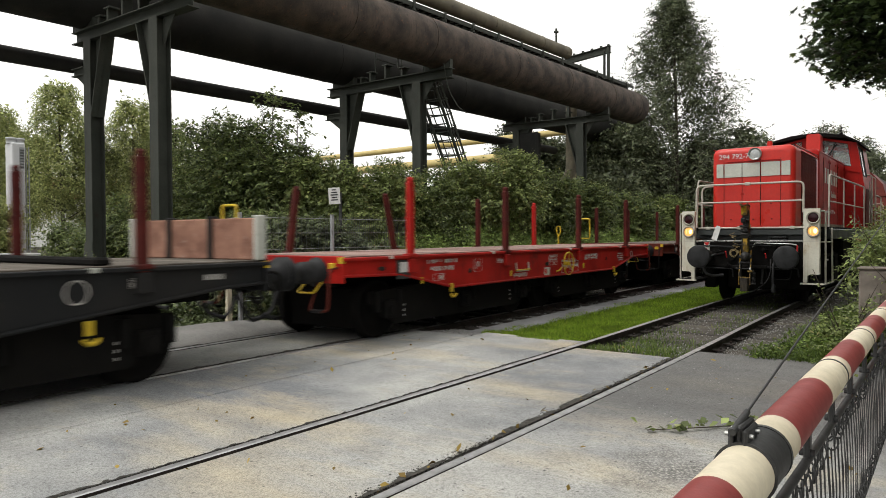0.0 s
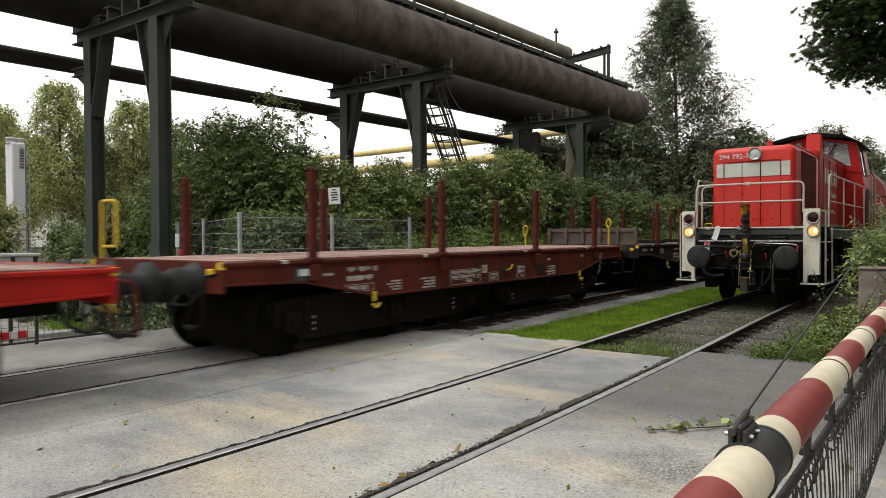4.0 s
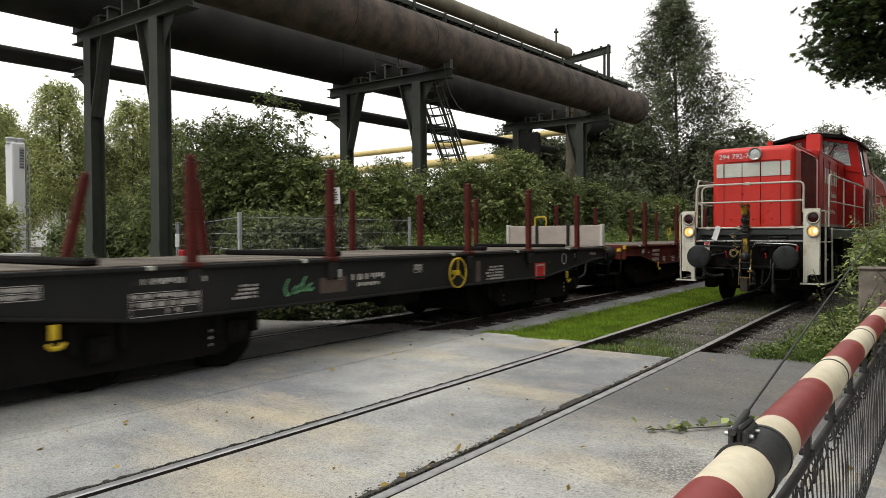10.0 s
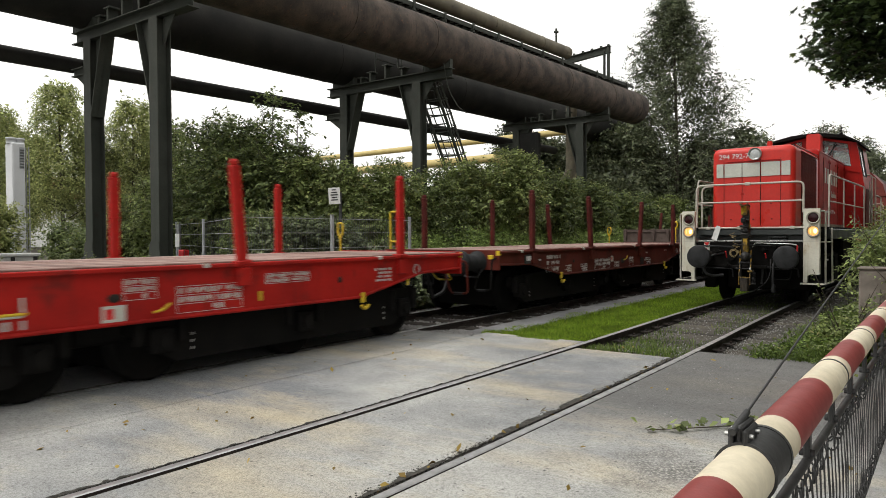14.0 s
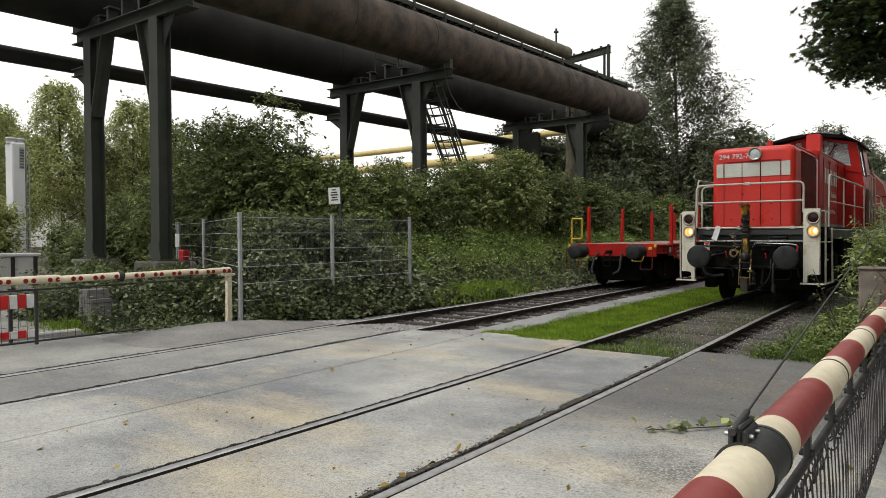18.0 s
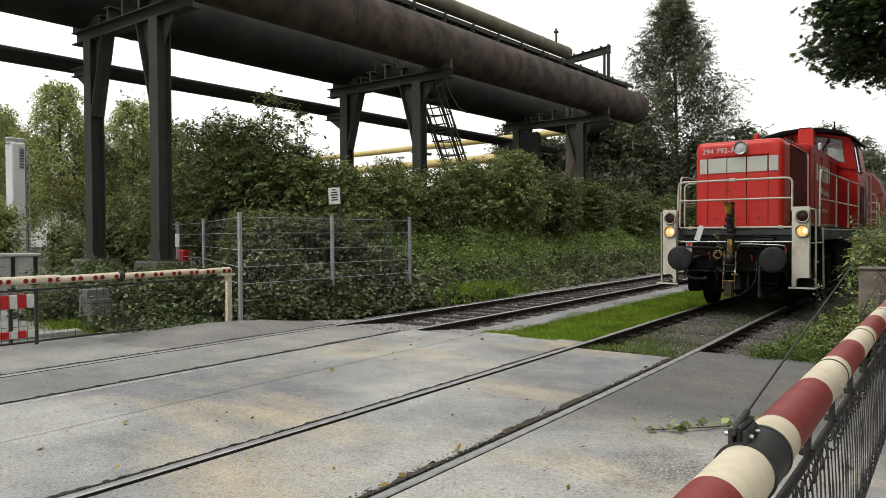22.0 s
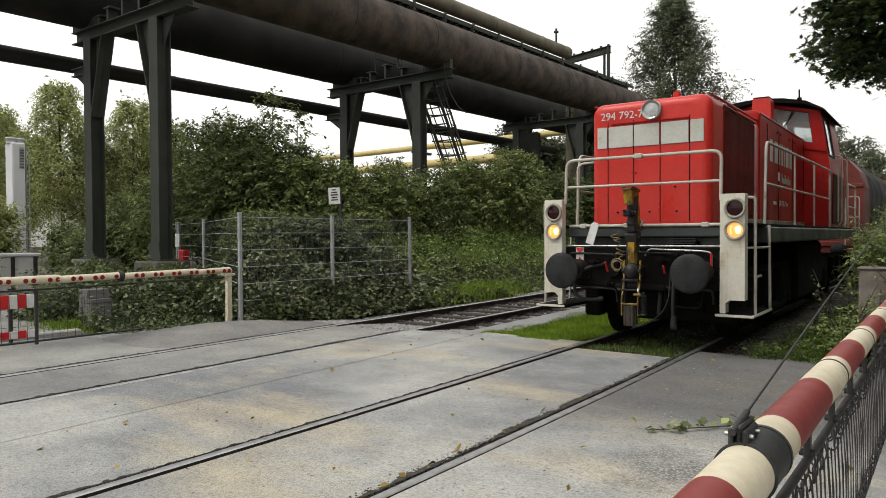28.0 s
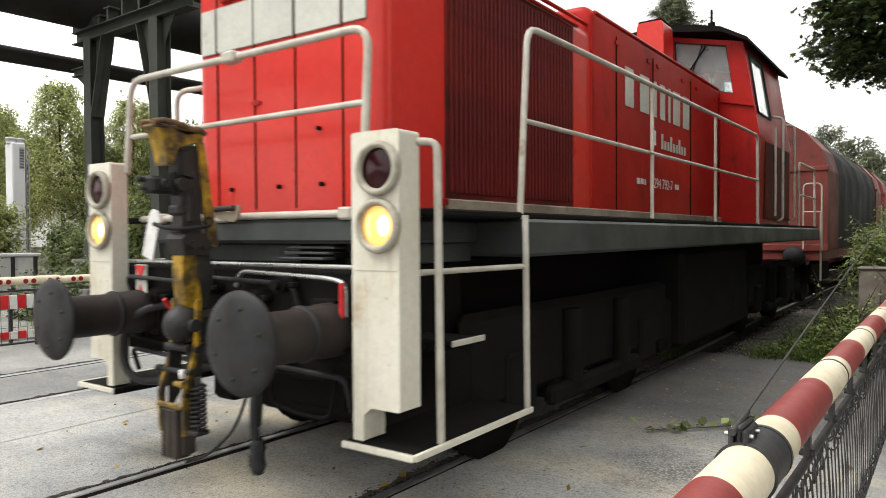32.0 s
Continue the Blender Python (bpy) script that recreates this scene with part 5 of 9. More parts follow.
part("coupler_pivot", Build().lathe([(0.0, -0.1), (0.06, -0.085), (0.1, -0.04), (0.11, 0.0), (0.1, 0.04), (0.06, 0.085), (0.0, 0.1)], (0.0, 0.23, 1.055), "x", 24).box(-0.06, 0.06, 0.28, 0.6, 0.95, 1.12, 0.03), M_GREASY, cp)
part("pivot_collar", Build().cyl((-0.125, 0.23, 1.055), (0.125, 0.23, 1.055), 0.035, 14).cyl((-0.1, 0.2, 0.93), (0.1, 0.2, 0.93), 0.022, 10), M_BUFFER, cp)
for sx in (-1, 1):
    arm = part("coupler_arm", Build().prism([(0.24, 1.19), (0.27, 1.2), (0.255, 0.93), (0.185, 0.68), (0.18, 0.46), (0.15, 0.46), (0.145, 0.68), (0.225, 0.93)], "x", sx * 0.11 - 0.009, sx * 0.11 + 0.009), M_COUPLER, cp, "thin yellow side arm")
    part("arm_cheek", Build().prism([(0.2, 0.92), (0.29, 0.95), (0.27, 0.66), (0.2, 0.56)], "x", sx * 0.093 - 0.007, sx * 0.093 + 0.007), M_GREASY, arm)
    part("arm_bolt", Build().cyl((sx * 0.115, 0.235, 0.92), (sx * 0.135, 0.235, 0.92), 0.02, 8).cyl((sx * 0.115, 0.165, 0.68), (sx * 0.132, 0.165, 0.68), 0.014, 8), M_BUFFER, arm)
part("coupler_bar", Build().cyl((-0.15, 0.19, 0.8), (0.13, 0.19, 0.8), 0.015, 10).cyl((-0.18, 0.19, 0.8), (-0.14, 0.19, 0.8), 0.022, 10), M_BUFFER, cp)
part("coupler_bar", Build().box(-0.12, 0.12, 0.138, 0.158, 0.6, 0.63, 0.006), M_COUPLER, cp, "flat yellow crossbar")
part("coupler_handle", Build().cyl((0.06, 0.14, 0.745), (0.15, 0.13, 0.75), 0.017, 10).cyl((0.13, 0.132, 0.748), (0.16, 0.13, 0.75), 0.022, 10), M_COUPLER, cp)
part("pin_head", Build().lathe([(0.0, -0.015), (0.016, -0.01), (0.016, 0.035), (0.0, 0.04)], (0.12, 0.14, 0.79), "z", 10), M_WHITE, cp)
part("coupler_weight", Build().box(-0.085, 0.055, 0.14, 0.24, 0.32, 0.6, 0.01).box(0.0, 0.012, 0.132, 0.142, 0.33, 0.59, 0.003).box(-0.06, -0.05, 0.133, 0.142, 0.33, 0.59, 0.003).box(0.055, 0.075, 0.17, 0.26, 0.34, 0.62, 0.008), M_WEIGHT, cp, "hanging rusty steel weight")
part("coupler_spring", Build().tube([(0.165 + 0.037 * math.cos(0.6 * k), 0.21 + 0.037 * math.sin(0.6 * k), 0.5 + 0.0024 * k) for k in range(100)], 0.0085, 5), M_BUFFER, cp)
part("spring_rod", Build().cyl((0.165, 0.21, 0.46), (0.165, 0.21, 0.78), 0.016, 8).box(0.115, 0.205, 0.165, 0.255, 0.465, 0.492, 0.006), M_GREASY, cp)
part("air_line", Build().tube(bent([(0.46, 0.4, 1.0), (0.48, 0.28, 0.7), (0.4, 0.26, 0.51), (0.2, 0.24, 0.35), (0.03, 0.22, 0.29)], 0.2), 0.009, 6), M_RUBBER, cp)
part("destination_card", Build().prism([(-0.058, -0.16), (0.058, -0.16), (0.058, 0.12), (0.03, 0.16), (-0.03, 0.16), (-0.058, 0.12)], "y", 0.0, 0.006, pose(-0.63, 0.5, 1.56, 0, 18, 0)), M_WHITE, loco, "white paper card on the front bar")
sg = part("red_marker_plate", Build().box(-0.91, -0.79, 0.56, 0.572, 1.12, 1.36, 0.003), M_PALE, loco, "small plate with two red triangles")
part("triangle", Build().prism([(-0.905, 1.355), (-0.795, 1.355), (-0.85, 1.25)], "y", 0.552, 0.558).prism([(-0.905, 1.125), (-0.85, 1.23), (-0.795, 1.125)], "y", 0.552, 0.558), M_SIGNRED, sg)
coil = Build()
coil.tube([(-0.3 + (0.05 + 0.02 * math.sin(t * 0.31)) * math.cos(t * 0.9) + 0.02 * t / 6, 0.5 + 0.05 * math.sin(t * 0.9), 1.58 - 0.012 * t - 0.02 * math.sin(t * 0.37)) for t in range(38)], 0.0065, 5)
coil.tube([(-0.26 + (0.1 - 0.002 * t) * math.cos(t * 0.7), 0.48 + 0.01 * math.sin(t * 0.23), 1.12 + (0.07 + 0.02 * math.sin(t * 0.5)) * math.sin(t * 0.7)) for t in range(26)], 0.0065, 5)
part("coiled_cable", coil, M_WIRE, loco, "curled brown cable")


def hose(x, y, z, drop, sway):
    b = Build().tube(bent([(x, y, z), (x, y - 0.12, z - 0.02), (x + sway, y - 0.16, z - drop * 0.6), (x + sway * 0.4, y - 0.14, z - drop)], 0.12), 0.024, 8)
    b.box(x + sway * 0.4 - 0.03, x + sway * 0.4 + 0.03, y - 0.18, y - 0.1, z - drop - 0.09, z - drop, 0.012)
    return b


part("brake_hose", hose(0.56, 0.48, 0.92, 0.5, 0.0), M_RUBBER, loco, "hanging black brake hose")
part("brake_hose", Build().tube(bent([(0.3, 0.62, 0.84), (0.3, 0.58, 0.62), (0.29, 0.57, 0.46)], 0.08), 0.024, 8), M_RUBBER, loco)
for z0, z1 in ((0.79, 0.79), (0.6, 0.565)):
    part("hose_bracket", Build().tube(bent([(0.36, 0.62, 0.86), (0.37, 0.6, z0), (0.6, 0.6, (z0 + z1) / 2 - 0.02), (0.84, 0.6, z1), (0.86, 0.64, 0.86)], 0.07), 0.013, 6), M_UNDER, loco)
for a_, b_ in (((-0.42, 0.55, 1.02), (-0.42, 0.45, 1.16)), ((0.38, 0.55, 1.02), (0.38, 0.48, 1.12)), ((0.98, 0.55, 1.3), (0.98, 0.55, 1.12))):
    part("angle_cock", Build().tube([a_, b_], 0.015, 6), M_SIGNRED, loco, "red brake cock")
for z, y_ in ((1.41, 0.66), (1.44, 0.7), (1.47, 0.74), (1.5, 0.78)):
    part("slatted_step", Build().box(0.38, 0.74, y_, y_ + 0.1, z, z + 0.014, 0.003), M_FRAME, frame_)
part("hook_bar", Build().prism([(-0.19, 1.665), (-0.12, 1.645), (0.0, 1.628), (0.04, 1.65), (0.055, 1.725), (0.012, 1.735), (0.0, 1.688), (-0.17, 1.7)], "y", 0.645, 0.665), M_SKIRT, lb, "flat dirty beige hook")
part("hook_pin", Build().cyl((-0.18, 0.64, 1.71), (0.02, 0.64, 1.715), 0.018, 10), M_SHAFT, lb)
for x, z in ((-0.62, 1.16), (-0.1, 1.24), (0.34, 1.2), (0.56, 1.28), (-0.42, 0.86)):
    part("valve", Build().cyl((x, 0.5, z), (x, 0.62, z), 0.045, 12).cyl((x, 0.46, z), (x, 0.5, z), 0.028, 10).box(x - 0.09, x + 0.09, 0.52, 0.56, z - 0.015, z + 0.015, 0.005), M_UNDER, loco)
for x0, x1, z in ((-1.0, -0.3, 1.28), (-0.3, 0.62, 1.3), (0.3, 1.0, 0.83), (-0.95, -0.3, 0.8)):
    part("beam_pipe", Build().tube(bent([(x0, 0.6, z - 0.15), (x0, 0.55, z), (x1, 0.55, z - 0.02), (x1, 0.6, z - 0.2)], 0.06), 0.016, 6), M_BUFFER, loco)
part("brake_hose", Build().tube(bent([(-0.5, 0.6, 1.12), (-0.7, 0.46, 1.08), (-0.89, 0.45, 0.9), (-0.87, 0.45, 0.68), (-0.7, 0.45, 0.62), (-0.55, 0.5, 0.63)], 0.16), 0.026, 8), M_RUBBER, loco, "thick looped black hose")
part("hose_head", Build().cyl((-0.56, 0.5, 0.63), (-0.48, 0.52, 0.64), 0.036, 10), M_BUFFER, loco)
part("hose_head", Build().lathe([(0.0, 0.3), (0.03, 0.3), (0.045, 0.34), (0.03, 0.4), (0.045, 0.43), (0.03, 0.48)], (0.57, 0.34, 0), "z", 12), M_BUFFER, loco, "bare metal hose coupling head")
part("beam_fitting", Build().cyl((-0.35, 0.56, 1.05), (-0.35, 0.64, 1.05), 0.1, 16).cyl((0.5, 0.56, 0.95), (0.5, 0.64, 0.95), 0.08, 16).box(-0.3, 0.4, 0.5, 0.64, 0.78, 0.86, 0.02).tube([(-1.17, 0.58, 0.89), (-0.3, 0.58, 0.82)], 0.015, 6), M_UNDER, loco)

# ---- covered wagons behind the locomotive ----


def hood_wagon(name, length):
    """Tarpaulin-covered coil wagon: brown-red end cowls, ribbed dark cover."""
    wg = thing(name, "covered wagon with brown-red end cowls and dark grey tarpaulin", "wagon", "covered wagons")
    def outline(w, top):
        return [(w, 1.2), (w, 2.9), (w - 0.12, 3.35), (w - 0.45, 3.75), (w - 0.95, top), (-(w - 0.95), top), (-(w - 0.45), 3.75), (-(w - 0.12), 3.35), (-w, 2.9), (-w, 1.2)]
    for y0, y1 in ((0.6, 2.2), (length - 2.2, length - 0.6)):
        e = part("end_cowl", Build().prism(outline(1.43, 4.08), "y", y0, y1), M_BROWNRED, wg, "faded brown-red steel end cowl")
        part("cowl_rib", Build().box(-1.46, 1.46, y0 - 0.03, y0 + 0.05, 2.88, 2.98, 0.01).box(-0.04, 0.04, y0 - 0.03, y0, 1.2, 4.0, 0.01).box(-1.46, 1.46, y0 - 0.03, y0 + 0.05, 1.16, 1.3, 0.01), M_BROWNRED, e)
    ribs = int((length - 4.4) / 1.3)
    rings = []
    for i in range(ribs * 4 + 1):
        y = 2.2 + (length - 4.4) * i / (ribs * 4)
        rings.append((y, 1.4 - 0.035 * abs(math.sin(math.pi * i / 4))))
    vs, n = [], 10
    for y, w in rings:
        vs += [(x, y, z) for x, z in outline(w, 2.65 + w)]
    fs = [(k * n + i, k * n + i + 1, (k + 1) * n + i + 1, (k + 1) * n + i) for k in range(len(rings) - 1) for i in range(n - 1)]
    part("tarpaulin", Build().add(vs, fs, True), M_TARP, wg, "dark grey ribbed tarpaulin")
    part("underframe", Build().box(-1.35, 1.35, 0.62, length - 0.62, 0.95, 1.2, 0.02).box(-0.4, 0.4, 1.5, length - 1.5, 0.6, 0.95, 0.02), M_BROWNRED, wg)
    for yb in (2.3, length - 2.3):
        for dy in (-0.9, 0.9):
            ax = part("wheelset", Build().cyl((-0.8, yb + dy, 0.46), (0.8, yb + dy, 0.46), 0.08, 10).cyl((-0.85, yb + dy, 0.46), (-0.72, yb + dy, 0.46), 0.46, 24).cyl((0.72, yb + dy, 0.46), (0.85, yb + dy, 0.46), 0.46, 24), M_UNDER, wg)
        for x0 in (-1.05, 0.95):
            part("bogie_frame", Build().box(x0, x0 + 0.1, yb - 1.3, yb + 1.3, 0.42, 0.85, 0.03), M_UNDER, wg)
    for s in (-1, 1):
        for y, d in ((0.0, 1), (length, -1)):
            part("buffer", Build().lathe([(0.0, -0.03 * d), (0.2, -0.01 * d), (0.22, 0.03 * d), (0.1, 0.06 * d), (0.1, 0.3 * d), (0.14, 0.32 * d), (0.14, 0.62 * d)], (s * 0.875, y, 1.05), "y", 18), M_BUFFER, wg)
    part("end_rail", Build().tube(bent([(1.0, 0.4, 1.2), (1.0, 0.4, 2.6), (1.35, 0.4, 2.6), (1.35, 0.4, 1.2)], 0.1), 0.018, 6).tube([(1.0, 0.4, 2.0), (1.35, 0.4, 2.0)], 0.015, 6), M_RAIL, wg)
    return wg


hw_1 = hood_wagon("covered_wagon", 12.9)
hw_2 = copy_thing(hw_1, Matrix())
hw_3 = copy_thing(hw_1, Matrix())
# ---- flat wagons: their space has y = 0 at the leading body end, the body towards -y, z = 0 on the rails ----

M_SPRAY = surface("pale_green_spray_paint", (0.2, 0.5, 0.24), (0.14, 0.36, 0.18), 0.7, s1=8, bump=0.0)
M_STENCIL = surface("faded_white_stencil", (0.58, 0.56, 0.53), (0.4, 0.38, 0.36), 0.7, s1=9, bump=0.0, dirt=((0.16, 0.12, 0.11), 0.36, 14))


# what is painted and fitted on a side sill: kind, from and to (metres behind the leading end), upper and lower edge, rows
RED_MARKS = (("block", 1.79, 2.25, 1.09, 0.88, 4), ("bar", 1.41, 1.45, 0.9, 0.8, 0), ("hole", 2.84, 2.92, 1.0, 0.92, 0), ("table", 3.44, 4.15, 1.1, 0.98, 2), ("bar", 4.22, 4.26, 0.9, 0.79, 0), ("table", 4.5, 5.34, 1.02, 0.74, 3), ("lever", 5.45, 5.62, 0.86, 0.78, 0), ("table", 5.57, 5.93, 1.13, 0.92, 3), ("hole", 5.95, 6.09, 0.99, 0.91, 0), ("badge", 5.91, 6.15, 0.88, 0.72, 2), ("bracket", 6.87, 7.36, 1.02, 0.86, 0), ("line", 6.82, 7.4, 0.82, 0.74, 1), ("bar", 7.51, 7.55, 0.88, 0.78, 0), ("table", 7.77, 8.02, 1.12, 1.04, 1), ("square", 8.55, 8.79, 1.13, 0.92, 1), ("hole", 8.87, 8.96, 0.98, 0.9, 0), ("line", 9.3, 10.16, 1.16, 1.1, 1), ("line", 9.4, 10.1, 1.05, 0.98, 1), ("table", 9.7, 9.97, 0.93, 0.83, 1), ("bar", 10.28, 10.32, 0.9, 0.8, 0), ("panel", 10.61, 10.92, 1.18, 0.9, 3), ("oval", 11.16, 11.32, 1.1, 1.04, 0))
BROWN_MARKS = (("line", 1.4, 1.62, 1.12, 1.06, 1), ("line", 2.2, 2.4, 1.1, 1.05, 1), ("block", 3.6, 4.09, 0.92, 0.72, 4), ("patch", 4.16, 4.42, 0.92, 0.74, 0), ("line", 3.84, 4.0, 1.06, 1.02, 1), ("table", 4.96, 5.24, 0.96, 0.74, 3), ("oval", 5.58, 5.82, 0.94, 0.82, 0), ("lever", 5.5, 5.66, 1.0, 0.9, 0), ("table", 5.96, 6.26, 0.88, 0.74, 2), ("badge", 6.34, 6.5, 1.02, 0.88, 2), ("table", 6.56, 7.47, 0.97, 0.73, 3), ("block", 7.9, 8.32, 0.9, 0.72, 4), ("hole", 8.6, 8.68, 1.0, 0.93, 0), ("block", 8.75, 9.1, 0.9, 0.74, 4), ("line", 9.3, 9.96, 1.12, 1.05, 1), ("line", 9.35, 9.96, 1.0, 0.93, 1), ("table", 9.4, 9.66, 0.88, 0.78, 1), ("table", 9.7, 9.97, 0.88, 0.78, 1), ("line", 10.18, 10.43, 1.06, 1.02, 1), ("panel", 10.62, 10.9, 1.16, 0.98, 3))
BLACK_MARKS = (("line", 0.55, 0.9, 1.13, 1.07, 1), ("table", 1.5, 1.72, 1.13, 1.04, 2), ("hole", 2.9, 3.0, 1.0, 0.92, 0), ("block", 4.8, 5.5, 1.0, 0.74, 5), ("patch", 5.6, 5.75, 1.1, 0.74, 0), ("table", 7.3, 7.5, 1.1, 0.98, 3), ("line", 8.2, 8.9, 1.02, 0.94, 1), ("line", 8.3, 8.8, 0.9, 0.85, 1), ("badge", 9.1, 9.3, 1.1, 0.96, 2), ("patch", 9.0, 9.5, 1.0, 0.8, 0), ("block", 10.5, 10.9, 1.0, 0.82, 4), ("table", 11.3, 12.1, 0.98, 0.74, 3), ("line", 11.2, 12.0, 1.12, 1.06, 1), ("hole", 12.0, 12.1, 1.1, 1.03, 0), ("table", 12.95, 13.45, 1.12, 0.99, 2), ("panel", 14.0, 14.25, 1.16, 1.06, 2), ("table", 14.4, 14.8, 1.15, 1.06, 1))


def sill_marks(sill, s, marks, rng):
    """Stencilled tables and text, dark discs for openings, levers, panels and brackets on one side sill."""
    a, b_ = min(s * 1.3, s * 1.304), max(s * 1.3, s * 1.304)
    o0, o1 = min(s * 1.304, s * 1.325), max(s * 1.304, s * 1.325)
    for kind, y0, y1, z1, z0, rows in marks:
        if kind in ("table", "block", "line", "badge", "square", "panel"):
            if kind == "panel":
                part("notice_panel", Build().box(o0, o1, -y1, -y0, z0, z1, 0.004), M_FRAME, sill, "grey-green notice holder")
                part("notice", Build().box(s * 1.327 - 0.002, s * 1.327 + 0.002, -y1 + 0.06, -y0 - 0.04, z0 + (z1 - z0) * 0.35, z1 - 0.03, 0.001), M_WHITE, sill, "white notice sheet")
                continue
            if kind == "badge":
                part("badge", Build().box(a, b_, -y1, -y0, z0, z1), M_PALE, sill, "pale square with red field")
                part("badge_field", Build().box(min(b_, s * 1.306), max(b_, s * 1.306), -y1 + 0.03, -(y0 + y1) / 2, z0 + 0.03, z1 - 0.03), M_SIGNRED, sill)
                continue
            pitch = (z1 - z0) / rows
            ht = pitch * (0.62 if kind != "line" else 1.0)
            txt = Build()
            for r in range(rows):
                zz = z1 - r * pitch - (0.19 * pitch if kind != "line" else 0)
                x, end = y0 + 0.02, y0 + (y1 - y0) * (rng.uniform(0.65, 1.0) if kind == "block" else 0.98)
                if kind == "table" and r == rows - 1 and rows > 2:
                    x, end = y0 + 0.3 * (y1 - y0), y0 + 0.5 * (y1 - y0)
                if kind == "square":
                    x, end = y0 + 0.07, y1 - 0.07
                while x < end - 0.015:
                    w = ht * rng.uniform(0.32, 0.6)
                    if rng.random() > 0.12:
                        txt.box(a, b_, -min(x + w, end), -x, zz - ht * rng.choice((1, 1, 1, 0.7)), zz)
                    x += w + ht * 0.28
            part("lettering_row", txt, M_STENCIL, sill, "small white stencilled data rows")
            if kind in ("table", "square"):
                t, lines = 0.0055, Build()
                for r in range(rows + 1):
                    zz = z1 - pitch * r
                    lines.box(a, b_, -y1, -y0, zz - t / 2, zz + t / 2)
                for yy in (y0, y1):
                    lines.box(a, b_, -yy - t / 2, -yy + t / 2, z0 + t / 2, z1 - t / 2)
                part("lettering_frame", lines, M_STENCIL, sill)
        elif kind in ("hole", "oval"):
            # flat dark disc on the closed sill, coloured like the shade inside a hole
            h = part("sill_hole_disc", Build().lathe([(0.0, 0.0), (0.5, 0.0), (0.54, -s * 0.004)], (0, 0, 0), "x", 18), M_GROOVE, sill, "dark disc painted as a shaded opening in the sill")
            h.matrix_basis = Matrix.Translation((s * 1.304, -(y0 + y1) / 2, (z0 + z1) / 2)) @ Matrix.Diagonal((1, y1 - y0, z1 - z0, 1))
        elif kind == "bar":
            part("yellow_tag", Build().box(o0, o1, -y1, -y0, z0, z1, 0.004), M_YELLOW, sill, "small upright yellow tag")
        elif kind == "patch":
            part("bare_patch", Build().box(a, b_, -y1, -y0, z0, z1), M_WALLBROWN if sill.data.materials[0] is M_WBLACK else M_WBLACK, sill, "worn repainted patch")
        elif kind == "lever":
            part("release_handle", Build().tube(bent([(s * 1.32, -y1, z0), (s * 1.35, -(y0 + y1) / 2, z0 + 0.02), (s * 1.35, -y0, z1)], 0.03), 0.013, 6), M_YELLOW, sill, "yellow release handle")
        elif kind == "bracket":
            part("tool_bracket", Build().tube(bent([(s * 1.32, -y1, z1), (s * 1.34, -y1, z0), (s * 1.34, -y0, z0), (s * 1.32, -y0, z1)], 0.03), 0.014, 6), M_PALE, sill, "grey bracket with a yellow pole in it")
            part("tool_pole", Build().cyl((s * 1.345, -y1 - 0.03, z0 + 0.02), (s * 1.345, -y0 + 0.02, z0 + 0.02), 0.014, 8), M_YELLOW, sill)


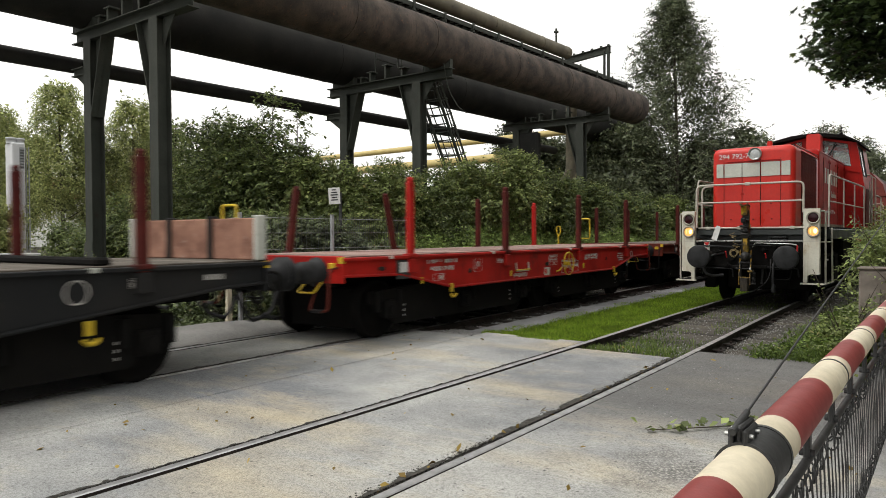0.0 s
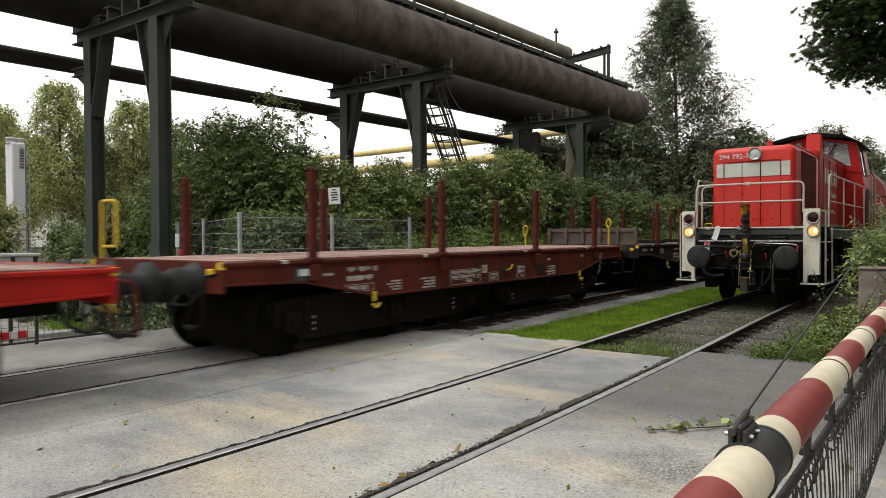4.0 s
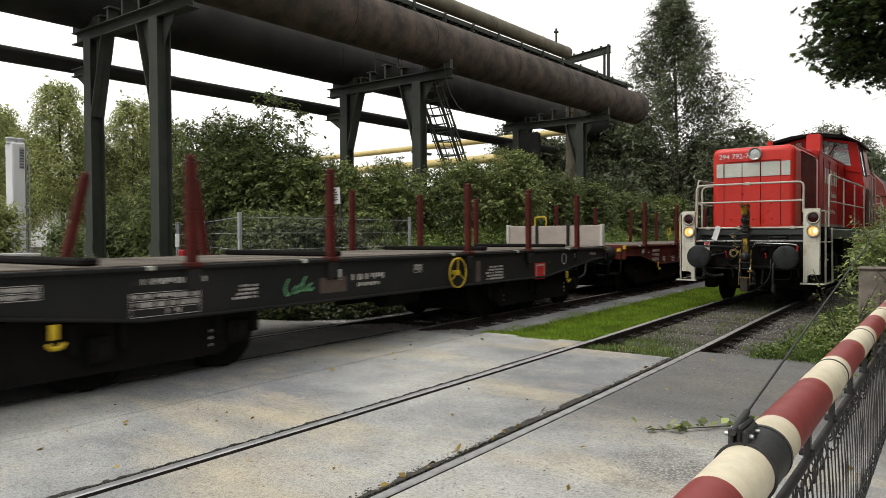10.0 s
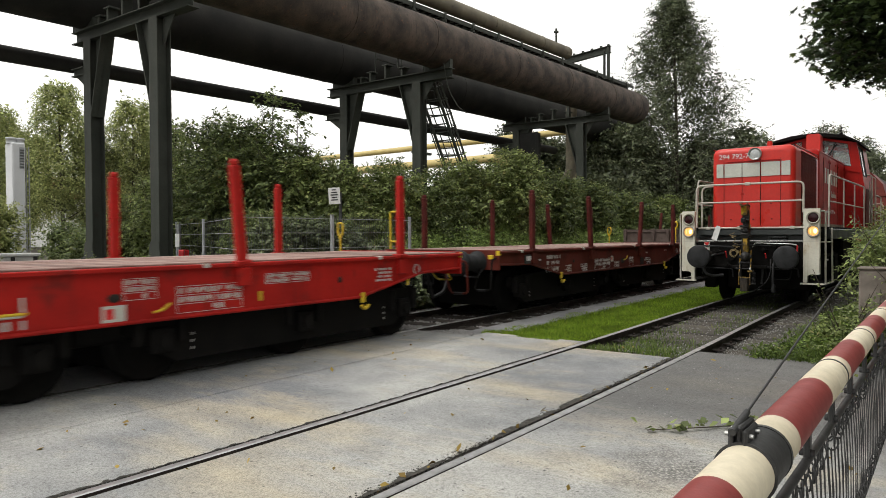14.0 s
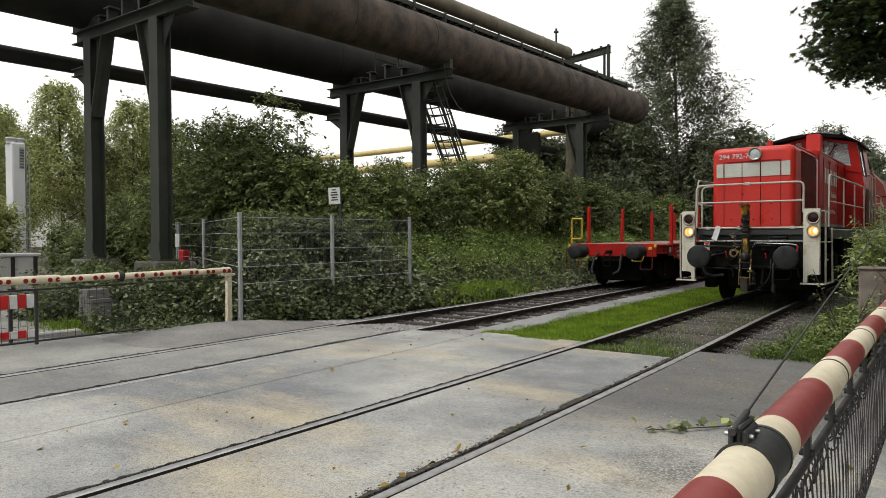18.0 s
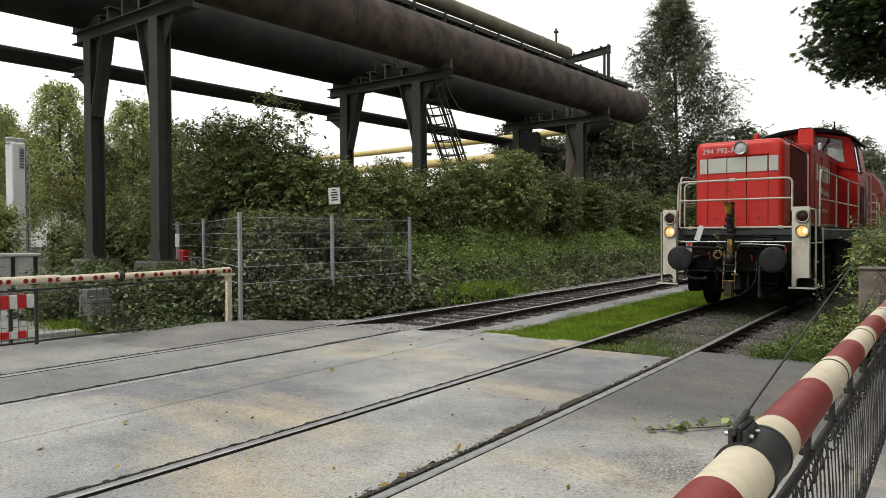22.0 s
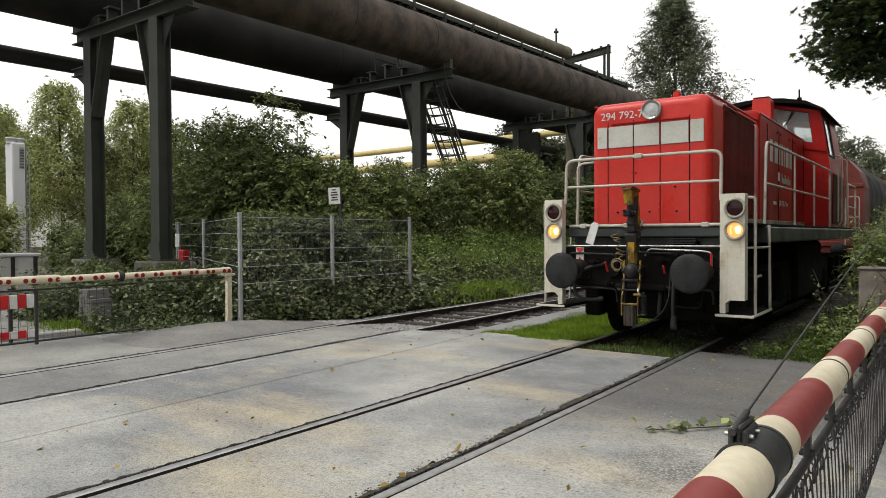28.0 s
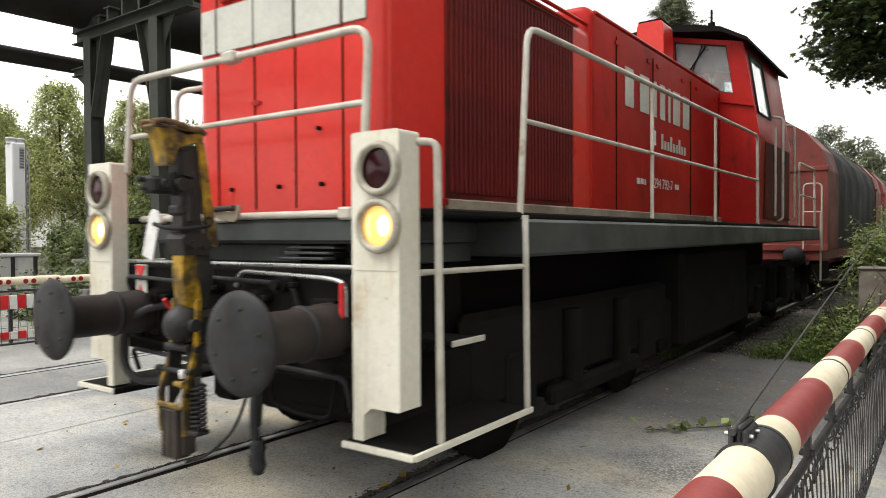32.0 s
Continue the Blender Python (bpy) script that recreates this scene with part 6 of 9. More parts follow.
def flat_wagon(label, body, deckmat, stakemat, length, axles, stakes, extras):
    wg = thing("flat_wagon", label, "flat wagon", "flat wagons of the train")
    h0, h1 = extras["hooks"]
    hw = 1.3
    a_, b_ = (1.35, 0.05) if axles == 4 else (1.5, 0.9)
    # fish-belly side sill: shallow at the ends, deep between the bogies
    for s in (-1, 1):
        prof = [(0, 1.22), (0, 1.0), (-h0 + a_, 0.97), (-h0 - b_, 0.7), (-length + h1 + b_, 0.7), (-length + h1 - a_, 0.97), (-length, 1.0), (-length, 1.22)]
        sill = part("side_sill", Build().prism(prof, "x", s * hw - s * 0.02, s * hw), body, wg)
        fl = Build()
        for (ya, za), (yb, zb) in zip(prof[1:6], prof[2:7]):
            fl.tube([(s * (hw + 0.01), ya, za), (s * (hw + 0.01), yb, zb)], 0.022, 5)
        part("bottom_flange", fl, body, sill)
        part("top_flange", Build().box(min(s * 1.27, s * 1.36), max(s * 1.27, s * 1.36), -length, 0, 1.2, 1.245, 0.008), body, sill)
        # pockets, hooks and lettering panels on the side
        for y in stakes:
            part("stake_pocket", Build().box(min(s * 1.3, s * 1.37), max(s * 1.3, s * 1.37), -y - 0.09, -y + 0.09, 0.98, 1.19, 0.01), body, sill)
        for y in (h0, length - h1):
            part("rope_hook", Build().box(min(s * 1.3, s * 1.34), max(s * 1.3, s * 1.34), -y - 0.035, -y + 0.035, 0.62, 0.76, 0.008).tube(arc((s * 1.36, -y, 0.62), 0.075, 200, 340, 8, "yz"), 0.022, 6), M_YELLOW, sill, "yellow rope hook")
        rng = random.Random(extras["seed"] + s)
        sill_marks(sill, s, extras["layout"], rng)
        for y in stakes:
            part("rail_clip", Build().box(min(s * 1.3, s * 1.365), max(s * 1.3, s * 1.365), -y - 0.55, -y - 0.47, 1.205, 1.25, 0.004), M_PALE, sill)
        if extras.get("wheel"):
            hwl = part("handbrake_wheel", Build().tube(arc((s * 1.4, -extras["wheel"], 0.93), 0.24, 0, 360, 24, "yz")[:-1], 0.012, 8, close=True), M_YELLOW, wg, "yellow three-spoked handbrake wheel")
            for a in (90, 210, 330):
                part("spoke", Build().tube([(s * 1.4, -extras["wheel"], 0.93), (s * 1.4, -extras["wheel"] + 0.24 * math.cos(radians(a)), 0.93 + 0.24 * math.sin(radians(a)))], 0.009, 6), M_YELLOW, hwl)
            part("hub", Build().cyl((s * 1.3, -extras["wheel"], 0.93), (s * 1.42, -extras["wheel"], 0.93), 0.04, 10), M_YELLOW, hwl)
        if extras.get("square"):
            part("red_logo_panel", Build().box(min(s * 1.3, s * 1.306), max(s * 1.3, s * 1.306), -extras["square"] - 0.22, -extras["square"] + 0.22, 0.66, 0.98, 0.002), M_SIGNRED if extras["square"] < 4 else M_YELLOW, sill, "small red square panel")
            part("logo_frame", Build().box(min(s * 1.306, s * 1.309), max(s * 1.306, s * 1.309), -extras["square"] - 0.18, -extras["square"] + 0.18, 0.69, 0.95, 0.001), M_STENCIL, sill)
            part("logo_field", Build().box(min(s * 1.309, s * 1.312), max(s * 1.309, s * 1.312), -extras["square"] - 0.155, -extras["square"] + 0.155, 0.715, 0.925, 0.001), M_SIGNRED, sill)
        rg = part("ring_mark", Build().tube(arc((s * 1.304, -h0 - 0.1 if axles == 6 else -1.2, 1.03), 0.11 if axles == 6 else 0.07, 0, 360, 20, "yz")[:-1], 0.009, 5, close=True), M_STENCIL, sill)
    # deck of planks, end sills, centre frame
    n = int(length / 0.235)
    step = (length - 0.1) / n
    plank = Build().box(-1.24, 1.24, -step + 0.008, 0, 1.2, 1.262, 0.006).mesh("plank")
    plank.materials.append(deckmat)
    for i in range(n):
        o = part("plank", plank, None, wg)
        o.location = (0, -0.05 - i * step, 0.002 * random.uniform(-1, 1))
    for y0 in (0.0, -length):
        d = 1 if y0 == 0.0 else -1
        es = part("end_sill", Build().box(-1.34, 1.34, min(y0, y0 - d * 0.05), max(y0, y0 - d * 0.05), 0.9, 1.27, 0.012), body, wg)
        part("draw_hook", Build().box(-0.05, 0.05, min(y0, y0 + d * 0.3), max(y0, y0 + d * 0.3), 0.98, 1.08, 0.015).tube(bent([(-0.05, y0 + d * 0.26, 1.02), (-0.1, y0 + d * 0.34, 0.9), (-0.1, y0 + d * 0.3, 0.62), (0.1, y0 + d * 0.3, 0.62), (0.1, y0 + d * 0.34, 0.9), (0.05, y0 + d * 0.26, 1.02)], 0.05), 0.02, 6), M_UNDER, es)
        part("lamp_bracket", Build().box(-1.22, -1.12, min(y0, y0 + d * 0.04), max(y0, y0 + d * 0.04), 1.1, 1.18, 0.01).box(1.12, 1.22, min(y0, y0 + d * 0.04), max(y0, y0 + d * 0.04), 1.1, 1.18, 0.01), M_YELLOW, es)
        for s in (-1, 1):
            part("coupler_grip", Build().tube(bent([(s, y0 + d * 0.04, 0.92), (s, y0 + d * 0.2, 0.78), (s * 0.7, y0 + d * 0.2, 0.78), (s * 0.7, y0 + d * 0.04, 0.92)], 0.05), 0.014, 6), M_YELLOW if body is M_WRED else M_BUFFER, es)
        for s in (-1, 1):
            si_ = part("step_iron", Build().tube(bent([(s * 1.28, y0 + d * 0.02, 1.12), (s * 1.3, y0 + d * 0.2, 1.1), (s * 1.3, y0 + d * 0.24, 0.55), (s * 0.95, y0 + d * 0.24, 0.55), (s * 0.95, y0 + d * 0.05, 0.92)], 0.08), 0.017, 8), M_WBROWN if body is M_WRED else M_UNDER, es, "bent tubular corner grip")
            part("grip_foot", Build().cyl((s * 1.2, y0 + d * 0.24, 0.55), (s * 1.02, y0 + d * 0.24, 0.55), 0.024, 8), M_BUFFER, si_)
            part("corner_patch", Build().box(min(s * 1.27, s * 1.345), max(s * 1.27, s * 1.345), min(y0 - d * 0.05, y0 + d * 0.006), max(y0 - d * 0.05, y0 + d * 0.006), 1.17, 1.255, 0.003), M_YELLOW, es, "yellow corner patch")
            part("air_hose", Build().tube(bent([(s * 0.35, y0 + d * 0.03, 0.98), (s * 0.4, y0 + d * 0.25, 0.9), (s * 0.42, y0 + d * 0.42, 0.5), (s * 0.3, y0 + d * 0.62, 0.42)], 0.15), 0.03, 8), M_RUBBER, es)
            part("buffer", Build().lathe([(0.0, d * 0.63), (0.12, d * 0.625), (0.2, d * 0.6), (0.225, d * 0.57), (0.2, d * 0.55), (0.11, d * 0.5), (0.11, d * 0.33), (0.15, d * 0.31), (0.15, d * 0.06), (0.2, d * 0.04), (0.2, 0.0)], (s * 0.875, y0, 1.05), "y", 22), M_BUFFER, wg, "dark steel buffer")
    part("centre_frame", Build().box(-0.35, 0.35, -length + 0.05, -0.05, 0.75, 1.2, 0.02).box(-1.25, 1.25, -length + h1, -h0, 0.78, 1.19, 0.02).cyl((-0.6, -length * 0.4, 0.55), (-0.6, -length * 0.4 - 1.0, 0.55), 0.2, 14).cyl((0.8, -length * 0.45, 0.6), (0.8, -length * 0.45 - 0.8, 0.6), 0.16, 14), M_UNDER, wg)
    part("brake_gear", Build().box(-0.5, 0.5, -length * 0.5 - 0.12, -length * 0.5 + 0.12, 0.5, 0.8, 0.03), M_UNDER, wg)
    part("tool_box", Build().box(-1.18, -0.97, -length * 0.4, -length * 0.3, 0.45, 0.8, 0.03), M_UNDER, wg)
    # bogies
    wr = 0.44
    pivot, base = (3.33, 2.06) if axles == 4 else (3.05, 1.65)
    offs = (-base, 0.0, base)
    wheelsets = []
    for yb in (-pivot, -length + pivot):
        fr_, sides_ = Build(), []
        for s in (-1, 1):
            e = offs[-1] + 0.35
            sides_.append(Build())
            sides_[-1].prism([(yb - e, wr + 0.1), (yb - e, wr + 0.28), (yb - 0.5, wr + 0.36), (yb + 0.5, wr + 0.36), (yb + e, wr + 0.28), (yb + e, wr + 0.08), (yb + base - 0.2, wr - 0.24), (yb - base + 0.2, wr - 0.24)], "x", s * 1.0 - 0.05, s * 1.0 + 0.05)
        fr_.box(-0.66, 0.66, yb - e, yb + e, 0.14, wr + 0.32, 0.03)
        fr_.box(-0.95, 0.95, yb - 0.22, yb + 0.22, wr - 0.05, wr + 0.3, 0.03)
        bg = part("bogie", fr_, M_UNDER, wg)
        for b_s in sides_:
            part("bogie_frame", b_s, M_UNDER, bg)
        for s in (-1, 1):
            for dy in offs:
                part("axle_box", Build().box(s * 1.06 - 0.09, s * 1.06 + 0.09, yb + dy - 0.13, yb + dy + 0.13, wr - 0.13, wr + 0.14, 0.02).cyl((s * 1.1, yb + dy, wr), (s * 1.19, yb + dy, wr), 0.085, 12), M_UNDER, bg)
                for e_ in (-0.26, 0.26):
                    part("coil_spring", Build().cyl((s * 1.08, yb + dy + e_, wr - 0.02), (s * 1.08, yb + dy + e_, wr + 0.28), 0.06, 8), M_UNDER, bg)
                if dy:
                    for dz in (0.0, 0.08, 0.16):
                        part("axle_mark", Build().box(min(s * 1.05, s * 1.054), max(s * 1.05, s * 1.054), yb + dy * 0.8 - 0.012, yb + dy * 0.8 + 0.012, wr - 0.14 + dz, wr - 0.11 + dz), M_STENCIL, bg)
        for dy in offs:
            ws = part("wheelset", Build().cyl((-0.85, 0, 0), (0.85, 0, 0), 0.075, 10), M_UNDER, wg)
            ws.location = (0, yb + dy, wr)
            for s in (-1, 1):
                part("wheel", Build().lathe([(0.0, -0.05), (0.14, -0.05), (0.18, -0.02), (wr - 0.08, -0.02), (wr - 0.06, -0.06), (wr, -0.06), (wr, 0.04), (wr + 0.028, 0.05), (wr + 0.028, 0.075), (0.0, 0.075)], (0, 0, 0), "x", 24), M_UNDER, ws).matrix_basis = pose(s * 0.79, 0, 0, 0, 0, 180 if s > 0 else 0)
            wheelsets.append((ws, wr))
    # stakes
    rng = random.Random(extras["seed"])
    for i, y in enumerate(stakes):
        for s in (-1, 1):
            lean = extras.get("lean", {}).get((i, s), 0.0)
            st = Build().box(-0.045, 0.045, -0.06, 0.06, -0.22, 1.1, 0.016).box(-0.05, 0.05, -0.042, 0.042, 1.08, 1.17, 0.025).box(-0.075, 0.075, -0.095, 0.095, -0.03, 0.02, 0.01)
            sm = extras.get("odd", {}).get((i, s), stakemat)
            o = part("stake", st, sm, wg, "bright red side stake" if sm is M_WRED else "dark oxide-red side stake")
            o.matrix_basis = pose(s * 1.31, -y, 1.25, lean, 0, 0)
            part("stake_band", Build().box(-0.048, 0.048, -0.063, 0.063, 0.54, 0.56, 0.004), sm, o)
    if extras.get("scrawl"):
        sc_ = Build()
        for dy, z0_, z1_ in ((0.0, 0.8, 1.02), (0.13, 0.82, 0.93), (0.21, 0.84, 0.95), (0.29, 0.84, 1.04), (0.38, 0.84, 0.95)):
            yy = -extras["scrawl"] + dy
            sc_.tube(bent([(1.306, yy + 0.07, z1_), (1.306, yy, (z0_ + z1_) / 2), (1.306, yy + 0.04, z0_), (1.306, yy + 0.1, z0_ + 0.05)], 0.06), 0.009, 5)
        part("scrawl", sc_, M_SPRAY, wg, "loose pale green spray-paint strokes")
    if extras.get("rails"):
        y0 = -length + 0.12
        fr1 = part("shunter_rail", Build().tube(bent([(-1.28, y0, 1.2), (-1.28, y0, 1.42), (-1.28, y0, 2.02), (-0.95, y0, 2.02), (-0.95, y0, 1.42), (-1.28, y0, 1.42)], 0.05), 0.02, 6), M_YELLOW, wg, "yellow tubular grab frame")
        part("shunter_rail", Build().tube(bent([(-1.28, -0.12, 1.2), (-1.28, -0.12, 1.5), (-1.34, -0.12, 1.6), (-1.34, -0.12, 1.78), (-1.22, -0.12, 1.78), (-1.22, -0.12, 1.6), (-1.28, -0.12, 1.5)], 0.05), 0.018, 6), M_YELLOW, wg)
    if extras.get("walls"):
        front, rear = extras["walls"]
        fw_ = part("end_wall", Build().box(-1.3, 1.3, -0.1, -0.02, 1.262, 1.76, 0.012), front, wg, extras["wall_label"])
        for x in (-1.28, -0.45, 0.4, 1.27):
            part("wall_post", Build().box(x - 0.035, x + 0.035, -0.14, 0.0, 1.262, 1.79, 0.01), body if abs(x) < 1 else M_PALE, fw_)
        rw = part("end_wall", Build().box(-1.3, 1.3, -length + 0.06, -length + 0.1, 1.262, 1.68, 0.01).box(-1.3, 1.3, -length + 0.02, -length + 0.1, 1.6, 1.7, 0.01).box(-1.3, 1.3, -length + 0.02, -length + 0.1, 1.262, 1.34, 0.01), rear, wg, "low grey-brown ribbed end wall")
        for x in (-1.26, -0.75, -0.25, 0.25, 0.75, 1.26):
            part("wall_rib", Build().box(x - 0.05, x + 0.05, -length - 0.02, -length + 0.07, 1.262, 1.72, 0.01), rear, rw)
        part("shunter_rail", Build().tube(bent([(0.55, -length - 0.08, 1.1), (0.55, -length - 0.08, 1.72), (0.47, -length - 0.08, 1.84), (0.55, -length - 0.08, 1.98), (0.63, -length - 0.08, 1.84), (0.55, -length - 0.08, 1.72)], 0.04), 0.022, 6), M_YELLOW, wg, "yellow grab iron")
        # folded load bars lying on the deck
        for y in (1.9, 5.2, 9.0, 12.4):
            part("load_bearer", Build().box(-1.15, 1.15, -y - 0.09, -y + 0.09, 1.264, 1.34, 0.02), M_UNDER, wg)
    return wg, wheelsets


S4 = (1.6, 4.5, 7.72, 10.58)
S6 = (1.6, 3.85, 6.0, 9.3, 11.4, 13.55)
RED_L = "bright red flat wagon with upright stakes and worn plank deck"
BROWN_L = "oxide-brown flat wagon with upright stakes and plank deck"
BLACK_L = "black six-axle flat wagon with low end walls and stakes"
H4, H6 = (2.45, 2.6), (2.15, 2.5)
TRAIN = []


def add_wagon(front, *args):
    args[-1]["layout"] = {RED_L: RED_MARKS, BROWN_L: BROWN_MARKS, BLACK_L: BLACK_MARKS}[args[0]]
    TRAIN.append((front, *flat_wagon(*args)))


add_wagon(32.05, BROWN_L, M_WBROWN, M_DECK, M_STAKE_BROWN, 12.1, 4, S4, dict(hooks=H4, seed=1, rails=True))
add_wagon(18.7, RED_L, M_WRED, M_DECKRED, M_STAKE_BROWN, 12.1, 4, S4, dict(hooks=H4, seed=2, rails=True, odd={(3, 1): M_WRED, (0, -1): M_WRED}, wheel=5.2, lean={(2, -1): 14, (3, -1): -9}))
add_wagon(5.35, BLACK_L, M_WBLACK, M_DECK, M_STAKE_BROWN, 15.2, 6, S6, dict(hooks=H6, seed=3, wheel=6.45, walls=(M_RUSTWALL, M_WALLBROWN), wall_label="low rust-flaked steel end wall"))
add_wagon(-11.1, BROWN_L, M_WBROWN, M_DECKRED, M_STAKE_BROWN, 12.0, 4, S4, dict(hooks=H4, seed=4, rails=True))
add_wagon(-24.3, RED_L, M_WRED, M_DECKRED, M_WRED, 12.15, 4, S4, dict(hooks=H4, seed=5, rails=True))
add_wagon(-37.68, BROWN_L, M_WBROWN, M_DECK, M_STAKE_BROWN, 12.1, 4, S4, dict(hooks=H4, seed=6, rails=True))
add_wagon(-51.05, BLACK_L, M_WBLACK, M_DECK, M_STAKE_BROWN, 15.35, 6, S6, dict(hooks=H6, seed=7, wheel=6.45, scrawl=10.1, square=3.35, walls=(M_BEIGEWALL, M_WALLBROWN), wall_label="low dusty beige end wall", lean={(4, -1): -14, (3, -1): 8}))
add_wagon(-67.68, BROWN_L, M_WBROWN, M_DECKRED, M_STAKE_BROWN, 11.9, 4, S4, dict(hooks=H4, seed=8, rails=True, lean={(1, 1): -9, (2, 1): 7, (1, -1): 9}))
add_wagon(-80.8, RED_L, M_WRED, M_DECKRED, M_WRED, 12.05, 4, S4, dict(hooks=H4, seed=9, rails=True, lean={(1, 1): 5, (2, -1): -5}))
# ---- vegetation ----
M_BUSH = leafy("bush_leaves", (0.066, 0.094, 0.034), (0.23, 0.285, 0.1), (0.31, 0.28, 0.11), 0.45, 0.34)
M_BUSH2 = leafy("lighter_bush_leaves", (0.11, 0.145, 0.048), (0.32, 0.385, 0.135), (0.4, 0.35, 0.14), 0.5, 0.35)
M_IVY = leafy("ivy_leaves", (0.055, 0.076, 0.031), (0.16, 0.198, 0.082), (0.23, 0.2, 0.095), 0.35, 0.22)
M_WILLOW = leafy("yellow_green_leaves", (0.205, 0.25, 0.09), (0.51, 0.55, 0.22), (0.53, 0.48, 0.22), 0.55, 0.44)
M_TREE = leafy("grey_green_tree_leaves", (0.06, 0.076, 0.04), (0.165, 0.19, 0.1), (0.22, 0.21, 0.12), 0.4, 0.27)
M_MAPLE = leafy("maple_leaves", (0.02, 0.034, 0.014), (0.055, 0.085, 0.024), (0.12, 0.14, 0.04), 0.45, 0.3)
M_IVYPALE = leafy("pale_ivy_leaves", (0.075, 0.1, 0.048), (0.24, 0.275, 0.135), (0.3, 0.23, 0.13), 0.32, 0.15)
M_WEEDYELLOW = leafy("yellow_green_weeds", (0.15, 0.225, 0.062), (0.37, 0.49, 0.145), (0.45, 0.43, 0.21), 0.55, 0.5)
M_BARK = surface("grey_brown_bark", (0.1, 0.085, 0.065), (0.065, 0.055, 0.042), 0.9, s1=4, s2=25, bump=0.5)


def leaf_faces(name, pos, d, nrm, k, slim):
    """Folded rhombic leaves of two triangles: place, way, upper side and length of each."""
    n = len(pos)
    s = np.cross(d, nrm)
    s /= np.linalg.norm(s, axis=1, keepdims=True) + 1e-9
    up = np.cross(s, d)
    k = k[:, None]
    p1 = pos + d * k * 0.45 + s * k * slim * 0.5 + up * k * 0.1
    p3 = pos + d * k * 0.45 - s * k * slim * 0.5 + up * k * 0.1
    v = np.stack([pos, p1, pos + d * k, p3], 1).reshape(-1, 3)
    q = np.arange(4 * n).reshape(n, 4)
    return np_mesh(name, v, np.concatenate([q[:, [0, 1, 2]], q[:, [0, 2, 3]]]))


def unit(a):
    return a / (np.linalg.norm(a, axis=-1, keepdims=True) + 1e-9)


def leaf_mesh(name, pos, size, rng, droop=0.3, slim=0.5):
    """One leaf, turned at random, at every point."""
    n = len(pos)
    a = rng.uniform(0, 2 * np.pi, n)
    el = rng.normal(-droop, 0.5, n)
    d = np.stack([np.cos(a) * np.cos(el), np.sin(a) * np.cos(el), np.sin(el)], -1)
    return leaf_faces(name, pos, d, np.array([0, 0, 1.0]) + 0.5 * rng.normal(size=(n, 3)), size * rng.uniform(0.6, 1.3, n), slim)


def clumped(rng, n, tips, spread):
    """Leaf places gathered round twig tips."""
    w = rng.random(len(tips)) ** 1.5 + 0.03
    i = rng.choice(len(tips), n, p=w / w.sum())
    return np.array(tips)[i] + rng.normal(0, 1, (n, 3)) * np.array(spread)


def shoot_leaves(rng, p, d, length, per, sag):
    """Leaves in two rows along bending shoots: their places, ways and upper sides."""
    n = len(p)
    t = (np.arange(per)[None] + rng.random((n, per))) / per
    up = np.array([0, 0, 1.0])
    L = length[:, None, None]
    pos = p[:, None] + d[:, None] * L * t[..., None] - up * L * sag * (t ** 2)[..., None]
    way = unit(d[:, None] - up * 2 * sag * t[..., None])
    side = unit(np.cross(way, up + 0.25 * rng.normal(size=(n, per, 3))))
    sign = np.where(np.arange(per) % 2 == 0, 1.0, -1.0)[None, :, None]
    ld = unit(0.55 * way + sign * side - 0.35 * up + 0.35 * rng.normal(size=(n, per, 3)))
    nr = unit(up + 0.35 * d[:, None] + 0.4 * rng.normal(size=(n, per, 3)))
    return pos.reshape(-1, 3), ld.reshape(-1, 3), nr.reshape(-1, 3)


def tapered(b, pts, r):
    for i, (p, q) in enumerate(zip(pts, pts[1:])):
        k = len(pts) - 1
        b.cyl(p, q, r * (1 - 0.8 * i / k), 6, r * (1 - 0.8 * (i + 1) / k), caps=False)
    return b


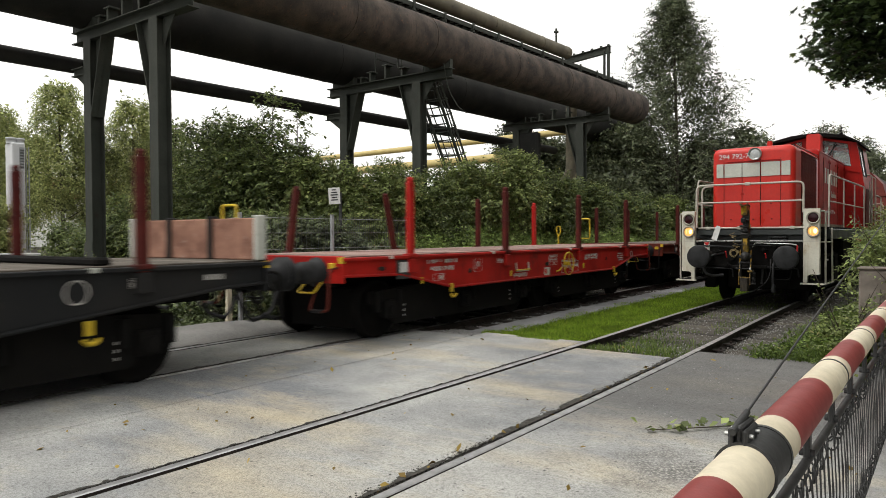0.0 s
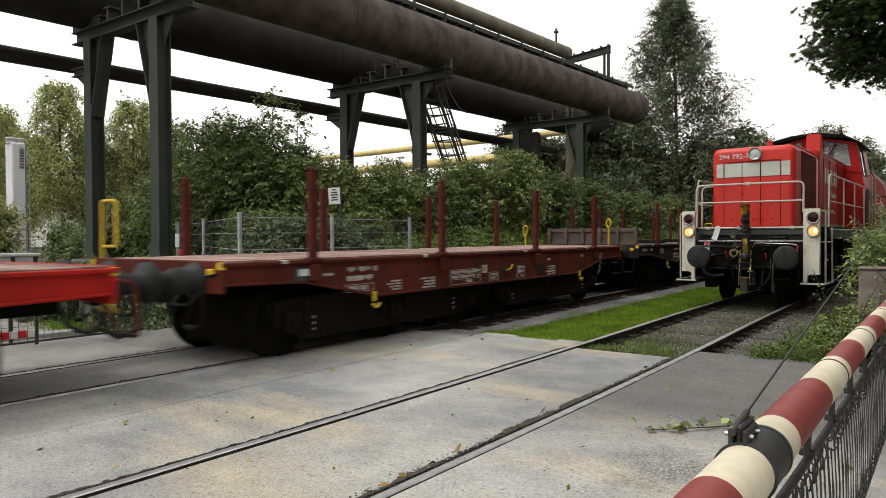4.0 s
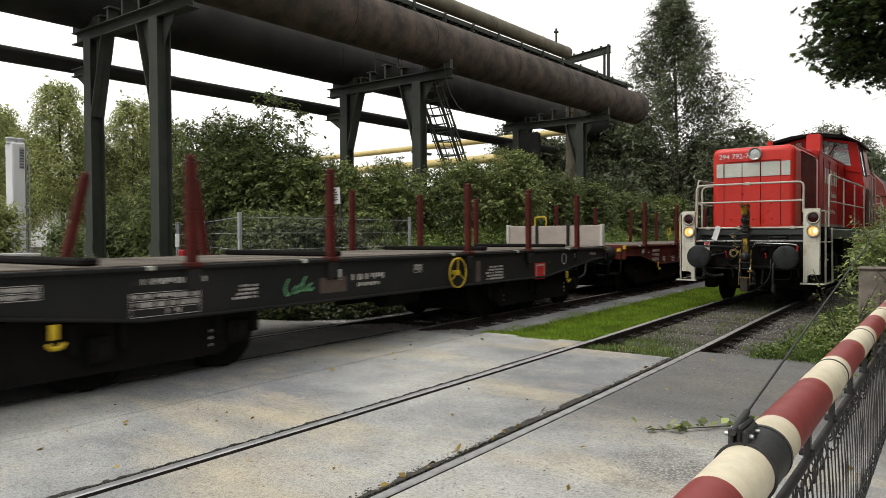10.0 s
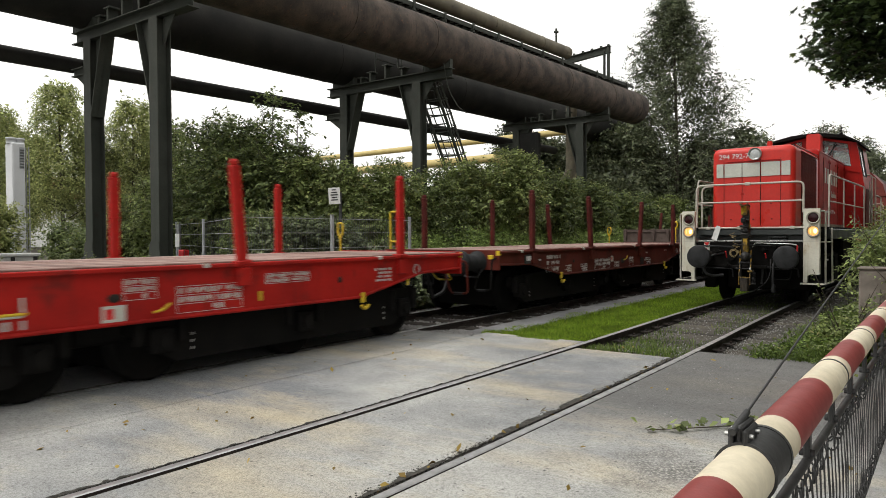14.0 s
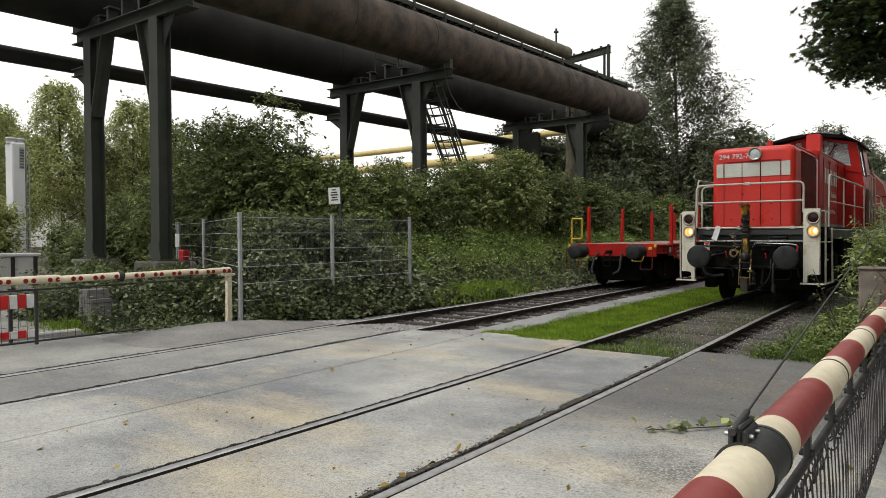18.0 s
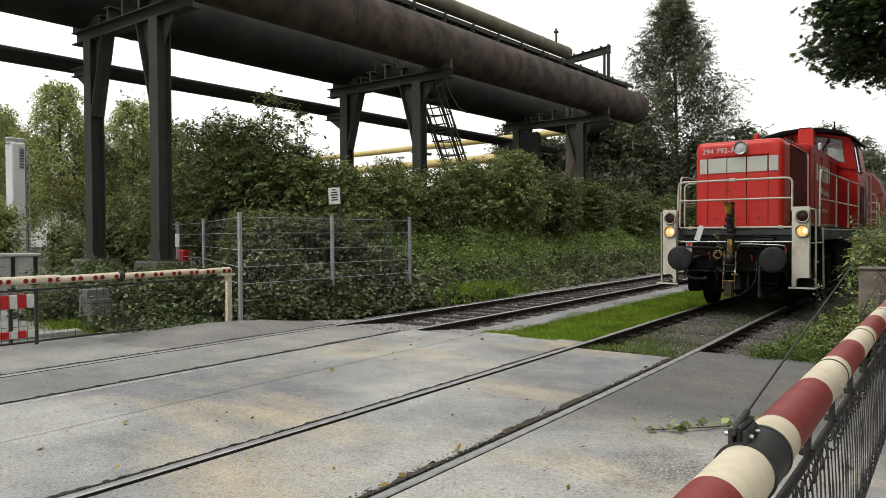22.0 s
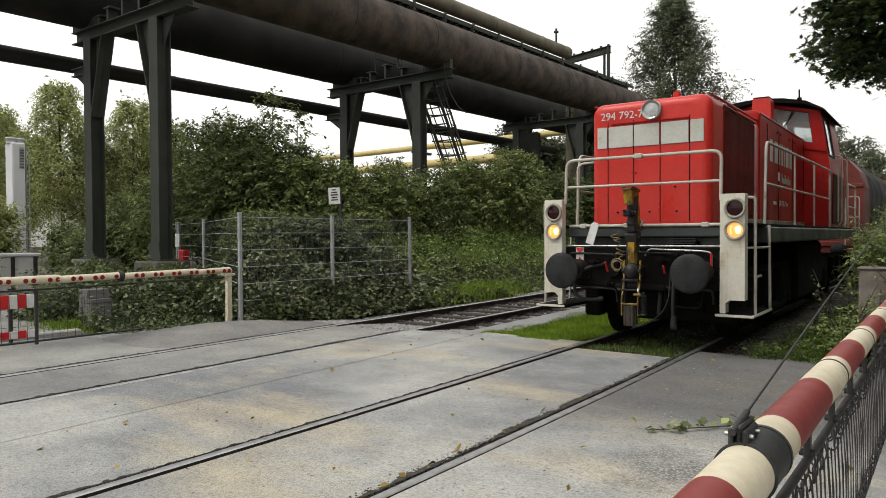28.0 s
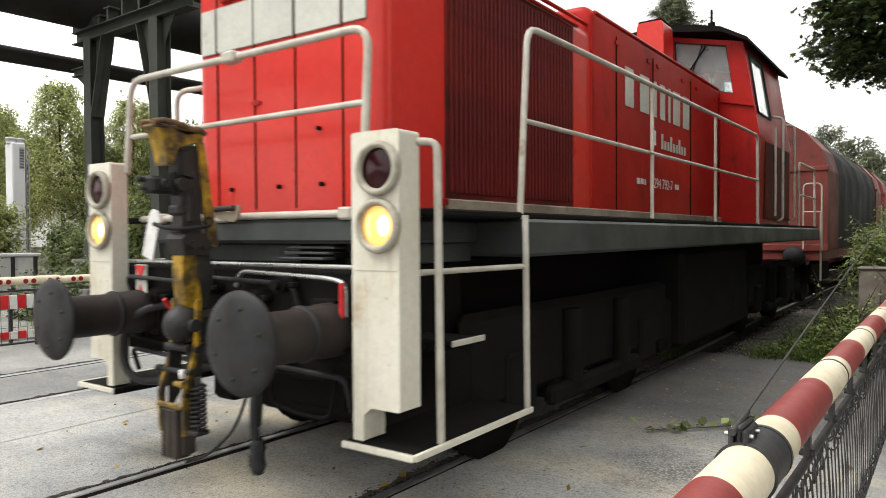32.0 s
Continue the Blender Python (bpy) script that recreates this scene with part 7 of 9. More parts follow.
def make_bush(label, at, h, r, leaves, leaf, leafmat, seed, sprigs=10, name="bush"):
    """A bush of several lobes: stems, leafy shoots that stand out of the lobes, a darker filling of inner leaves, a few long sprigs."""
    rng = np.random.default_rng(seed)
    bu = thing(name, label, "bush" if name == "bush" else "shrub", at=pose(*at))
    k = 7
    lobes = [(0, 0, 0.52 * h, 0.72 * r, 0.46 * h)]
    for i in range(k):
        a = 2.4 * i + rng.normal(0, 0.4)
        z = h * rng.uniform(0.2, 0.82)
        w = r * rng.uniform(0.35, 0.62)
        off = r * (1.05 - 0.55 * z / h) * rng.uniform(0.5, 0.8)
        lobes.append((off * math.cos(a), off * math.sin(a), z, w, min(w * rng.uniform(0.7, 1.1), h - z)))
    lobes = np.array(lobes)
    area = lobes[:, 3] * (lobes[:, 3] + lobes[:, 4])
    per = 11
    n = int(leaves * 0.8 / per)
    i = rng.choice(len(lobes), n, p=area / area.sum())
    out = unit(rng.normal(size=(n, 3)) + np.array([0, 0, 0.35]))
    rad = np.stack([lobes[i, 3], lobes[i, 3], lobes[i, 4]], -1)
    bump = np.array([noise.noise((3.1 * o[0] + j, 3.1 * o[1], 3.1 * o[2] + seed)) for o, j in zip(out, i)])
    p = lobes[i, :3] + out * rad * (0.78 + 0.3 * bump + 0.12 * rng.random(n))[:, None]
    d = unit(out + np.array([0, 0, 0.35]) + 0.45 * rng.normal(size=(n, 3)))
    lg = leaf * rng.uniform(2.4, 5.2, n)
    pos, ld, nr = shoot_leaves(rng, p, d, lg, per, 0.3)
    if sprigs:
        m = sprigs
        a = rng.uniform(0, 6.28, m)
        sp = np.stack([0.55 * r * np.cos(a), 0.55 * r * np.sin(a), h * rng.uniform(0.72, 0.92, m)], -1)
        sd_ = unit(np.stack([0.4 * np.cos(a), 0.4 * np.sin(a), np.ones(m)], -1) + 0.2 * rng.normal(size=(m, 3)))
        sl = rng.uniform(0.35, 0.8, m)
        q = shoot_leaves(rng, sp, sd_, sl, 14, 0.2)
        pos, ld, nr = np.concatenate([pos, q[0]]), np.concatenate([ld, q[1]]), np.concatenate([nr, q[2]])
    inner = int(leaves * 0.2)
    i = rng.choice(len(lobes), inner, p=area / area.sum())
    o = unit(rng.normal(size=(inner, 3)))
    pin = lobes[i, :3] + o * np.stack([lobes[i, 3], lobes[i, 3], lobes[i, 4]], -1) * rng.uniform(0.2, 0.75, (inner, 1))
    pos, ld, nr = np.concatenate([pos, pin]), np.concatenate([ld, unit(rng.normal(size=(inner, 3)))]), np.concatenate([nr, unit(rng.normal(size=(inner, 3)))])
    size = leaf * rng.uniform(0.65, 1.25, len(pos))
    size[-inner:] *= 1.7
    pos[:, 2] = np.maximum(pos[:, 2], 0.04)
    stems = Build()
    for c in lobes:
        tapered(stems, [Vector((0.1 * c[0], 0.1 * c[1], 0)), Vector((0.55 * c[0], 0.55 * c[1], 0.6 * c[2])), Vector(c[:3])], 0.035)
    if sprigs:
        for a_, b_, l_ in zip(sp, sd_, sl):
            stems.cyl(a_ - 0.3 * b_, a_ + b_ * l_ * 0.9, 0.008, 5, 0.003, caps=False)
    part("stem_work", stems, M_BARK, bu)
    part("crown", leaf_faces("crown", pos, ld, nr, size, 0.55), leafmat, bu)
    return bu


def make_tree(name, label, at, height, width, limbs, leaves, leaf, leafmat, seed, lift=0.8, r=0.2, first=0.12, sag=0.35, shoot=4.5, inner=0.12, slim=0.5):
    """A tree: trunk, limbs that reach to width(share of the height), leafy shoots along the outer limbs."""
    rng = np.random.default_rng(seed)
    tr = thing(name, label, "tree", at=pose(*at))
    tb, lb_ = Build(), Build()
    lean = rng.normal(0, 0.012, 2) * height
    axis = lambda z: Vector((lean[0] * (z / height) ** 2 + 0.006 * height * math.sin(5 * z / height + seed), lean[1] * (z / height) ** 2, z))
    tapered(tb, [axis(height * 0.985 * i / 9) for i in range(10)], r)
    ps, ds = [], []
    per = 10
    each = max(int(leaves * (1 - inner) / per / limbs), 2)
    for k in range(limbs):
        f = first + (0.99 - first) * ((k + rng.random()) / limbs) ** 0.85
        w = width(f) * rng.uniform(0.55, 1.08)
        z1 = f * height
        z0 = max(z1 - w * lift * rng.uniform(0.7, 1.1), height * first * 0.5)
        a = 2.4 * k + rng.normal(0, 0.35)
        p0, p1 = axis(z0), axis(z1) + Vector((math.cos(a) * w, math.sin(a) * w, 0))
        mid = p0.lerp(p1, 0.5) + Vector((math.cos(a), math.sin(a), 0)) * 0.12 * w
        tapered(lb_, [p0, mid, p1], max(r * 0.3 * (1.05 - f), 0.012))
        t = rng.uniform(0.3, 1.0, each) ** 0.8
        base = np.array([tuple(p0.lerp(mid, min(2 * u, 1)) if u < 0.5 else mid.lerp(p1, 2 * u - 1)) for u in t])
        out = np.array([math.cos(a), math.sin(a), 0.5])
        ds.append(unit(0.8 * out + 0.75 * rng.normal(size=(each, 3))))
        ps.append(base + 0.04 * w * rng.normal(size=(each, 3)))
    p, d = np.concatenate(ps), np.concatenate(ds)
    pos, ld, nr = shoot_leaves(rng, p, d, leaf * shoot * rng.uniform(0.6, 1.3, len(p)), per, sag)
    m = int(leaves * inner)
    j = rng.integers(0, len(p), m)
    c = p[j] * np.stack([np.full(m, 0.7), np.full(m, 0.7), np.ones(m)], -1) + 0.3 * leaf * shoot * rng.normal(size=(m, 3))
    pos, ld, nr = np.concatenate([pos, c]), np.concatenate([ld, unit(rng.normal(size=(m, 3)))]), np.concatenate([nr, unit(rng.normal(size=(m, 3)))])
    size = leaf * rng.uniform(0.65, 1.25, len(pos))
    size[-m:] *= 1.5
    pos[:, 2] = np.maximum(pos[:, 2], 0.05)
    part("trunk", tb, M_BARK, tr)
    part("branch_work", lb_, M_BARK, tr)
    part("crown", leaf_faces("crown", pos, ld, nr, size, slim), leafmat, tr)
    return tr


def at_ground(x, y):
    return (x, y, bank(x, y) - 0.05 if x > -60 else -0.2)


ROUND = lambda r: (lambda t: r * math.sin(math.pi * min(max(0.12 + 0.85 * t, 0), 1)) ** 0.7)
CONE = lambda r: (lambda t: r * min(1.0, 0.12 + 1.25 * (1 - t) ** 0.75))
BUSHES = (
    # x, y, height, radius, leaves, size, material, seed
    (-18.9, 13.2, 5.0, 1.6, 17000, 0.12, M_BUSH, 11),
    (-17.2, 13.0, 5.1, 1.7, 18000, 0.12, M_BUSH, 12),
    (-15.7, 13.0, 4.4, 1.5, 16000, 0.12, M_BUSH, 13),
    (-14.3, 13.4, 3.4, 1.4, 14000, 0.11, M_BUSH2, 14),
    (-14.2, 14.4, 2.9, 1.3, 14000, 0.11, M_BUSH2, 15),
    (-14.1, 16.0, 2.9, 1.3, 13000, 0.11, M_BUSH2, 16),
    (-14.0, 17.8, 2.7, 1.3, 14000, 0.11, M_BUSH, 17),
    (-13.9, 19.9, 3.3, 1.4, 15000, 0.12, M_BUSH2, 18),
    (-13.6, 22.0, 3.9, 1.6, 17000, 0.12, M_BUSH2, 19),
    (-14.0, 25.3, 3.3, 1.7, 17000, 0.13, M_BUSH, 20),
    (-14.6, 29.6, 3.2, 1.8, 16000, 0.14, M_BUSH, 21),
    (-14.4, 34.4, 2.60, 2.2, 15000, 0.16, M_BUSH, 22),
    (-15.3, 41.3, 2.60, 2.4, 14000, 0.18, M_BUSH2, 23),
    (-14.8, 11.6, 2.2, 1.1, 11000, 0.11, M_BUSH, 28),
    (-13.4, 11.2, 1.6, 1.0, 10000, 0.11, M_BUSH, 29),
    (-12.1, 10.6, 1.1, 1.0, 10000, 0.10, M_IVY, 30),
    (-11.7, 11.3, 1.2, 1.0, 10000, 0.10, M_IVY, 31),
    (-22.6, 12.6, 3.0, 1.3, 12000, 0.12, M_BUSH, 24),
    (-24.6, 12.5, 2.1, 1.3, 11000, 0.12, M_BUSH, 36),
    (-20.6, 12.6, 3.6, 1.2, 12000, 0.12, M_BUSH2, 26),
    (-27.2, 12.9, 1.9, 1.3, 10000, 0.12, M_BUSH, 25),
    (-25.2, 9.3, 2.9, 1.0, 9000, 0.10, M_WILLOW, 32),
    (-24.0, 8.2, 1.7, 0.8, 7000, 0.10, M_WILLOW, 37),
    (-13.2, 7.9, 0.5, 0.7, 7000, 0.09, M_IVY, 33),
    (-14.4, 8.1, 0.7, 0.8, 8000, 0.09, M_BUSH, 34),
    (-16.4, 8.1, 0.7, 0.8, 8000, 0.10, M_BUSH, 35),
    (-19.6, 9.8, 0.9, 0.8, 7000, 0.10, M_BUSH, 38),
    (-16.2, 9.9, 0.8, 0.7, 6000, 0.10, M_BUSH2, 39),
)
for x, y, h, r_, nl_, sz, mt, sd in BUSHES:
    make_bush("dense green bush behind the fence" if x > -17 else "leafy green bush under the pipe bridge", at_ground(x, y), h, r_, nl_, sz, mt, sd, 14 if h > 3 else 5)
make_tree("sapling", "thin sapling with long leafy sprigs above the bushes", at_ground(-16.0, 13.1), 5.7, CONE(0.75), 16, 800, 0.13, M_BUSH, 97, 1.4, 0.03, 0.5, 0.2, 3.5, 0.02, 0.6)
make_tree("sapling", "thin sapling with long leafy sprigs above the bushes", at_ground(-15.1, 13.3), 5.0, CONE(0.8), 16, 750, 0.13, M_BUSH, 99, 1.4, 0.03, 0.45, 0.2, 3.5, 0.02, 0.6)
# trees further off
make_tree("tall_tree", "tall slender grey-green tree behind the pipe bridge", (-15.9, 46.5, -0.2), 17.4, lambda t: 6.6 * min(0.95, 0.05 + 1.35 * (1 - t) ** 0.85), 170, 72000, 0.17, M_TREE, 31, 1.1, 0.2, 0.1, 0.25, 5.0, 0.14)
for i, (x, y, h, w, mt) in enumerate(((-37, 17.0, 9.6, 2.0, M_WILLOW), (-37, 20.8, 9.3, 1.9, M_WILLOW), (-41, 15.6, 8.6, 2.0, M_WILLOW), (-38, 18.9, 7.6, 1.7, M_WILLOW), (-36.5, 23.0, 8.3, 1.8, M_BUSH2), (-44, 17.4, 7.6, 2.2, M_WILLOW), (-46, 26, 8.6, 2.6, M_WILLOW), (-41, 28, 7.0, 2.4, M_BUSH2), (-52, 21.5, 9.0, 2.6, M_WILLOW), (-50, 19.0, 9.6, 2.6, M_WILLOW), (-48, 29.5, 9.0, 2.8, M_WILLOW), (-34, 25.5, 7.2, 1.8, M_WILLOW), (-30, 22, 5.2, 1.8, M_BUSH2), (-27, 28, 5.0, 2.2, M_BUSH))):
    make_tree("birch_tree", "loose olive-green birch beyond the road", (x, y, -0.2), h, ROUND(w), 60, 17000, 0.15, mt, 40 + i, 0.7, 0.13, 0.36 if i in (0, 1, 3, 5, 8, 9) else 0.08, 0.9, 5.5, 0.08)
for i, (x, y, h, w) in enumerate(((-14.1, 96.2, 14.6, 3.6), (-10.7, 92.5, 12.3, 3.6), (-7.6, 82, 9.6, 3.4), (-18.2, 105, 15, 4.2), (-22, 80, 10, 4), (-25, 66, 8, 3.5), (-3, 75, 9, 4), (-21, 55, 6.5, 3), (-12.2, 56, 7.5, 2.8), (-18.5, 51, 7.5, 3.0), (-30, 60, 6, 4), (-40, 55, 6.5, 4), (-26.3, 44, 7.4, 2.2), (-21.9, 46.3, 7.6, 2.4), (-19.9, 48.7, 9.0, 2.4), (-17.4, 44.5, 6.0, 2.2), (-18.6, 40.5, 5.4, 1.8), (-16.6, 39.5, 4.6, 1.8), (-12.6, 50, 8.6, 2.6), (-17.9, 43, 8.4, 2.4), (-20.4, 45, 8.2, 2.2), (-25.2, 46.5, 8.3, 1.6), (-14.6, 48, 8.0, 2.4), (-22.4, 50, 8.9, 2.6), (-18.8, 47.5, 9.8, 2.4), (-11.2, 47, 7.4, 2.2), (-24.6, 45, 8.6, 1.9), (-23.0, 47, 9.2, 2.2), (-21.2, 45, 9.4, 2.2), (-28.9, 47, 9.8, 1.7), (-19.6, 44, 8.6, 2.0))):
    make_tree("distant_tree", "grey-green tree in the distance beside the line", (x, y, -0.2), h, ROUND(w), 44, 12000, 0.26, M_TREE, 60 + i, 0.6, 0.16, 0.1, 0.35, 5.0, 0.15)


def leaf_carpet(name, n, sampler, size, mat_, label, seed, slim=0.7, droop=0.1):
    rng = np.random.default_rng(seed)
    pos = np.array([sampler(rng) for _ in range(n)])
    return tagged(part(name, leaf_mesh(name, pos, size, rng, droop, slim), mat_), label, "plants", kind="stuff")


def ivy_place(rng):
    y = rng.uniform(8.1, 16.5)
    x = -9.75 - 0.02 * y - 3.4 * rng.random() ** 1.2
    lump = 0.28 * noise.noise((x * 0.9, y * 0.9, 2)) + 0.2 * noise.noise((x * 2.5, y * 2.5, 4))
    return x, y, bank(x, y) + max(lump + 0.18, 0.02) * (0.4 + rng.random())


leaf_carpet("ivy_bank", 30000, ivy_place, 0.11, M_IVY, "dark ivy covering the bank beside the track", 71)


def ivy_front(rng):
    y = rng.uniform(7.85, 14.6)
    u = rng.random()
    x = -9.72 - 0.02 * y - 1.7 * u
    top = (0.12 + 1.35 * min(u * 1.25, 1.0) ** 0.7) * min((y - 7.6) / 0.9, 1.0) * min((15.2 - y) / 2.2, 1.0)
    top *= 0.8 + 0.5 * noise.noise((x * 1.1, y * 1.1, 6)) + 0.3 * noise.noise((x * 3.5, y * 3.5, 9))
    return x, y, -0.12 + max(top, 0.03) * (1.0 - 0.45 * rng.random() ** 2)


leaf_carpet("ivy_mound", 26000, ivy_front, 0.1, M_IVYPALE, "pale dusty ivy heaped against the fence", 77, 0.8, 0.35)


def ivy_fringe(rng):
    y = 8.0 + 24 * rng.random() ** 1.2
    x = far_x(y) - 1.95 - 1.3 * rng.random() ** 1.3 + 0.2 * noise.noise((y * 1.5, 0, 0))
    rise = 0.9 + 0.7 * noise.noise((x * 1.3, y * 1.3, 12))
    return x, y, bank(x, y) + 0.05 + (far_x(y) - 1.9 - x) * 0.35 * rise * rng.random() ** 0.5


leaf_carpet("ivy_fringe", 24000, ivy_fringe, 0.1, M_IVYPALE, "ivy creeping towards the ballast", 78, 0.8, 0.1)
blades("grass_tuft", 3500, lambda rng: (lambda y: (far_x(y) - 2.35 + 0.4 * rng.normal(), y, -0.1))(15.2 + 1.3 * rng.normal()), 0.15, 0.5, 0.006, M_GRASS, "bright grass tuft at the foot of the bank", 79, 0.8)
blades("kerb_grass", 2600, lambda rng: (-12.5 + 0.5 * rng.normal(), 6.0 + 0.28 * rng.normal(), -0.06), 0.04, 0.16, 0.005, M_GRASS, "short grass by the far barrier", 91, 0.8)


def ivy_low(rng):
    y = rng.uniform(5.8, 8.2)
    x = -10.85 - 4.2 * rng.random()
    if -13.5 < x < -12.2 and y < 6.9:
        y += 1.0
    return x, y, -0.06 + abs(rng.normal(0, 0.35)) * max(min((-(x + 10.9)) * 0.5, 1), 0.1)


leaf_carpet("ivy_patch", 17000, ivy_low, 0.09, M_IVY, "ivy and brambles behind the far barrier", 72)


def meadow(rng):
    y = rng.uniform(13.5, 40)
    x = -9.9 - 0.045 * y - 3.4 * rng.random()
    return x, y, bank(x, y) - 0.02 + 0.12 * rng.random()


blades("bank_weeds", 2500, meadow, 0.12, 0.4, 0.008, M_WEEDYELLOW, "tall weeds on the bank beside the far track", 73, 1.6)


def weed_top(rng):
    y = 12.6 + 26 * rng.random() ** 1.3
    u = rng.random() ** 0.8
    x = far_x(y) - 2.2 - 3.6 * u
    lump = 0.8 + 0.6 * noise.noise((x * 0.55, y * 0.55, 6)) + 0.45 * noise.noise((x * 1.5, y * 1.5, 9)) + 0.25 * noise.noise((x * 4, y * 4, 3))
    top = (0.1 + 2.2 * min(u * 1.1, 1.0) ** 0.9) * max(lump, 0.25) * min((y - 12.0) / 2.0, 1.0)
    return x, y, -0.12 + max(top, 0.04) * (1.0 - 0.45 * rng.random() ** 1.6)


leaf_carpet("weed_mound", 90000, weed_top, 0.085, M_WEEDYELLOW, "mounded yellow-green weeds on the bank", 92, 0.42, -0.15)
blades("weed_stalks", 9000, weed_top, 0.1, 0.36, 0.006, M_WEEDYELLOW, "upright weed stalks on the bank", 95, 0.7)


def bramble(rng):
    y = rng.uniform(12.5, 40)
    x = -10.3 - 0.045 * y - 3.0 * rng.random()
    lump = 0.4 * noise.noise((x * 0.6, y * 0.6, 8)) + 0.25
    return x, y, bank(x, y) + max(lump, 0.05) + rng.random() * 0.5


leaf_carpet("brambles", 14000, bramble, 0.11, M_WEEDYELLOW, "low brambles and nettles on the bank", 74, 0.5)


def verge(rng):
    y = 9.3 + 8 * rng.random() ** 1.3
    x = rng.uniform(-2.3, 1.5)
    if y < 10 and x > -0.8 and rng.random() < 0.5:
        y += 1.2
    return x, y, bank(x, y) + rng.random() ** 2 * (0.25 + 0.25 * max(x + 2, 0))


leaf_carpet("verge_weeds", 16000, verge, 0.075, M_WEEDS, "low weeds on the verge beside the near track", 75, 0.5)
blades("verge_grass", 9000, lambda rng: (lambda p: (p[0], p[1], bank(p[0], p[1])))(verge(rng)), 0.08, 0.3, 0.005, M_WEEDS, "rough grass on the verge", 76, 0.8)
for i, (x, y, h, w) in enumerate(((-1.25, 9.75, 0.75, 0.3), (-0.85, 9.6, 0.8, 0.3), (-0.55, 9.75, 0.95, 0.35), (-0.9, 12.6, 1.5, 0.8), (-0.1, 11.4, 1.4, 0.7), (0.3, 13.5, 2.0, 0.9), (-1.3, 15.5, 1.6, 0.9), (-1.0, 18.5, 2.0, 1.1), (1.2, 16, 2.4, 1.4), (-1.6, 23, 2.4, 1.4), (-2.2, 30, 3.0, 1.8))):
    make_bush("small leafy shrub on the verge by the near track", (x, y, bank(x, y) - 0.05), h, w, 4200 if h > 1 else 1300, 0.08 if h > 1 else 0.055, M_BUSH2, 80 + i, 4, "shrub")


def maple(name, base, height, tips_fn, n, seed):
    """A maple with lobed leaves of real outline."""
    rng = np.random.default_rng(seed)
    tr = thing(name, "maple tree with drooping dark lobed leaves", "tree", at=pose(*base))
    out = []
    for k in range(5):
        a = radians(90 + (k - 2) * 52)
        out += [(0.95 * math.cos(a - 0.28) * (0.55 if k in (0, 4) else 0.62), 0.95 * math.sin(a - 0.28) * 0.5), (math.cos(a) * (0.75 if k in (0, 4) else 1.0), math.sin(a) * (0.75 if k in (0, 4) else 1.0)), (0.42 * math.cos(a + 0.45), 0.42 * math.sin(a + 0.45))]
    shape = np.array([(0.0, -0.12)] + [(x_ * 0.5, y_ * 0.55) for x_, y_ in out])
    m = len(shape)
    tips, lines = tips_fn(rng)
    pos = clumped(rng, n, tips, (0.06, 0.08, 0.05))
    ang = rng.uniform(0, 2 * np.pi, n)
    tilt = rng.uniform(0.1, 1.1, n)
    k = rng.uniform(0.05, 0.095, n)[:, None]
    h = np.stack([np.cos(ang), np.sin(ang), 0 * ang], -1)
    sd_ = np.stack([-np.sin(ang), np.cos(ang), 0.3 * rng.normal(size=n)], -1)
    dn = h * np.cos(tilt)[:, None] - np.array([0, 0, 1.0]) * np.sin(tilt)[:, None]
    v = pos[:, None] + (sd_[:, None] * shape[None, :, :1] + dn[:, None] * shape[None, :, 1:]) * k[:, None]
    c = pos[:, None] + dn[:, None] * 0.1 * k[:, None]
    v = np.concatenate([c, v], 1)
    t = np.array([(0, i + 1, (i + 1) % m + 1) for i in range(m)])
    f = (t[None] + (m + 1) * np.arange(n)[:, None, None]).reshape(-1, 3)
    tb, bb = Build(), Build()
    tapered(tb, lines[0][0], lines[0][1])
    for pts, rr in lines[1:]:
        tapered(bb, pts, rr)
    part("trunk", tb, M_BARK, tr)
    part("branch_work", bb, M_BARK, tr)
    part("crown", np_mesh("crown", v.reshape(-1, 3), f), M_MAPLE, tr)
    return tr


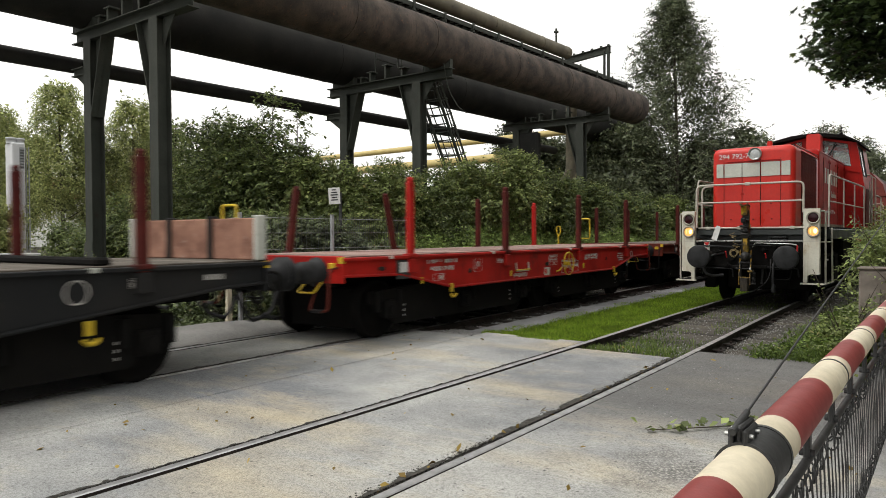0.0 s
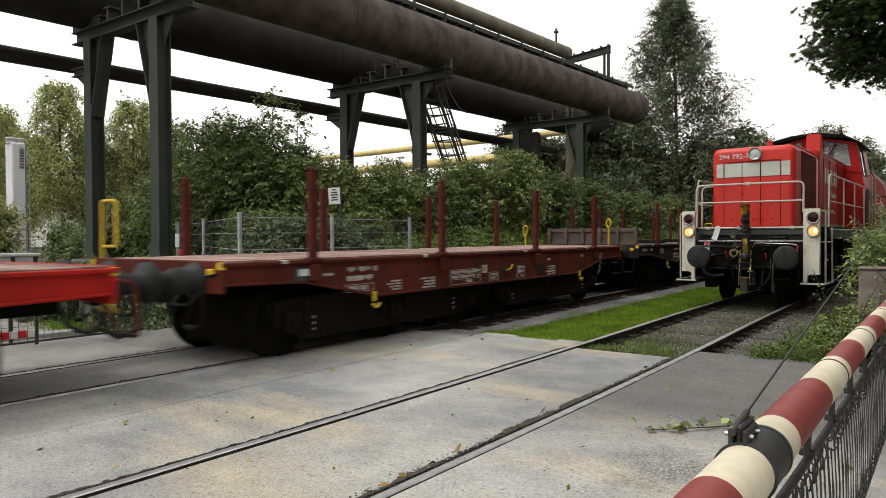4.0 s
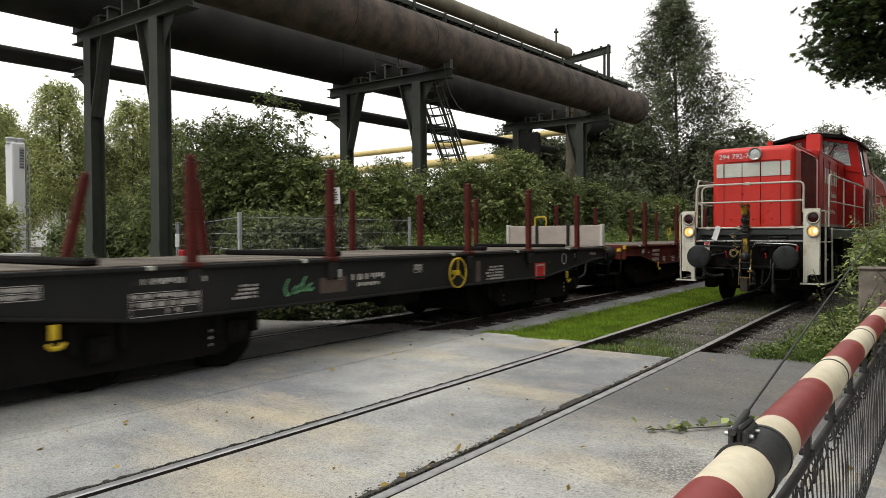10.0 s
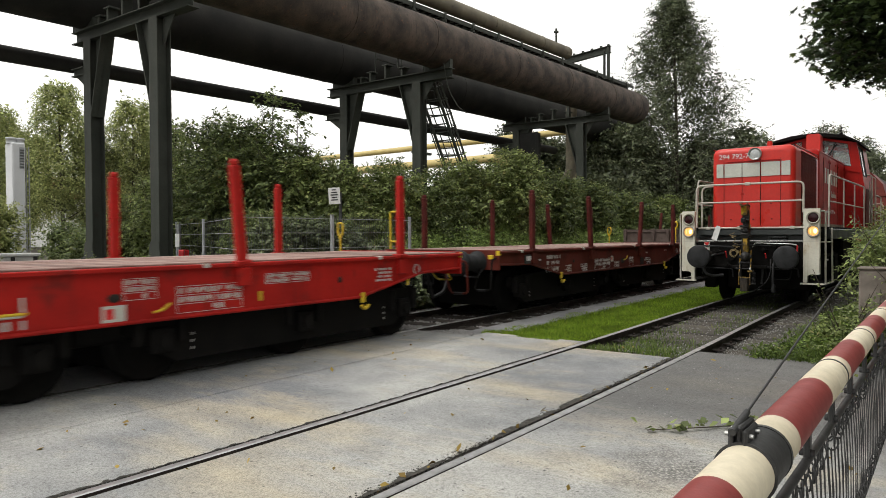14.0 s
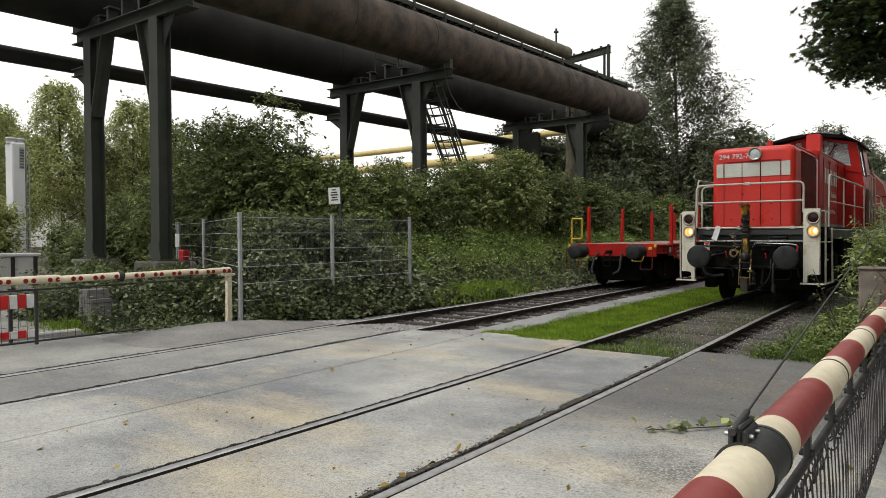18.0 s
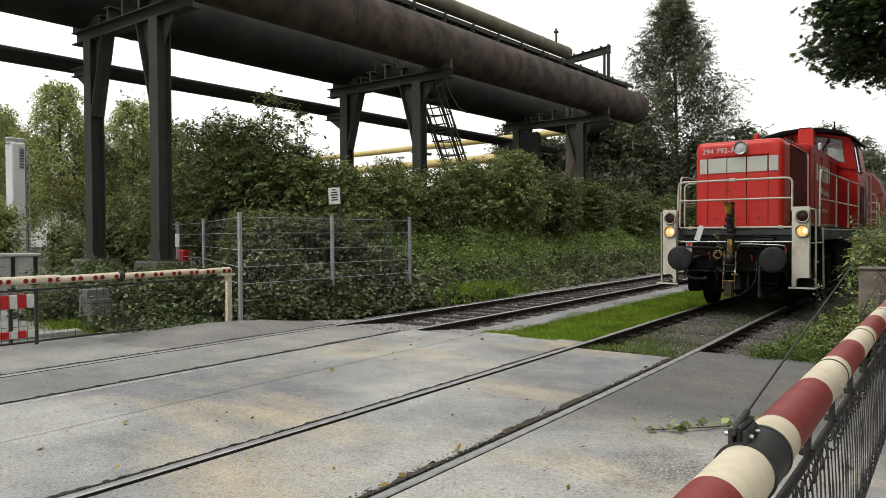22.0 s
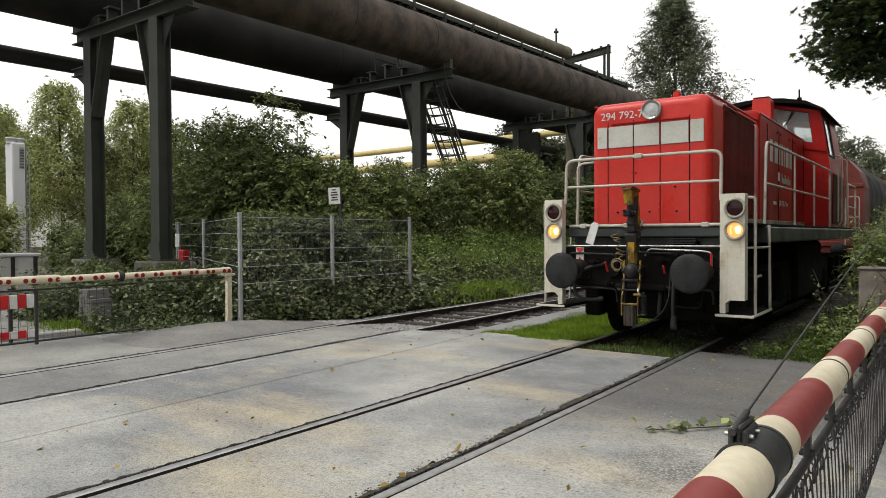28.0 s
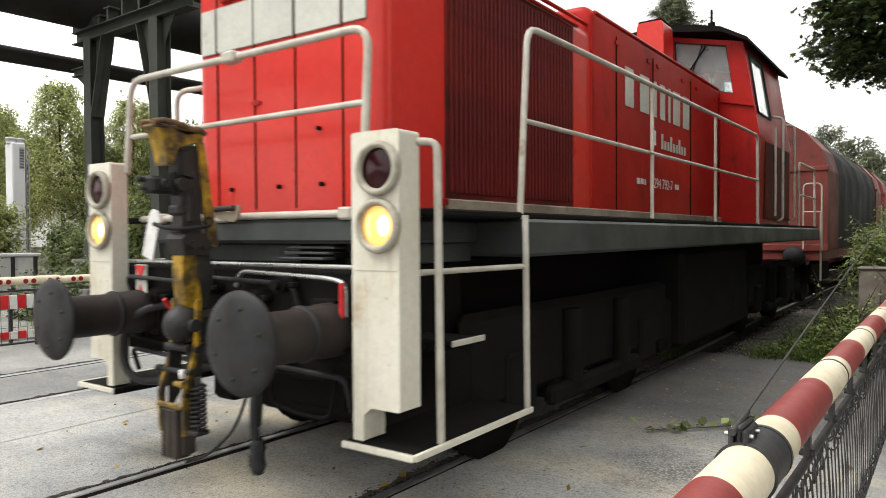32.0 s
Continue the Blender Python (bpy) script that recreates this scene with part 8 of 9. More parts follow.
def maple_tips(rng):
    tips, lines = [], [([Vector((0, 0, -0.2)), Vector((0.05, -0.05, 2.0)), Vector((0, -0.1, 4.2)), Vector((0, -0.2, 7.0))], 0.2)]
    for k in range(26):
        z0 = 3.7 + 3.2 * k / 26
        a = 2.4 * k
        w = rng.uniform(1.2, 2.0)
        e = Vector((math.cos(a) * w, math.sin(a) * w, z0 + rng.uniform(-0.1, 0.6)))
        s = Vector((0, 0, z0 - 0.4))
        lines.append(([s, s.lerp(e, 0.5) + Vector((0, 0, 0.25)), e], 0.05))
        for j in range(8):
            b = s.lerp(e, rng.uniform(0.4, 1.0))
            q = b + Vector((rng.normal(0, 0.3), rng.normal(0, 0.3), rng.normal(-0.1, 0.2)))
            lines.append(([b, q], 0.012))
            tips += [tuple(b.lerp(q, 0.6)), tuple(q)]
    # limbs that hang out towards the tracks, their twigs drooping at the ends
    for dx, dy, dz in ((-2.66, -1.2, 3.42), (-2.62, -1.0, 3.3), (-2.6, -1.3, 3.2), (-2.66, -0.9, 3.05), (-2.62, -1.2, 2.92), (-2.45, -1.1, 2.95), (-2.35, -0.8, 2.86), (-2.2, -1.0, 2.9), (-2.1, -0.7, 2.84), (-2.5, -1.0, 3.5), (-2.3, -1.2, 3.4), (-2.2, -0.9, 3.2), (-2.0, -1.1, 3.1), (-1.9, -0.8, 3.45), (-2.4, -0.6, 3.75), (-2.1, -0.5, 3.0), (-2.3, -0.9, 3.1)):
        e = Vector((dx, dy, dz))
        s = Vector((0, 0, 3.3))
        mid = s.lerp(e, 0.5) + Vector((0, 0, 0.35))
        lines.append(([s, mid, e], 0.03))
        for j in range(22):
            u = rng.uniform(0.25, 1.0)
            b = mid.lerp(e, u)
            q = b + Vector((rng.normal(-0.03, 0.11), rng.normal(0, 0.14), rng.normal(0.02, 0.09)))
            lines.append(([b, q], 0.006))
            tips += [tuple(b.lerp(q, 0.5)), tuple(q)]
    return tips, lines


maple("maple_tree", (1.62, 7.75, 0.0), 7.5, maple_tips, 30000, 90)

# trees added out of view on the right to keep sky light off the locomotive
for i, (x, y, h, w) in enumerate(((5.6, 11, 10, 3.4), (5.0, 16.5, 10, 3.2), (4.6, 22, 11, 3.2), (7, 3, 9, 3.2), (3.3, 11.5, 9, 2.4), (3.5, 15.5, 10, 2.6), (4.2, 29, 10, 3.2), (3.6, 37, 9, 3.2))):
    make_tree("roadside_tree", "unseen leafy tree added to shade the near track", (x, y, 0.2), h, ROUND(w), 50, 16000, 0.24, M_BUSH, 120 + i, 0.6, 0.18, 0.2, 0.35, 5.0, 0.2)
# ---- barriers, fence, signs and other small things ----
M_BARWHITE = surface("cream_barrier_paint", (0.72, 0.65, 0.49), (0.6, 0.53, 0.39), 0.5, s1=5, s2=30, bump=0.06, dirt=((0.24, 0.16, 0.1), 0.28, 8))
M_BARRED = surface("faded_barrier_red", (0.27, 0.05, 0.045), (0.2, 0.04, 0.037), 0.5, s1=4, s2=30, bump=0.05, dirt=((0.2, 0.05, 0.045), 0.25, 5))
M_CLAMP = surface("grey_black_clamp", (0.045, 0.045, 0.045), (0.03, 0.03, 0.03), 0.5, s1=6, bump=0.08, dirt=((0.1, 0.09, 0.08), 0.2, 12))
M_ZINC = surface("galvanised_steel", (0.42, 0.43, 0.44), (0.3, 0.31, 0.32), 0.5, metal=0.3, s1=5, bump=0.05)
M_ZINCDARK = surface("dull_galvanised_wire", (0.13, 0.135, 0.135), (0.09, 0.093, 0.092), 0.55, metal=0.4, s1=5, bump=0.0)
M_SIGNWHITE = surface("white_sheet", (0.75, 0.75, 0.73), (0.66, 0.66, 0.64), 0.5, s1=6, bump=0.0, dirt=((0.4, 0.4, 0.36), 0.2, 8))
M_BLOCK = surface("grey_paving_block", (0.2, 0.19, 0.18), (0.14, 0.135, 0.13), 0.9, s1=6, s2=50, bump=0.4)
M_OLDWOOD = surface("weathered_timber", (0.24, 0.21, 0.18), (0.15, 0.13, 0.11), 0.9, s1=5, s2=40, bump=0.5, streak=((0.2, 0.16, 0.12), 0.3))
M_SILO = surface("white_silo_paint", (0.66, 0.67, 0.68), (0.56, 0.57, 0.58), 0.5, s1=0.6, bump=0.02, dirt=((0.65, 0.66, 0.66), 0.25, 1))

# near barrier: its pole lies beside the camera, parallel to the tracks
PX = -0.3705
bar = thing("near_barrier", "closed level crossing barrier, faded red and cream banded pole", "barrier")


def pole_at(y):
    return Vector((PX - 0.0201 * (y - 1.5), y, 1.06))


edges = [-0.7, -0.2, 0.3, 0.78, 1.27, 1.79, 2.33, 2.8, 3.28, 3.81, 4.37, 4.89, 5.4, 5.9, 6.4, 6.9, 7.4]
for i, (a, b_) in enumerate(zip(edges, edges[1:])):
    r0, r1 = 0.0569 - 0.0026 * (a - 1.5), 0.0569 - 0.0026 * (b_ - 1.5)
    seg = part("pole_band", Build().cyl(pole_at(a), pole_at(b_), r0, 40, r1, caps=(i == 0)), M_BARRED if i % 2 else M_BARWHITE, bar, "faded red band" if i % 2 else "cream band")
for y in (2.71, 3.68, 4.75):
    part("dark_ring", Build().cyl(pole_at(y - 0.008), pole_at(y + 0.008), 0.0585 - 0.0026 * (y - 1.5), 40), M_CLAMP, bar)
cl = part("clamp", Build().cyl(pole_at(1.5), pole_at(1.66), 0.0605, 40), M_CLAMP, bar, "wide dark clamp with bolted lugs")
for y in (1.5, 1.653):
    part("clamp_rim", Build().cyl(pole_at(y - 0.007), pole_at(y + 0.007), 0.0625, 40), M_CLAMP, cl)
p = pole_at(1.5)
for x0, x1 in ((-0.032, -0.022), (-0.004, 0.006)):
    part("clamp_lug", Build().box(p.x + x0, p.x + x1, 1.49, 1.58, p.z + 0.04, p.z + 0.088, 0.005), M_CLAMP, cl)
part("clamp_tongue", Build().box(p.x - 0.02, p.x - 0.006, 1.5, 1.6, p.z + 0.055, p.z + 0.092, 0.004), M_CLAMP, cl)
for y in (1.51, 1.56):
    part("bolt", Build().cyl((p.x - 0.042, y, p.z + 0.072), (p.x + 0.014, y, p.z + 0.072), 0.005, 8), M_CHROME, cl)
part("stay_cable", Build().tube([(p.x - 0.02, 1.5, p.z + 0.085), (PX - 0.025, 2.3, 1.268), (PX - 0.065, 4.95, 1.62), (PX - 0.1, 7.2, 1.92)], 0.0029, 8), M_CLAMP, bar, "taut dark stay cable")
part("cable_end", Build().cyl((p.x - 0.02, 1.48, p.z + 0.083), (p.x - 0.021, 1.6, p.z + 0.1), 0.0075, 8), M_CLAMP, bar)
part("pivot_housing", Build().box(PX - 0.1, PX + 0.4, 7.7, 8.3, 0.0, 1.3, 0.04).box(PX - 0.1, PX + 0.02, 7.75, 7.9, 1.3, 2.05, 0.02), M_SIGNRED, bar)
# hanging skirt
BZ = 0.908


def bx_at(y):
    return PX + 0.008 - 0.0201 * (y - 1.5)



def bar_z(y):
    return BZ - 0.009 * (y - 1.84)


sk = part("skirt_bar", Build().tube([(bx_at(-0.6), -0.6, bar_z(-0.6)), (bx_at(7.0), 7.0, bar_z(7.0))], 0.0125, 12), M_CLAMP, bar, "dark tube that carries the hanging skirt")
for y in (0.6, 1.55, 2.2, 2.68, 3.2, 3.75, 4.3, 4.75, 5.3):
    BX = bx_at(y)
    part("skirt_hanger", Build().box(BX - 0.008, BX + 0.008, y - 0.02, y + 0.02, bar_z(y) - 0.01, bar_z(y) + 0.085, 0.004).cyl((BX - 0.02, y, bar_z(y) + 0.02), (BX + 0.02, y, bar_z(y) + 0.02), 0.012, 6), M_CLAMP, sk)
rng = random.Random(5)
ring = Build().tube(arc((0, 0, 0), 0.024, 0, 360, 10, "yz")[:-1], 0.0032, 5, close=True).mesh("ring")
ring.materials.append(M_CLAMP)
BOT = 0.36
y = 0.9
while y < 6.0:
    z, BX = bar_z(y), bx_at(y)
    for k, dy in ((0, 0.0), (1, 0.018)):
        o = part("ring", ring, None, sk)
        o.matrix_basis = pose(BX + rng.uniform(-0.006, 0.006), y + dy, z - 0.03 - 0.034 * k, rng.uniform(-20, 20), 0, rng.uniform(-40, 40))
    st = Build()
    d1, d2 = rng.uniform(-0.02, 0.02), rng.uniform(-0.02, 0.02)
    st.tube([(BX, y, z - 0.08), (BX + 0.01, y + d1, z - 0.22), (BX + 0.012, y + d2, BOT + 0.07)], 0.002, 5)
    st.tube([(BX, y + 0.018, z - 0.08), (BX + 0.006, y + 0.03 + d2, z - 0.25), (BX + 0.01, y + 0.028 + d1, BOT + 0.07)], 0.002, 5)
    part("strand", st, M_CLAMP, sk)
    o = part("ring", ring, None, sk)
    o.matrix_basis = pose(BX + 0.01, y + 0.01, BOT + 0.05, 0, 0, rng.uniform(-30, 30))
    o = part("ring", ring, None, sk)
    o.matrix_basis = pose(BX + 0.01, y + 0.03, BOT + 0.025, 0, 0, rng.uniform(-30, 30))
    y += 0.08
part("skirt_bottom_bar", Build().tube([(bx_at(-0.6) + 0.01, -0.6, BOT), (bx_at(7.0) + 0.01, 7.0, BOT)], 0.008, 8), M_CLAMP, sk)

# far barrier with round red reflectors and a wire skirt
fb = thing("far_barrier", "closed cream barrier pole with pairs of red dots", "barrier")
FX = -10.6
for a, b_ in ((-4.0, -1.2), (-1.2, 1.7), (1.7, 4.78), (4.78, 5.7), (5.7, 7.05), (7.05, 7.72)):
    part("pole_section", Build().cyl((FX, a, 0.93), (FX, b_ - 0.006, 0.935 + 0.002 * b_), 0.062 - 0.0018 * max(a, 0), 24), M_BARWHITE, fb)
    part("joint_ring", Build().cyl((FX, b_ - 0.02, 0.935), (FX, b_ + 0.02, 0.94), 0.064 - 0.0018 * max(a, 0), 24), M_BARWHITE, fb)
M_DOT = surface("dark_red_reflector", (0.26, 0.018, 0.02), (0.18, 0.014, 0.016), 0.35, s1=9, bump=0.0)
y = -3.8
dot = Build().cyl((0, 0, 0), (0.004, 0, 0), 0.034, 16).mesh("red_dot")
dot.materials.append(M_DOT)
while y < 7.6:
    for dy in (0.0, 0.105):
        o = part("red_dot", dot, None, fb)
        o.location = (FX + 0.0625 - 0.0014 * max(y, 0), y + dy, 0.935)
    y += 0.325
part("clamp", Build().cyl((FX, 5.68, 0.94), (FX, 5.76, 0.94), 0.066, 24).box(FX - 0.02, FX + 0.02, 5.68, 5.76, 0.85, 0.9), M_CLAMP, fb)
rest = part("rest_post", Build().prism([(7.65, -0.05), (7.75, -0.05), (7.74, 0.86), (7.66, 0.86)], "x", FX - 0.035, FX + 0.035).box(FX - 0.07, FX + 0.07, 7.58, 7.8, 0.84, 0.885, 0.01), M_BARWHITE, fb, "cream rest post for the pole")
ws_ = Build().tube([(FX, -4, 0.78), (FX, 7.6, 0.815)], 0.014, 6).tube([(FX, -4, 0.06), (FX, 6.1, 0.08)], 0.016, 6)
part("skirt_frame", ws_, M_CLAMP, fb)
wires = Build()
y = -3.9
while y < 6.1:
    wires.tube([(FX, y, 0.78), (FX, y + 0.01, 0.07)], 0.0035, 4)
    y += 0.11
for z in (0.3, 0.55):
    wires.tube([(FX, -3.9, z), (FX, 6.0, z)], 0.003, 4)
tagged(part("skirt_mesh", wires, M_CLAMP, fb), "thin hanging skirt wires", kind="stuff")
part("skirt_post", Build().box(FX - 0.02, FX + 0.02, 4.46, 4.5, 0.03, 0.82, 0.004), M_CLAMP, fb)
part("pedestal", Build().box(FX - 0.3, FX + 0.3, -4.6, -4.0, 0.0, 1.25, 0.03), M_SIGNRED, fb)

# red and white warning boards by the road
wb = thing("warning_boards", "red and white striped warning boards on a low fence", "warning board")
for z0, z1 in ((0.5, 0.7), (0.06, 0.17)):
    i, y = 0, 0.35
    while y < 4.7:
        part("stripe_field", Build().box(-11.23, -11.2, y, min(y + 0.118, 4.76) - 0.002, z0, z1, 0.004), M_SIGNRED if i % 2 else M_SIGNWHITE, wb)
        i, y = i + 1, y + 0.118
for y in (0.8, 2.6, 4.4):
    part("board_post", Build().box(-11.27, -11.235, y - 0.025, y + 0.025, -0.05, 0.7, 0.004), M_CLAMP, wb)

# galvanised mesh fence
fence = thing("mesh_fence", "grey galvanised bar-mesh fence overgrown with ivy", "fence")
FP = [(-18.2, 11.5), (-15.2, 10.33), (-10.32, 7.74), (-10.3, 9.95), (-10.3, 12.37)]
for x, y in FP:
    part("fence_post", Build().box(x - 0.03, x + 0.03, y - 0.03, y + 0.03, -0.2, 1.95, 0.006).box(x - 0.034, x + 0.034, y - 0.034, y + 0.034, 1.95, 1.965, 0.006), M_ZINC, fence)
for (x0, y0), (x1, y1) in zip(FP, FP[1:]):
    a, b_ = Vector((x0, y0, 0)), Vector((x1, y1, 0))
    h = Build()
    for z in (0.12, 0.4, 0.7, 1.0, 1.3, 1.6, 1.88):
        h.tube([a + Vector((0.02, 0, z)), b_ + Vector((0.02, 0, z))], 0.0065, 4)
        h.tube([a + Vector((-0.02, 0, z)), b_ + Vector((-0.02, 0, z))], 0.0065, 4)
    part("fence_bar_set", h, M_ZINC, fence)
    v = Build()
    k = max(int((b_ - a).length / (0.06 if x0 > -11 and x1 > -11 else 0.3)), 2)
    for i in range(1, k):
        q = a.lerp(b_, i / k)
        v.tube([q + Vector((0, 0, 0.05)), q + Vector((0, 0, 1.93))], 0.003, 4)
    tagged(part("fence_mesh", v, M_ZINCDARK, fence), "thin upright mesh wires", kind="stuff")

# notice board on a post behind the fence
nb = thing("notice_sign", "small white notice on a dark post among the bushes", "sign")
c_ = Vector((-11.16, 11.03, 0))
face = Matrix.Translation(c_) @ Matrix.Rotation(radians(38), 4, "Z")
part("post", Build().box(-0.03, 0.03, -0.0, 0.05, 0.0, 2.5, 0.006, face), M_CLAMP, nb)
part("sheet", Build().box(-0.125, 0.125, -0.02, -0.005, 2.24, 2.6, 0.004, face @ Matrix.Rotation(radians(-3), 4, "Y")), M_SIGNWHITE, nb, "white sheet")
t = Build()
for i, w in enumerate((0.09, 0.13, 0.16, 0.12, 0.15)):
    t.box(-w / 2, w / 2, -0.0245, -0.022, 2.54 - 0.055 * i, 2.565 - 0.055 * i, 0, face @ Matrix.Rotation(radians(-3), 4, "Y"))
part("lettering_bars", t, M_CLAMP, nb)
rb = thing("red_post_box", "red cylinder box on a fence post with a white card above", "box")
bs = Vector((-17.75, 11.35, 0))
part("red_case", Build().box(bs.x - 0.02, bs.x + 0.24, bs.y - 0.1, bs.y + 0.1, 0.62, 1.18, 0.03), M_SIGNRED, rb)
part("post", Build().box(bs.x - 0.14, bs.x - 0.07, bs.y - 0.04, bs.y + 0.04, -0.2, 1.95, 0.01), M_ZINC, rb)
part("white_card", Build().box(bs.x - 0.2, bs.x + 0.0, bs.y - 0.07, bs.y - 0.05, 1.25, 1.62, 0.01), M_SIGNWHITE, rb)

# stacked paving blocks
pile = thing("block_pile", "stack of grey paving blocks behind the far barrier", "paving blocks")
blk = Build().box(-0.1, 0.1, -0.05, 0.05, -0.04, 0.04, 0.006).mesh("block")
blk.materials.append(M_BLOCK)
rng = random.Random(8)
for row in range(9):
    for i in range(4 - (row > 6)):
        for j in range(2):
            o = part("block", blk, None, pile)
            o.matrix_basis = pose(-12.95 + 0.11 * i + rng.uniform(-0.006, 0.006), 6.32 + 0.205 * j + (0.06 if row < 3 else 0.0), -0.1 + 0.082 * row, 0, 0, 90 + rng.uniform(-3, 3))

# weathered timber post at the verge
tp = thing("timber_post", "weathered square timber post with cracked top", "post")
part("post_shaft", Build().box(-1.14, -0.82, 9.86, 10.16, -0.1, 1.1, 0.02), M_OLDWOOD, tp)
part("post_top", Build().box(-1.16, -0.8, 9.84, 10.18, 1.1, 1.13, 0.012), M_OLDWOOD, tp)

# white silo and low shed beyond the trees
si = thing("silo", "tall white square silo tower with a grey louvre beyond the trees", "silo")
part("silo_tank", Build().box(-36.4, -35.6, 14.12, 14.68, -0.2, 5.95, 0.05), M_SILO, si)
for y in (14.22, 14.6):
    part("silo_cap", Build().lathe([(0.2, 5.93), (0.2, 6.12), (0.22, 6.12), (0.22, 6.2), (0.0, 6.24)], (-36.0, y, 0), "z", 20), M_SILO, si)
lv = part("louvre", Build().box(-35.6, -35.57, 14.42, 14.62, 4.75, 5.75, 0.004), M_ZINC, si, "grey louvred panel")
for i in range(7):
    part("louvre_slat", Build().box(-35.57, -35.55, 14.43, 14.61, 4.8 + 0.13 * i, 4.86 + 0.13 * i, 0.004), M_ZINCDARK, lv)
lad_ = part("silo_ladder", Build().box(-35.9, -35.86, 14.8, 14.84, 0, 5.8).box(-35.6, -35.56, 14.8, 14.84, 0, 5.8), M_ZINC, si)
for i in range(14):
    part("silo_rung", Build().box(-35.88, -35.58, 14.81, 14.83, 0.3 + 0.4 * i, 0.33 + 0.4 * i), M_ZINC, lad_)
shed = thing("white_shed", "low white shed with grey roof edge beyond the road", "shed")
part("shed_wall", Build().box(-27.6, -23.6, 8.6, 10.0, -0.16, 0.95, 0.02), M_SIGNWHITE, shed)
part("shed_roof", Build().box(-27.8, -23.5, 8.45, 10.1, 0.95, 1.05, 0.02), M_SIGNWHITE, shed)
for y in (8.7, 9.3, 9.95):
    part("shed_post", Build().box(-23.58, -23.5, y - 0.05, y + 0.05, -0.16, 0.95, 0.01), M_CLAMP, shed)

# white house far beyond the birches
M_ROOFTILE = surface("orange_roof_tiles", (0.42, 0.15, 0.08), (0.3, 0.11, 0.06), 0.8, s1=2, s2=18, bump=0.3)
hs = thing("white_house", "white rendered house with orange tiled roof beyond the trees", "house", at=pose(-60.5, 29.5, 0, 0, 0, 26))
part("wall", Build().box(-3.5, 3.5, -5, 5, -0.3, 4.6, 0.02), M_SIGNWHITE, hs)
part("roof", Build().prism([(-3.9, 4.5), (3.9, 4.5), (0, 6.3)], "y", -5.3, 5.3), M_ROOFTILE, hs)
for y in (-3.6, -1.2, 1.2, 3.6):
    for z in (0.9, 3.0):
        part("window", Build().box(3.5, 3.53, y - 0.5, y + 0.5, z, z + 1.2, 0.01), M_CLAMP, hs, "dark window")

# fallen leaves and twigs on the road
M_FALLEN = leafy("fallen_leaves", (0.2, 0.13, 0.03), (0.34, 0.24, 0.05), (0.3, 0.1, 0.03), 0.7, 0.1)
frng = np.random.default_rng(12)
fp = np.stack([frng.uniform(-7, -0.2, 90), frng.uniform(1.5, 9.3, 90), np.full(90, 0.008)], -1)
fp2 = np.array([(near_x(y) + 0.66 + 0.03 * frng.normal(), y, 0.0) for y in frng.uniform(2.5, 8.5, 40)])
tagged(part("fallen_leaves", leaf_mesh("fallen_leaves", np.concatenate([fp, fp2]), 0.06, frng, 0.0, 0.6), M_FALLEN), "scattered yellow and brown fallen leaves on the road", "leaves", kind="stuff")
vine = thing("ivy_runner", "thin ivy runner creeping over the road edge", "ivy")
vp = [Vector((-2.05, 5.35, 0.01)), Vector((-1.75, 5.6, 0.02)), Vector((-1.5, 5.9, 0.015)), Vector((-1.3, 6.5, 0.02)), Vector((-1.1, 7.2, 0.03)), Vector((-0.9, 8.4, 0.05))]
part("stem", Build().tube(vp, 0.005, 5), M_BARK, vine)
vpos = np.array([tuple(vp[k].lerp(vp[k + 1], frng.random()) + Vector((frng.normal(0, 0.04), frng.normal(0, 0.04), 0.03))) for k in range(5) for _ in range(14)])
part("runner_foliage", leaf_mesh("leaves", vpos, 0.075, frng, 0.1, 0.75), M_BUSH2, vine)
# ---- everything that moves ----
TIMES = (0, 1, 2, 3, 4, 5, 6, 7, 8, 9, 10, 11, 12, 13, 14, 15, 16, 17, 18, 19, 20, 21, 22, 24, 26, 28, 30, 32)


def train_way(t):
    """How far the long train has rolled, in metres; it slows gently."""
    return 7.0013 * t + 0.00234 * t ** 2 - 0.004708 * t ** 3 + 0.00012294 * t ** 4 if t < 19 else 117.6 + 5.36 * (t - 19)


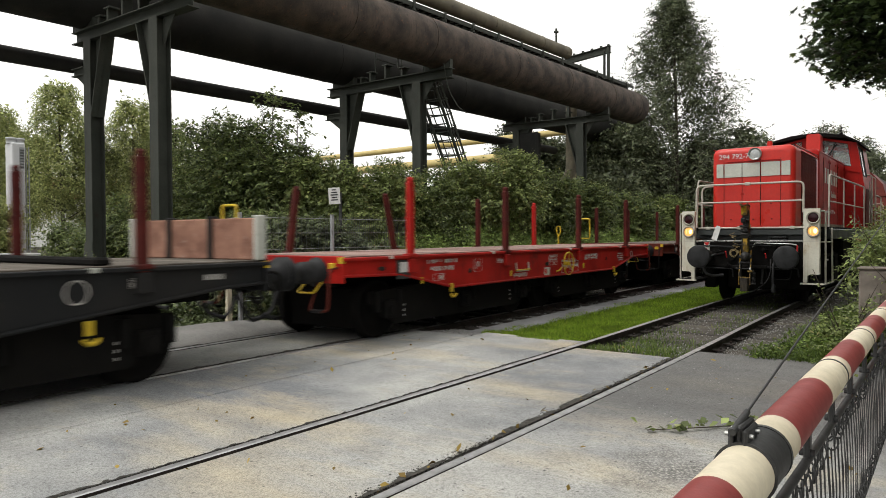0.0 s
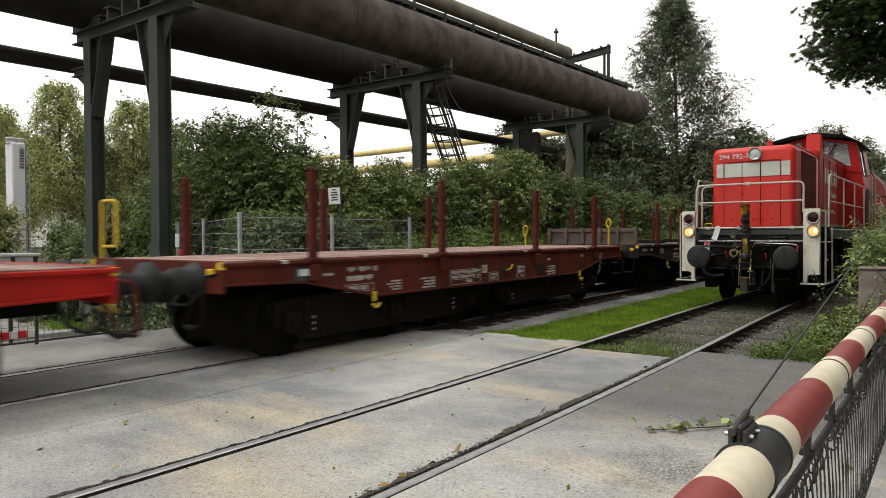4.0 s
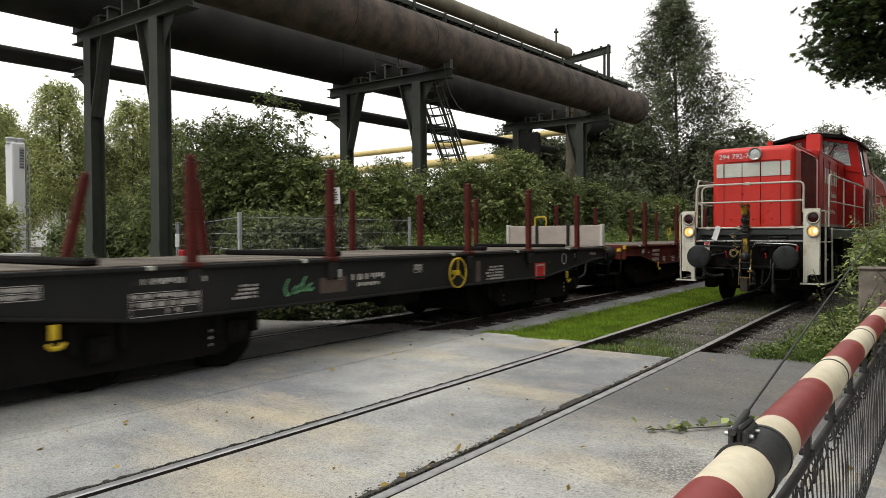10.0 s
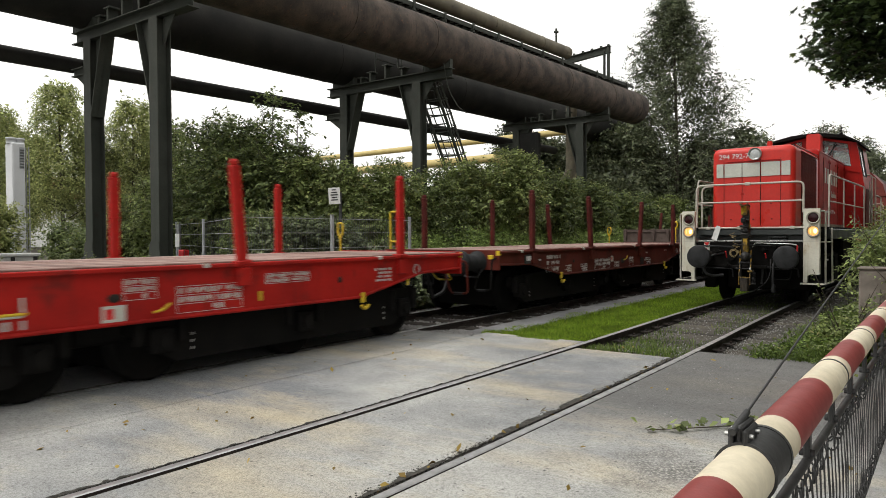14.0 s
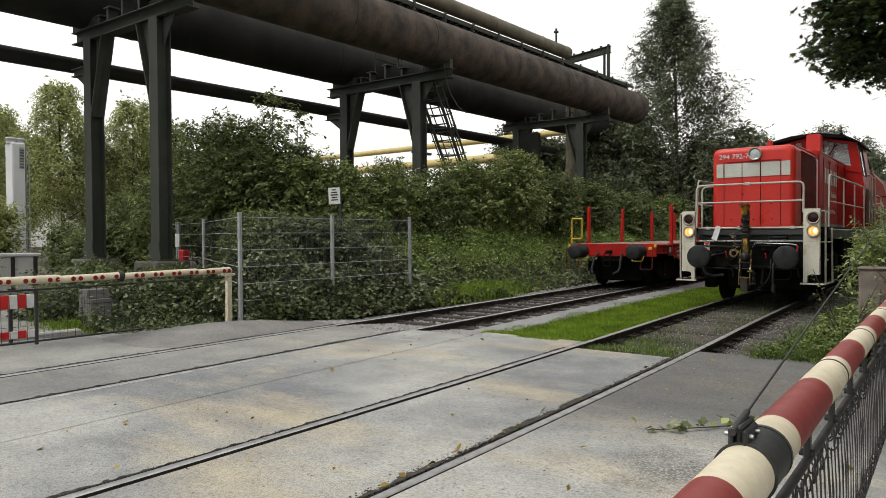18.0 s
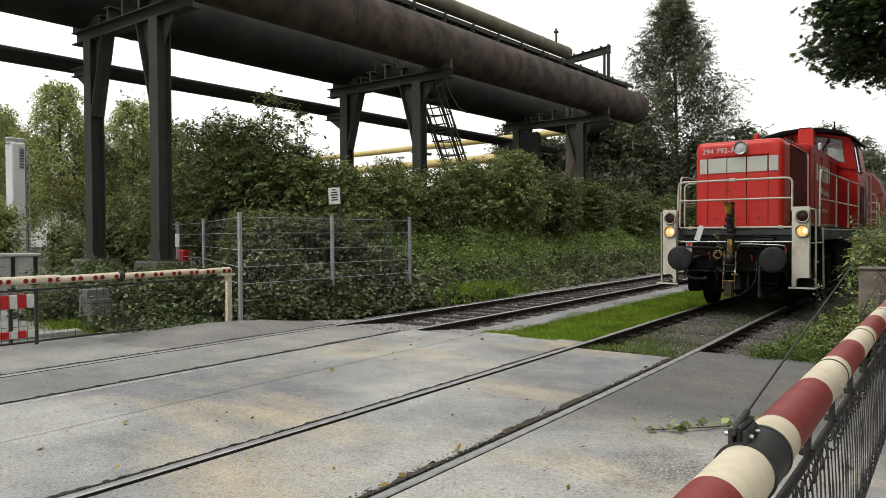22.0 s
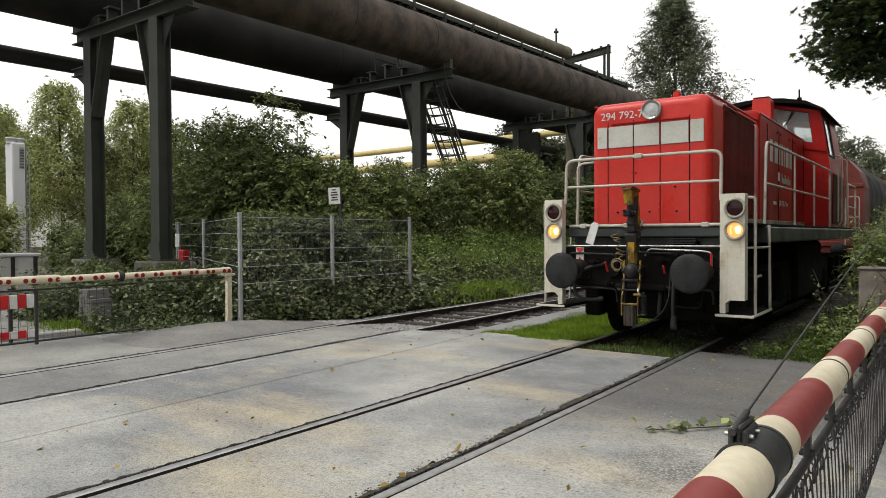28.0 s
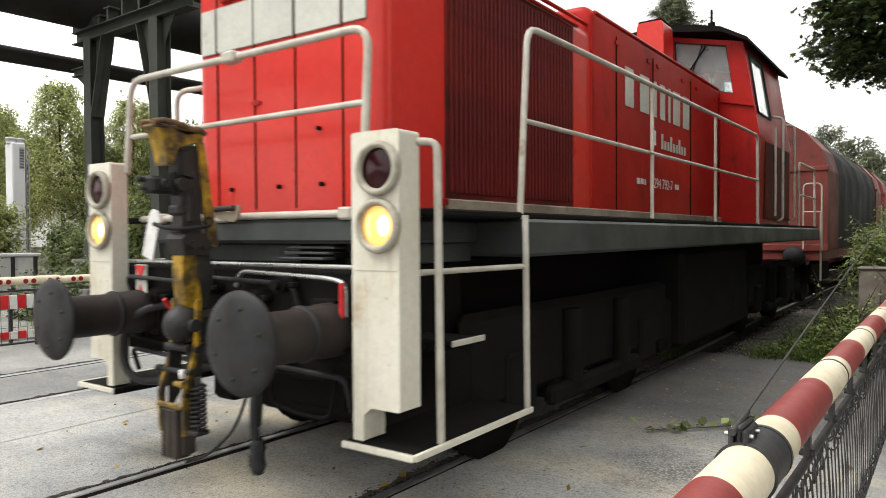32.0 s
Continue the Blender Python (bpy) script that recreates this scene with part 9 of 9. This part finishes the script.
LOCO_ROWS = ((0, 15.55), (19.0, 15.55), (20.0, 15.5), (20.5, 15.2), (21.0, 14.82), (21.5, 14.5), (22.0, 14.23), (23.0, 13.63), (24.0, 12.95), (25.0, 12.14), (26.0, 11.2), (27.0, 10.08), (27.5, 9.44), (28.0, 8.76), (28.5, 8.07), (29.0, 7.3), (29.5, 6.52), (30.0, 5.68), (30.5, 4.81), (31.0, 3.9), (31.5, 2.97), (32.0, 1.99))


def on_near(y0, length):
    """The pose of a vehicle whose leading end stands at y0 on the near track."""
    a, b = Vector((near_x(y0), y0, 0)), Vector((near_x(y0 + length), y0 + length, 0))
    d = b - a
    return Matrix.Translation(a) @ Matrix.Rotation(math.atan2(-d.x, d.y), 4, "Z")


def motions():
    turn = math.degrees(math.atan(0.037))
    for front, wagon, wheelsets in TRAIN:
        for ws, r_ in wheelsets:
            place = ws.location.copy()
            rows = [(0.0, 0.0)]
            f = 2
            while f <= 960:
                t = f / 30
                if -3 < front + train_way(t) + place.y < 42:
                    rows.append((t, train_way(t)))
                f += 2
            if len(rows) > 1 and rows[1][0] > 0.1:
                rows[0] = (0.0, rows[1][1])
            if rows[-1][0] < 32:
                rows.append((32.0, rows[-1][1]))
            walk(ws, [(t, Matrix.Translation(place) @ Matrix.Rotation(-d / r_, 4, "X")) for t, d in rows])
        walk(wagon, [(t, pose(far_x(front + train_way(t)), front + train_way(t), 0, 0, 0, turn)) for t in TIMES])
    for vehicle, lag, length in ((loco, 0.0, 13.0), (hw_1, 14.32, 12.0), (hw_2, 27.22, 12.0), (hw_3, 40.12, 12.0)):
        walk(vehicle, [(t, on_near(y + lag, length)) for t, y in LOCO_ROWS])
    for ax in LOCO_WHEELS:
        rows, last = [], 15.55
        for t, y in LOCO_ROWS:
            rows.append((t, y))
        fine = [(0.0, 15.55), (19.0, 15.55)]
        t = 20.0
        while t < 32.01:
            fine.append((round(t, 2), float(np.interp(t, [r[0] for r in LOCO_ROWS], [r[1] for r in LOCO_ROWS]))))
            t += 0.2
        walk(ax, [(t, Matrix.Translation(ax.location) @ Matrix.Rotation((15.55 - y) / 0.5, 4, "X")) for t, y in fine])


motions()
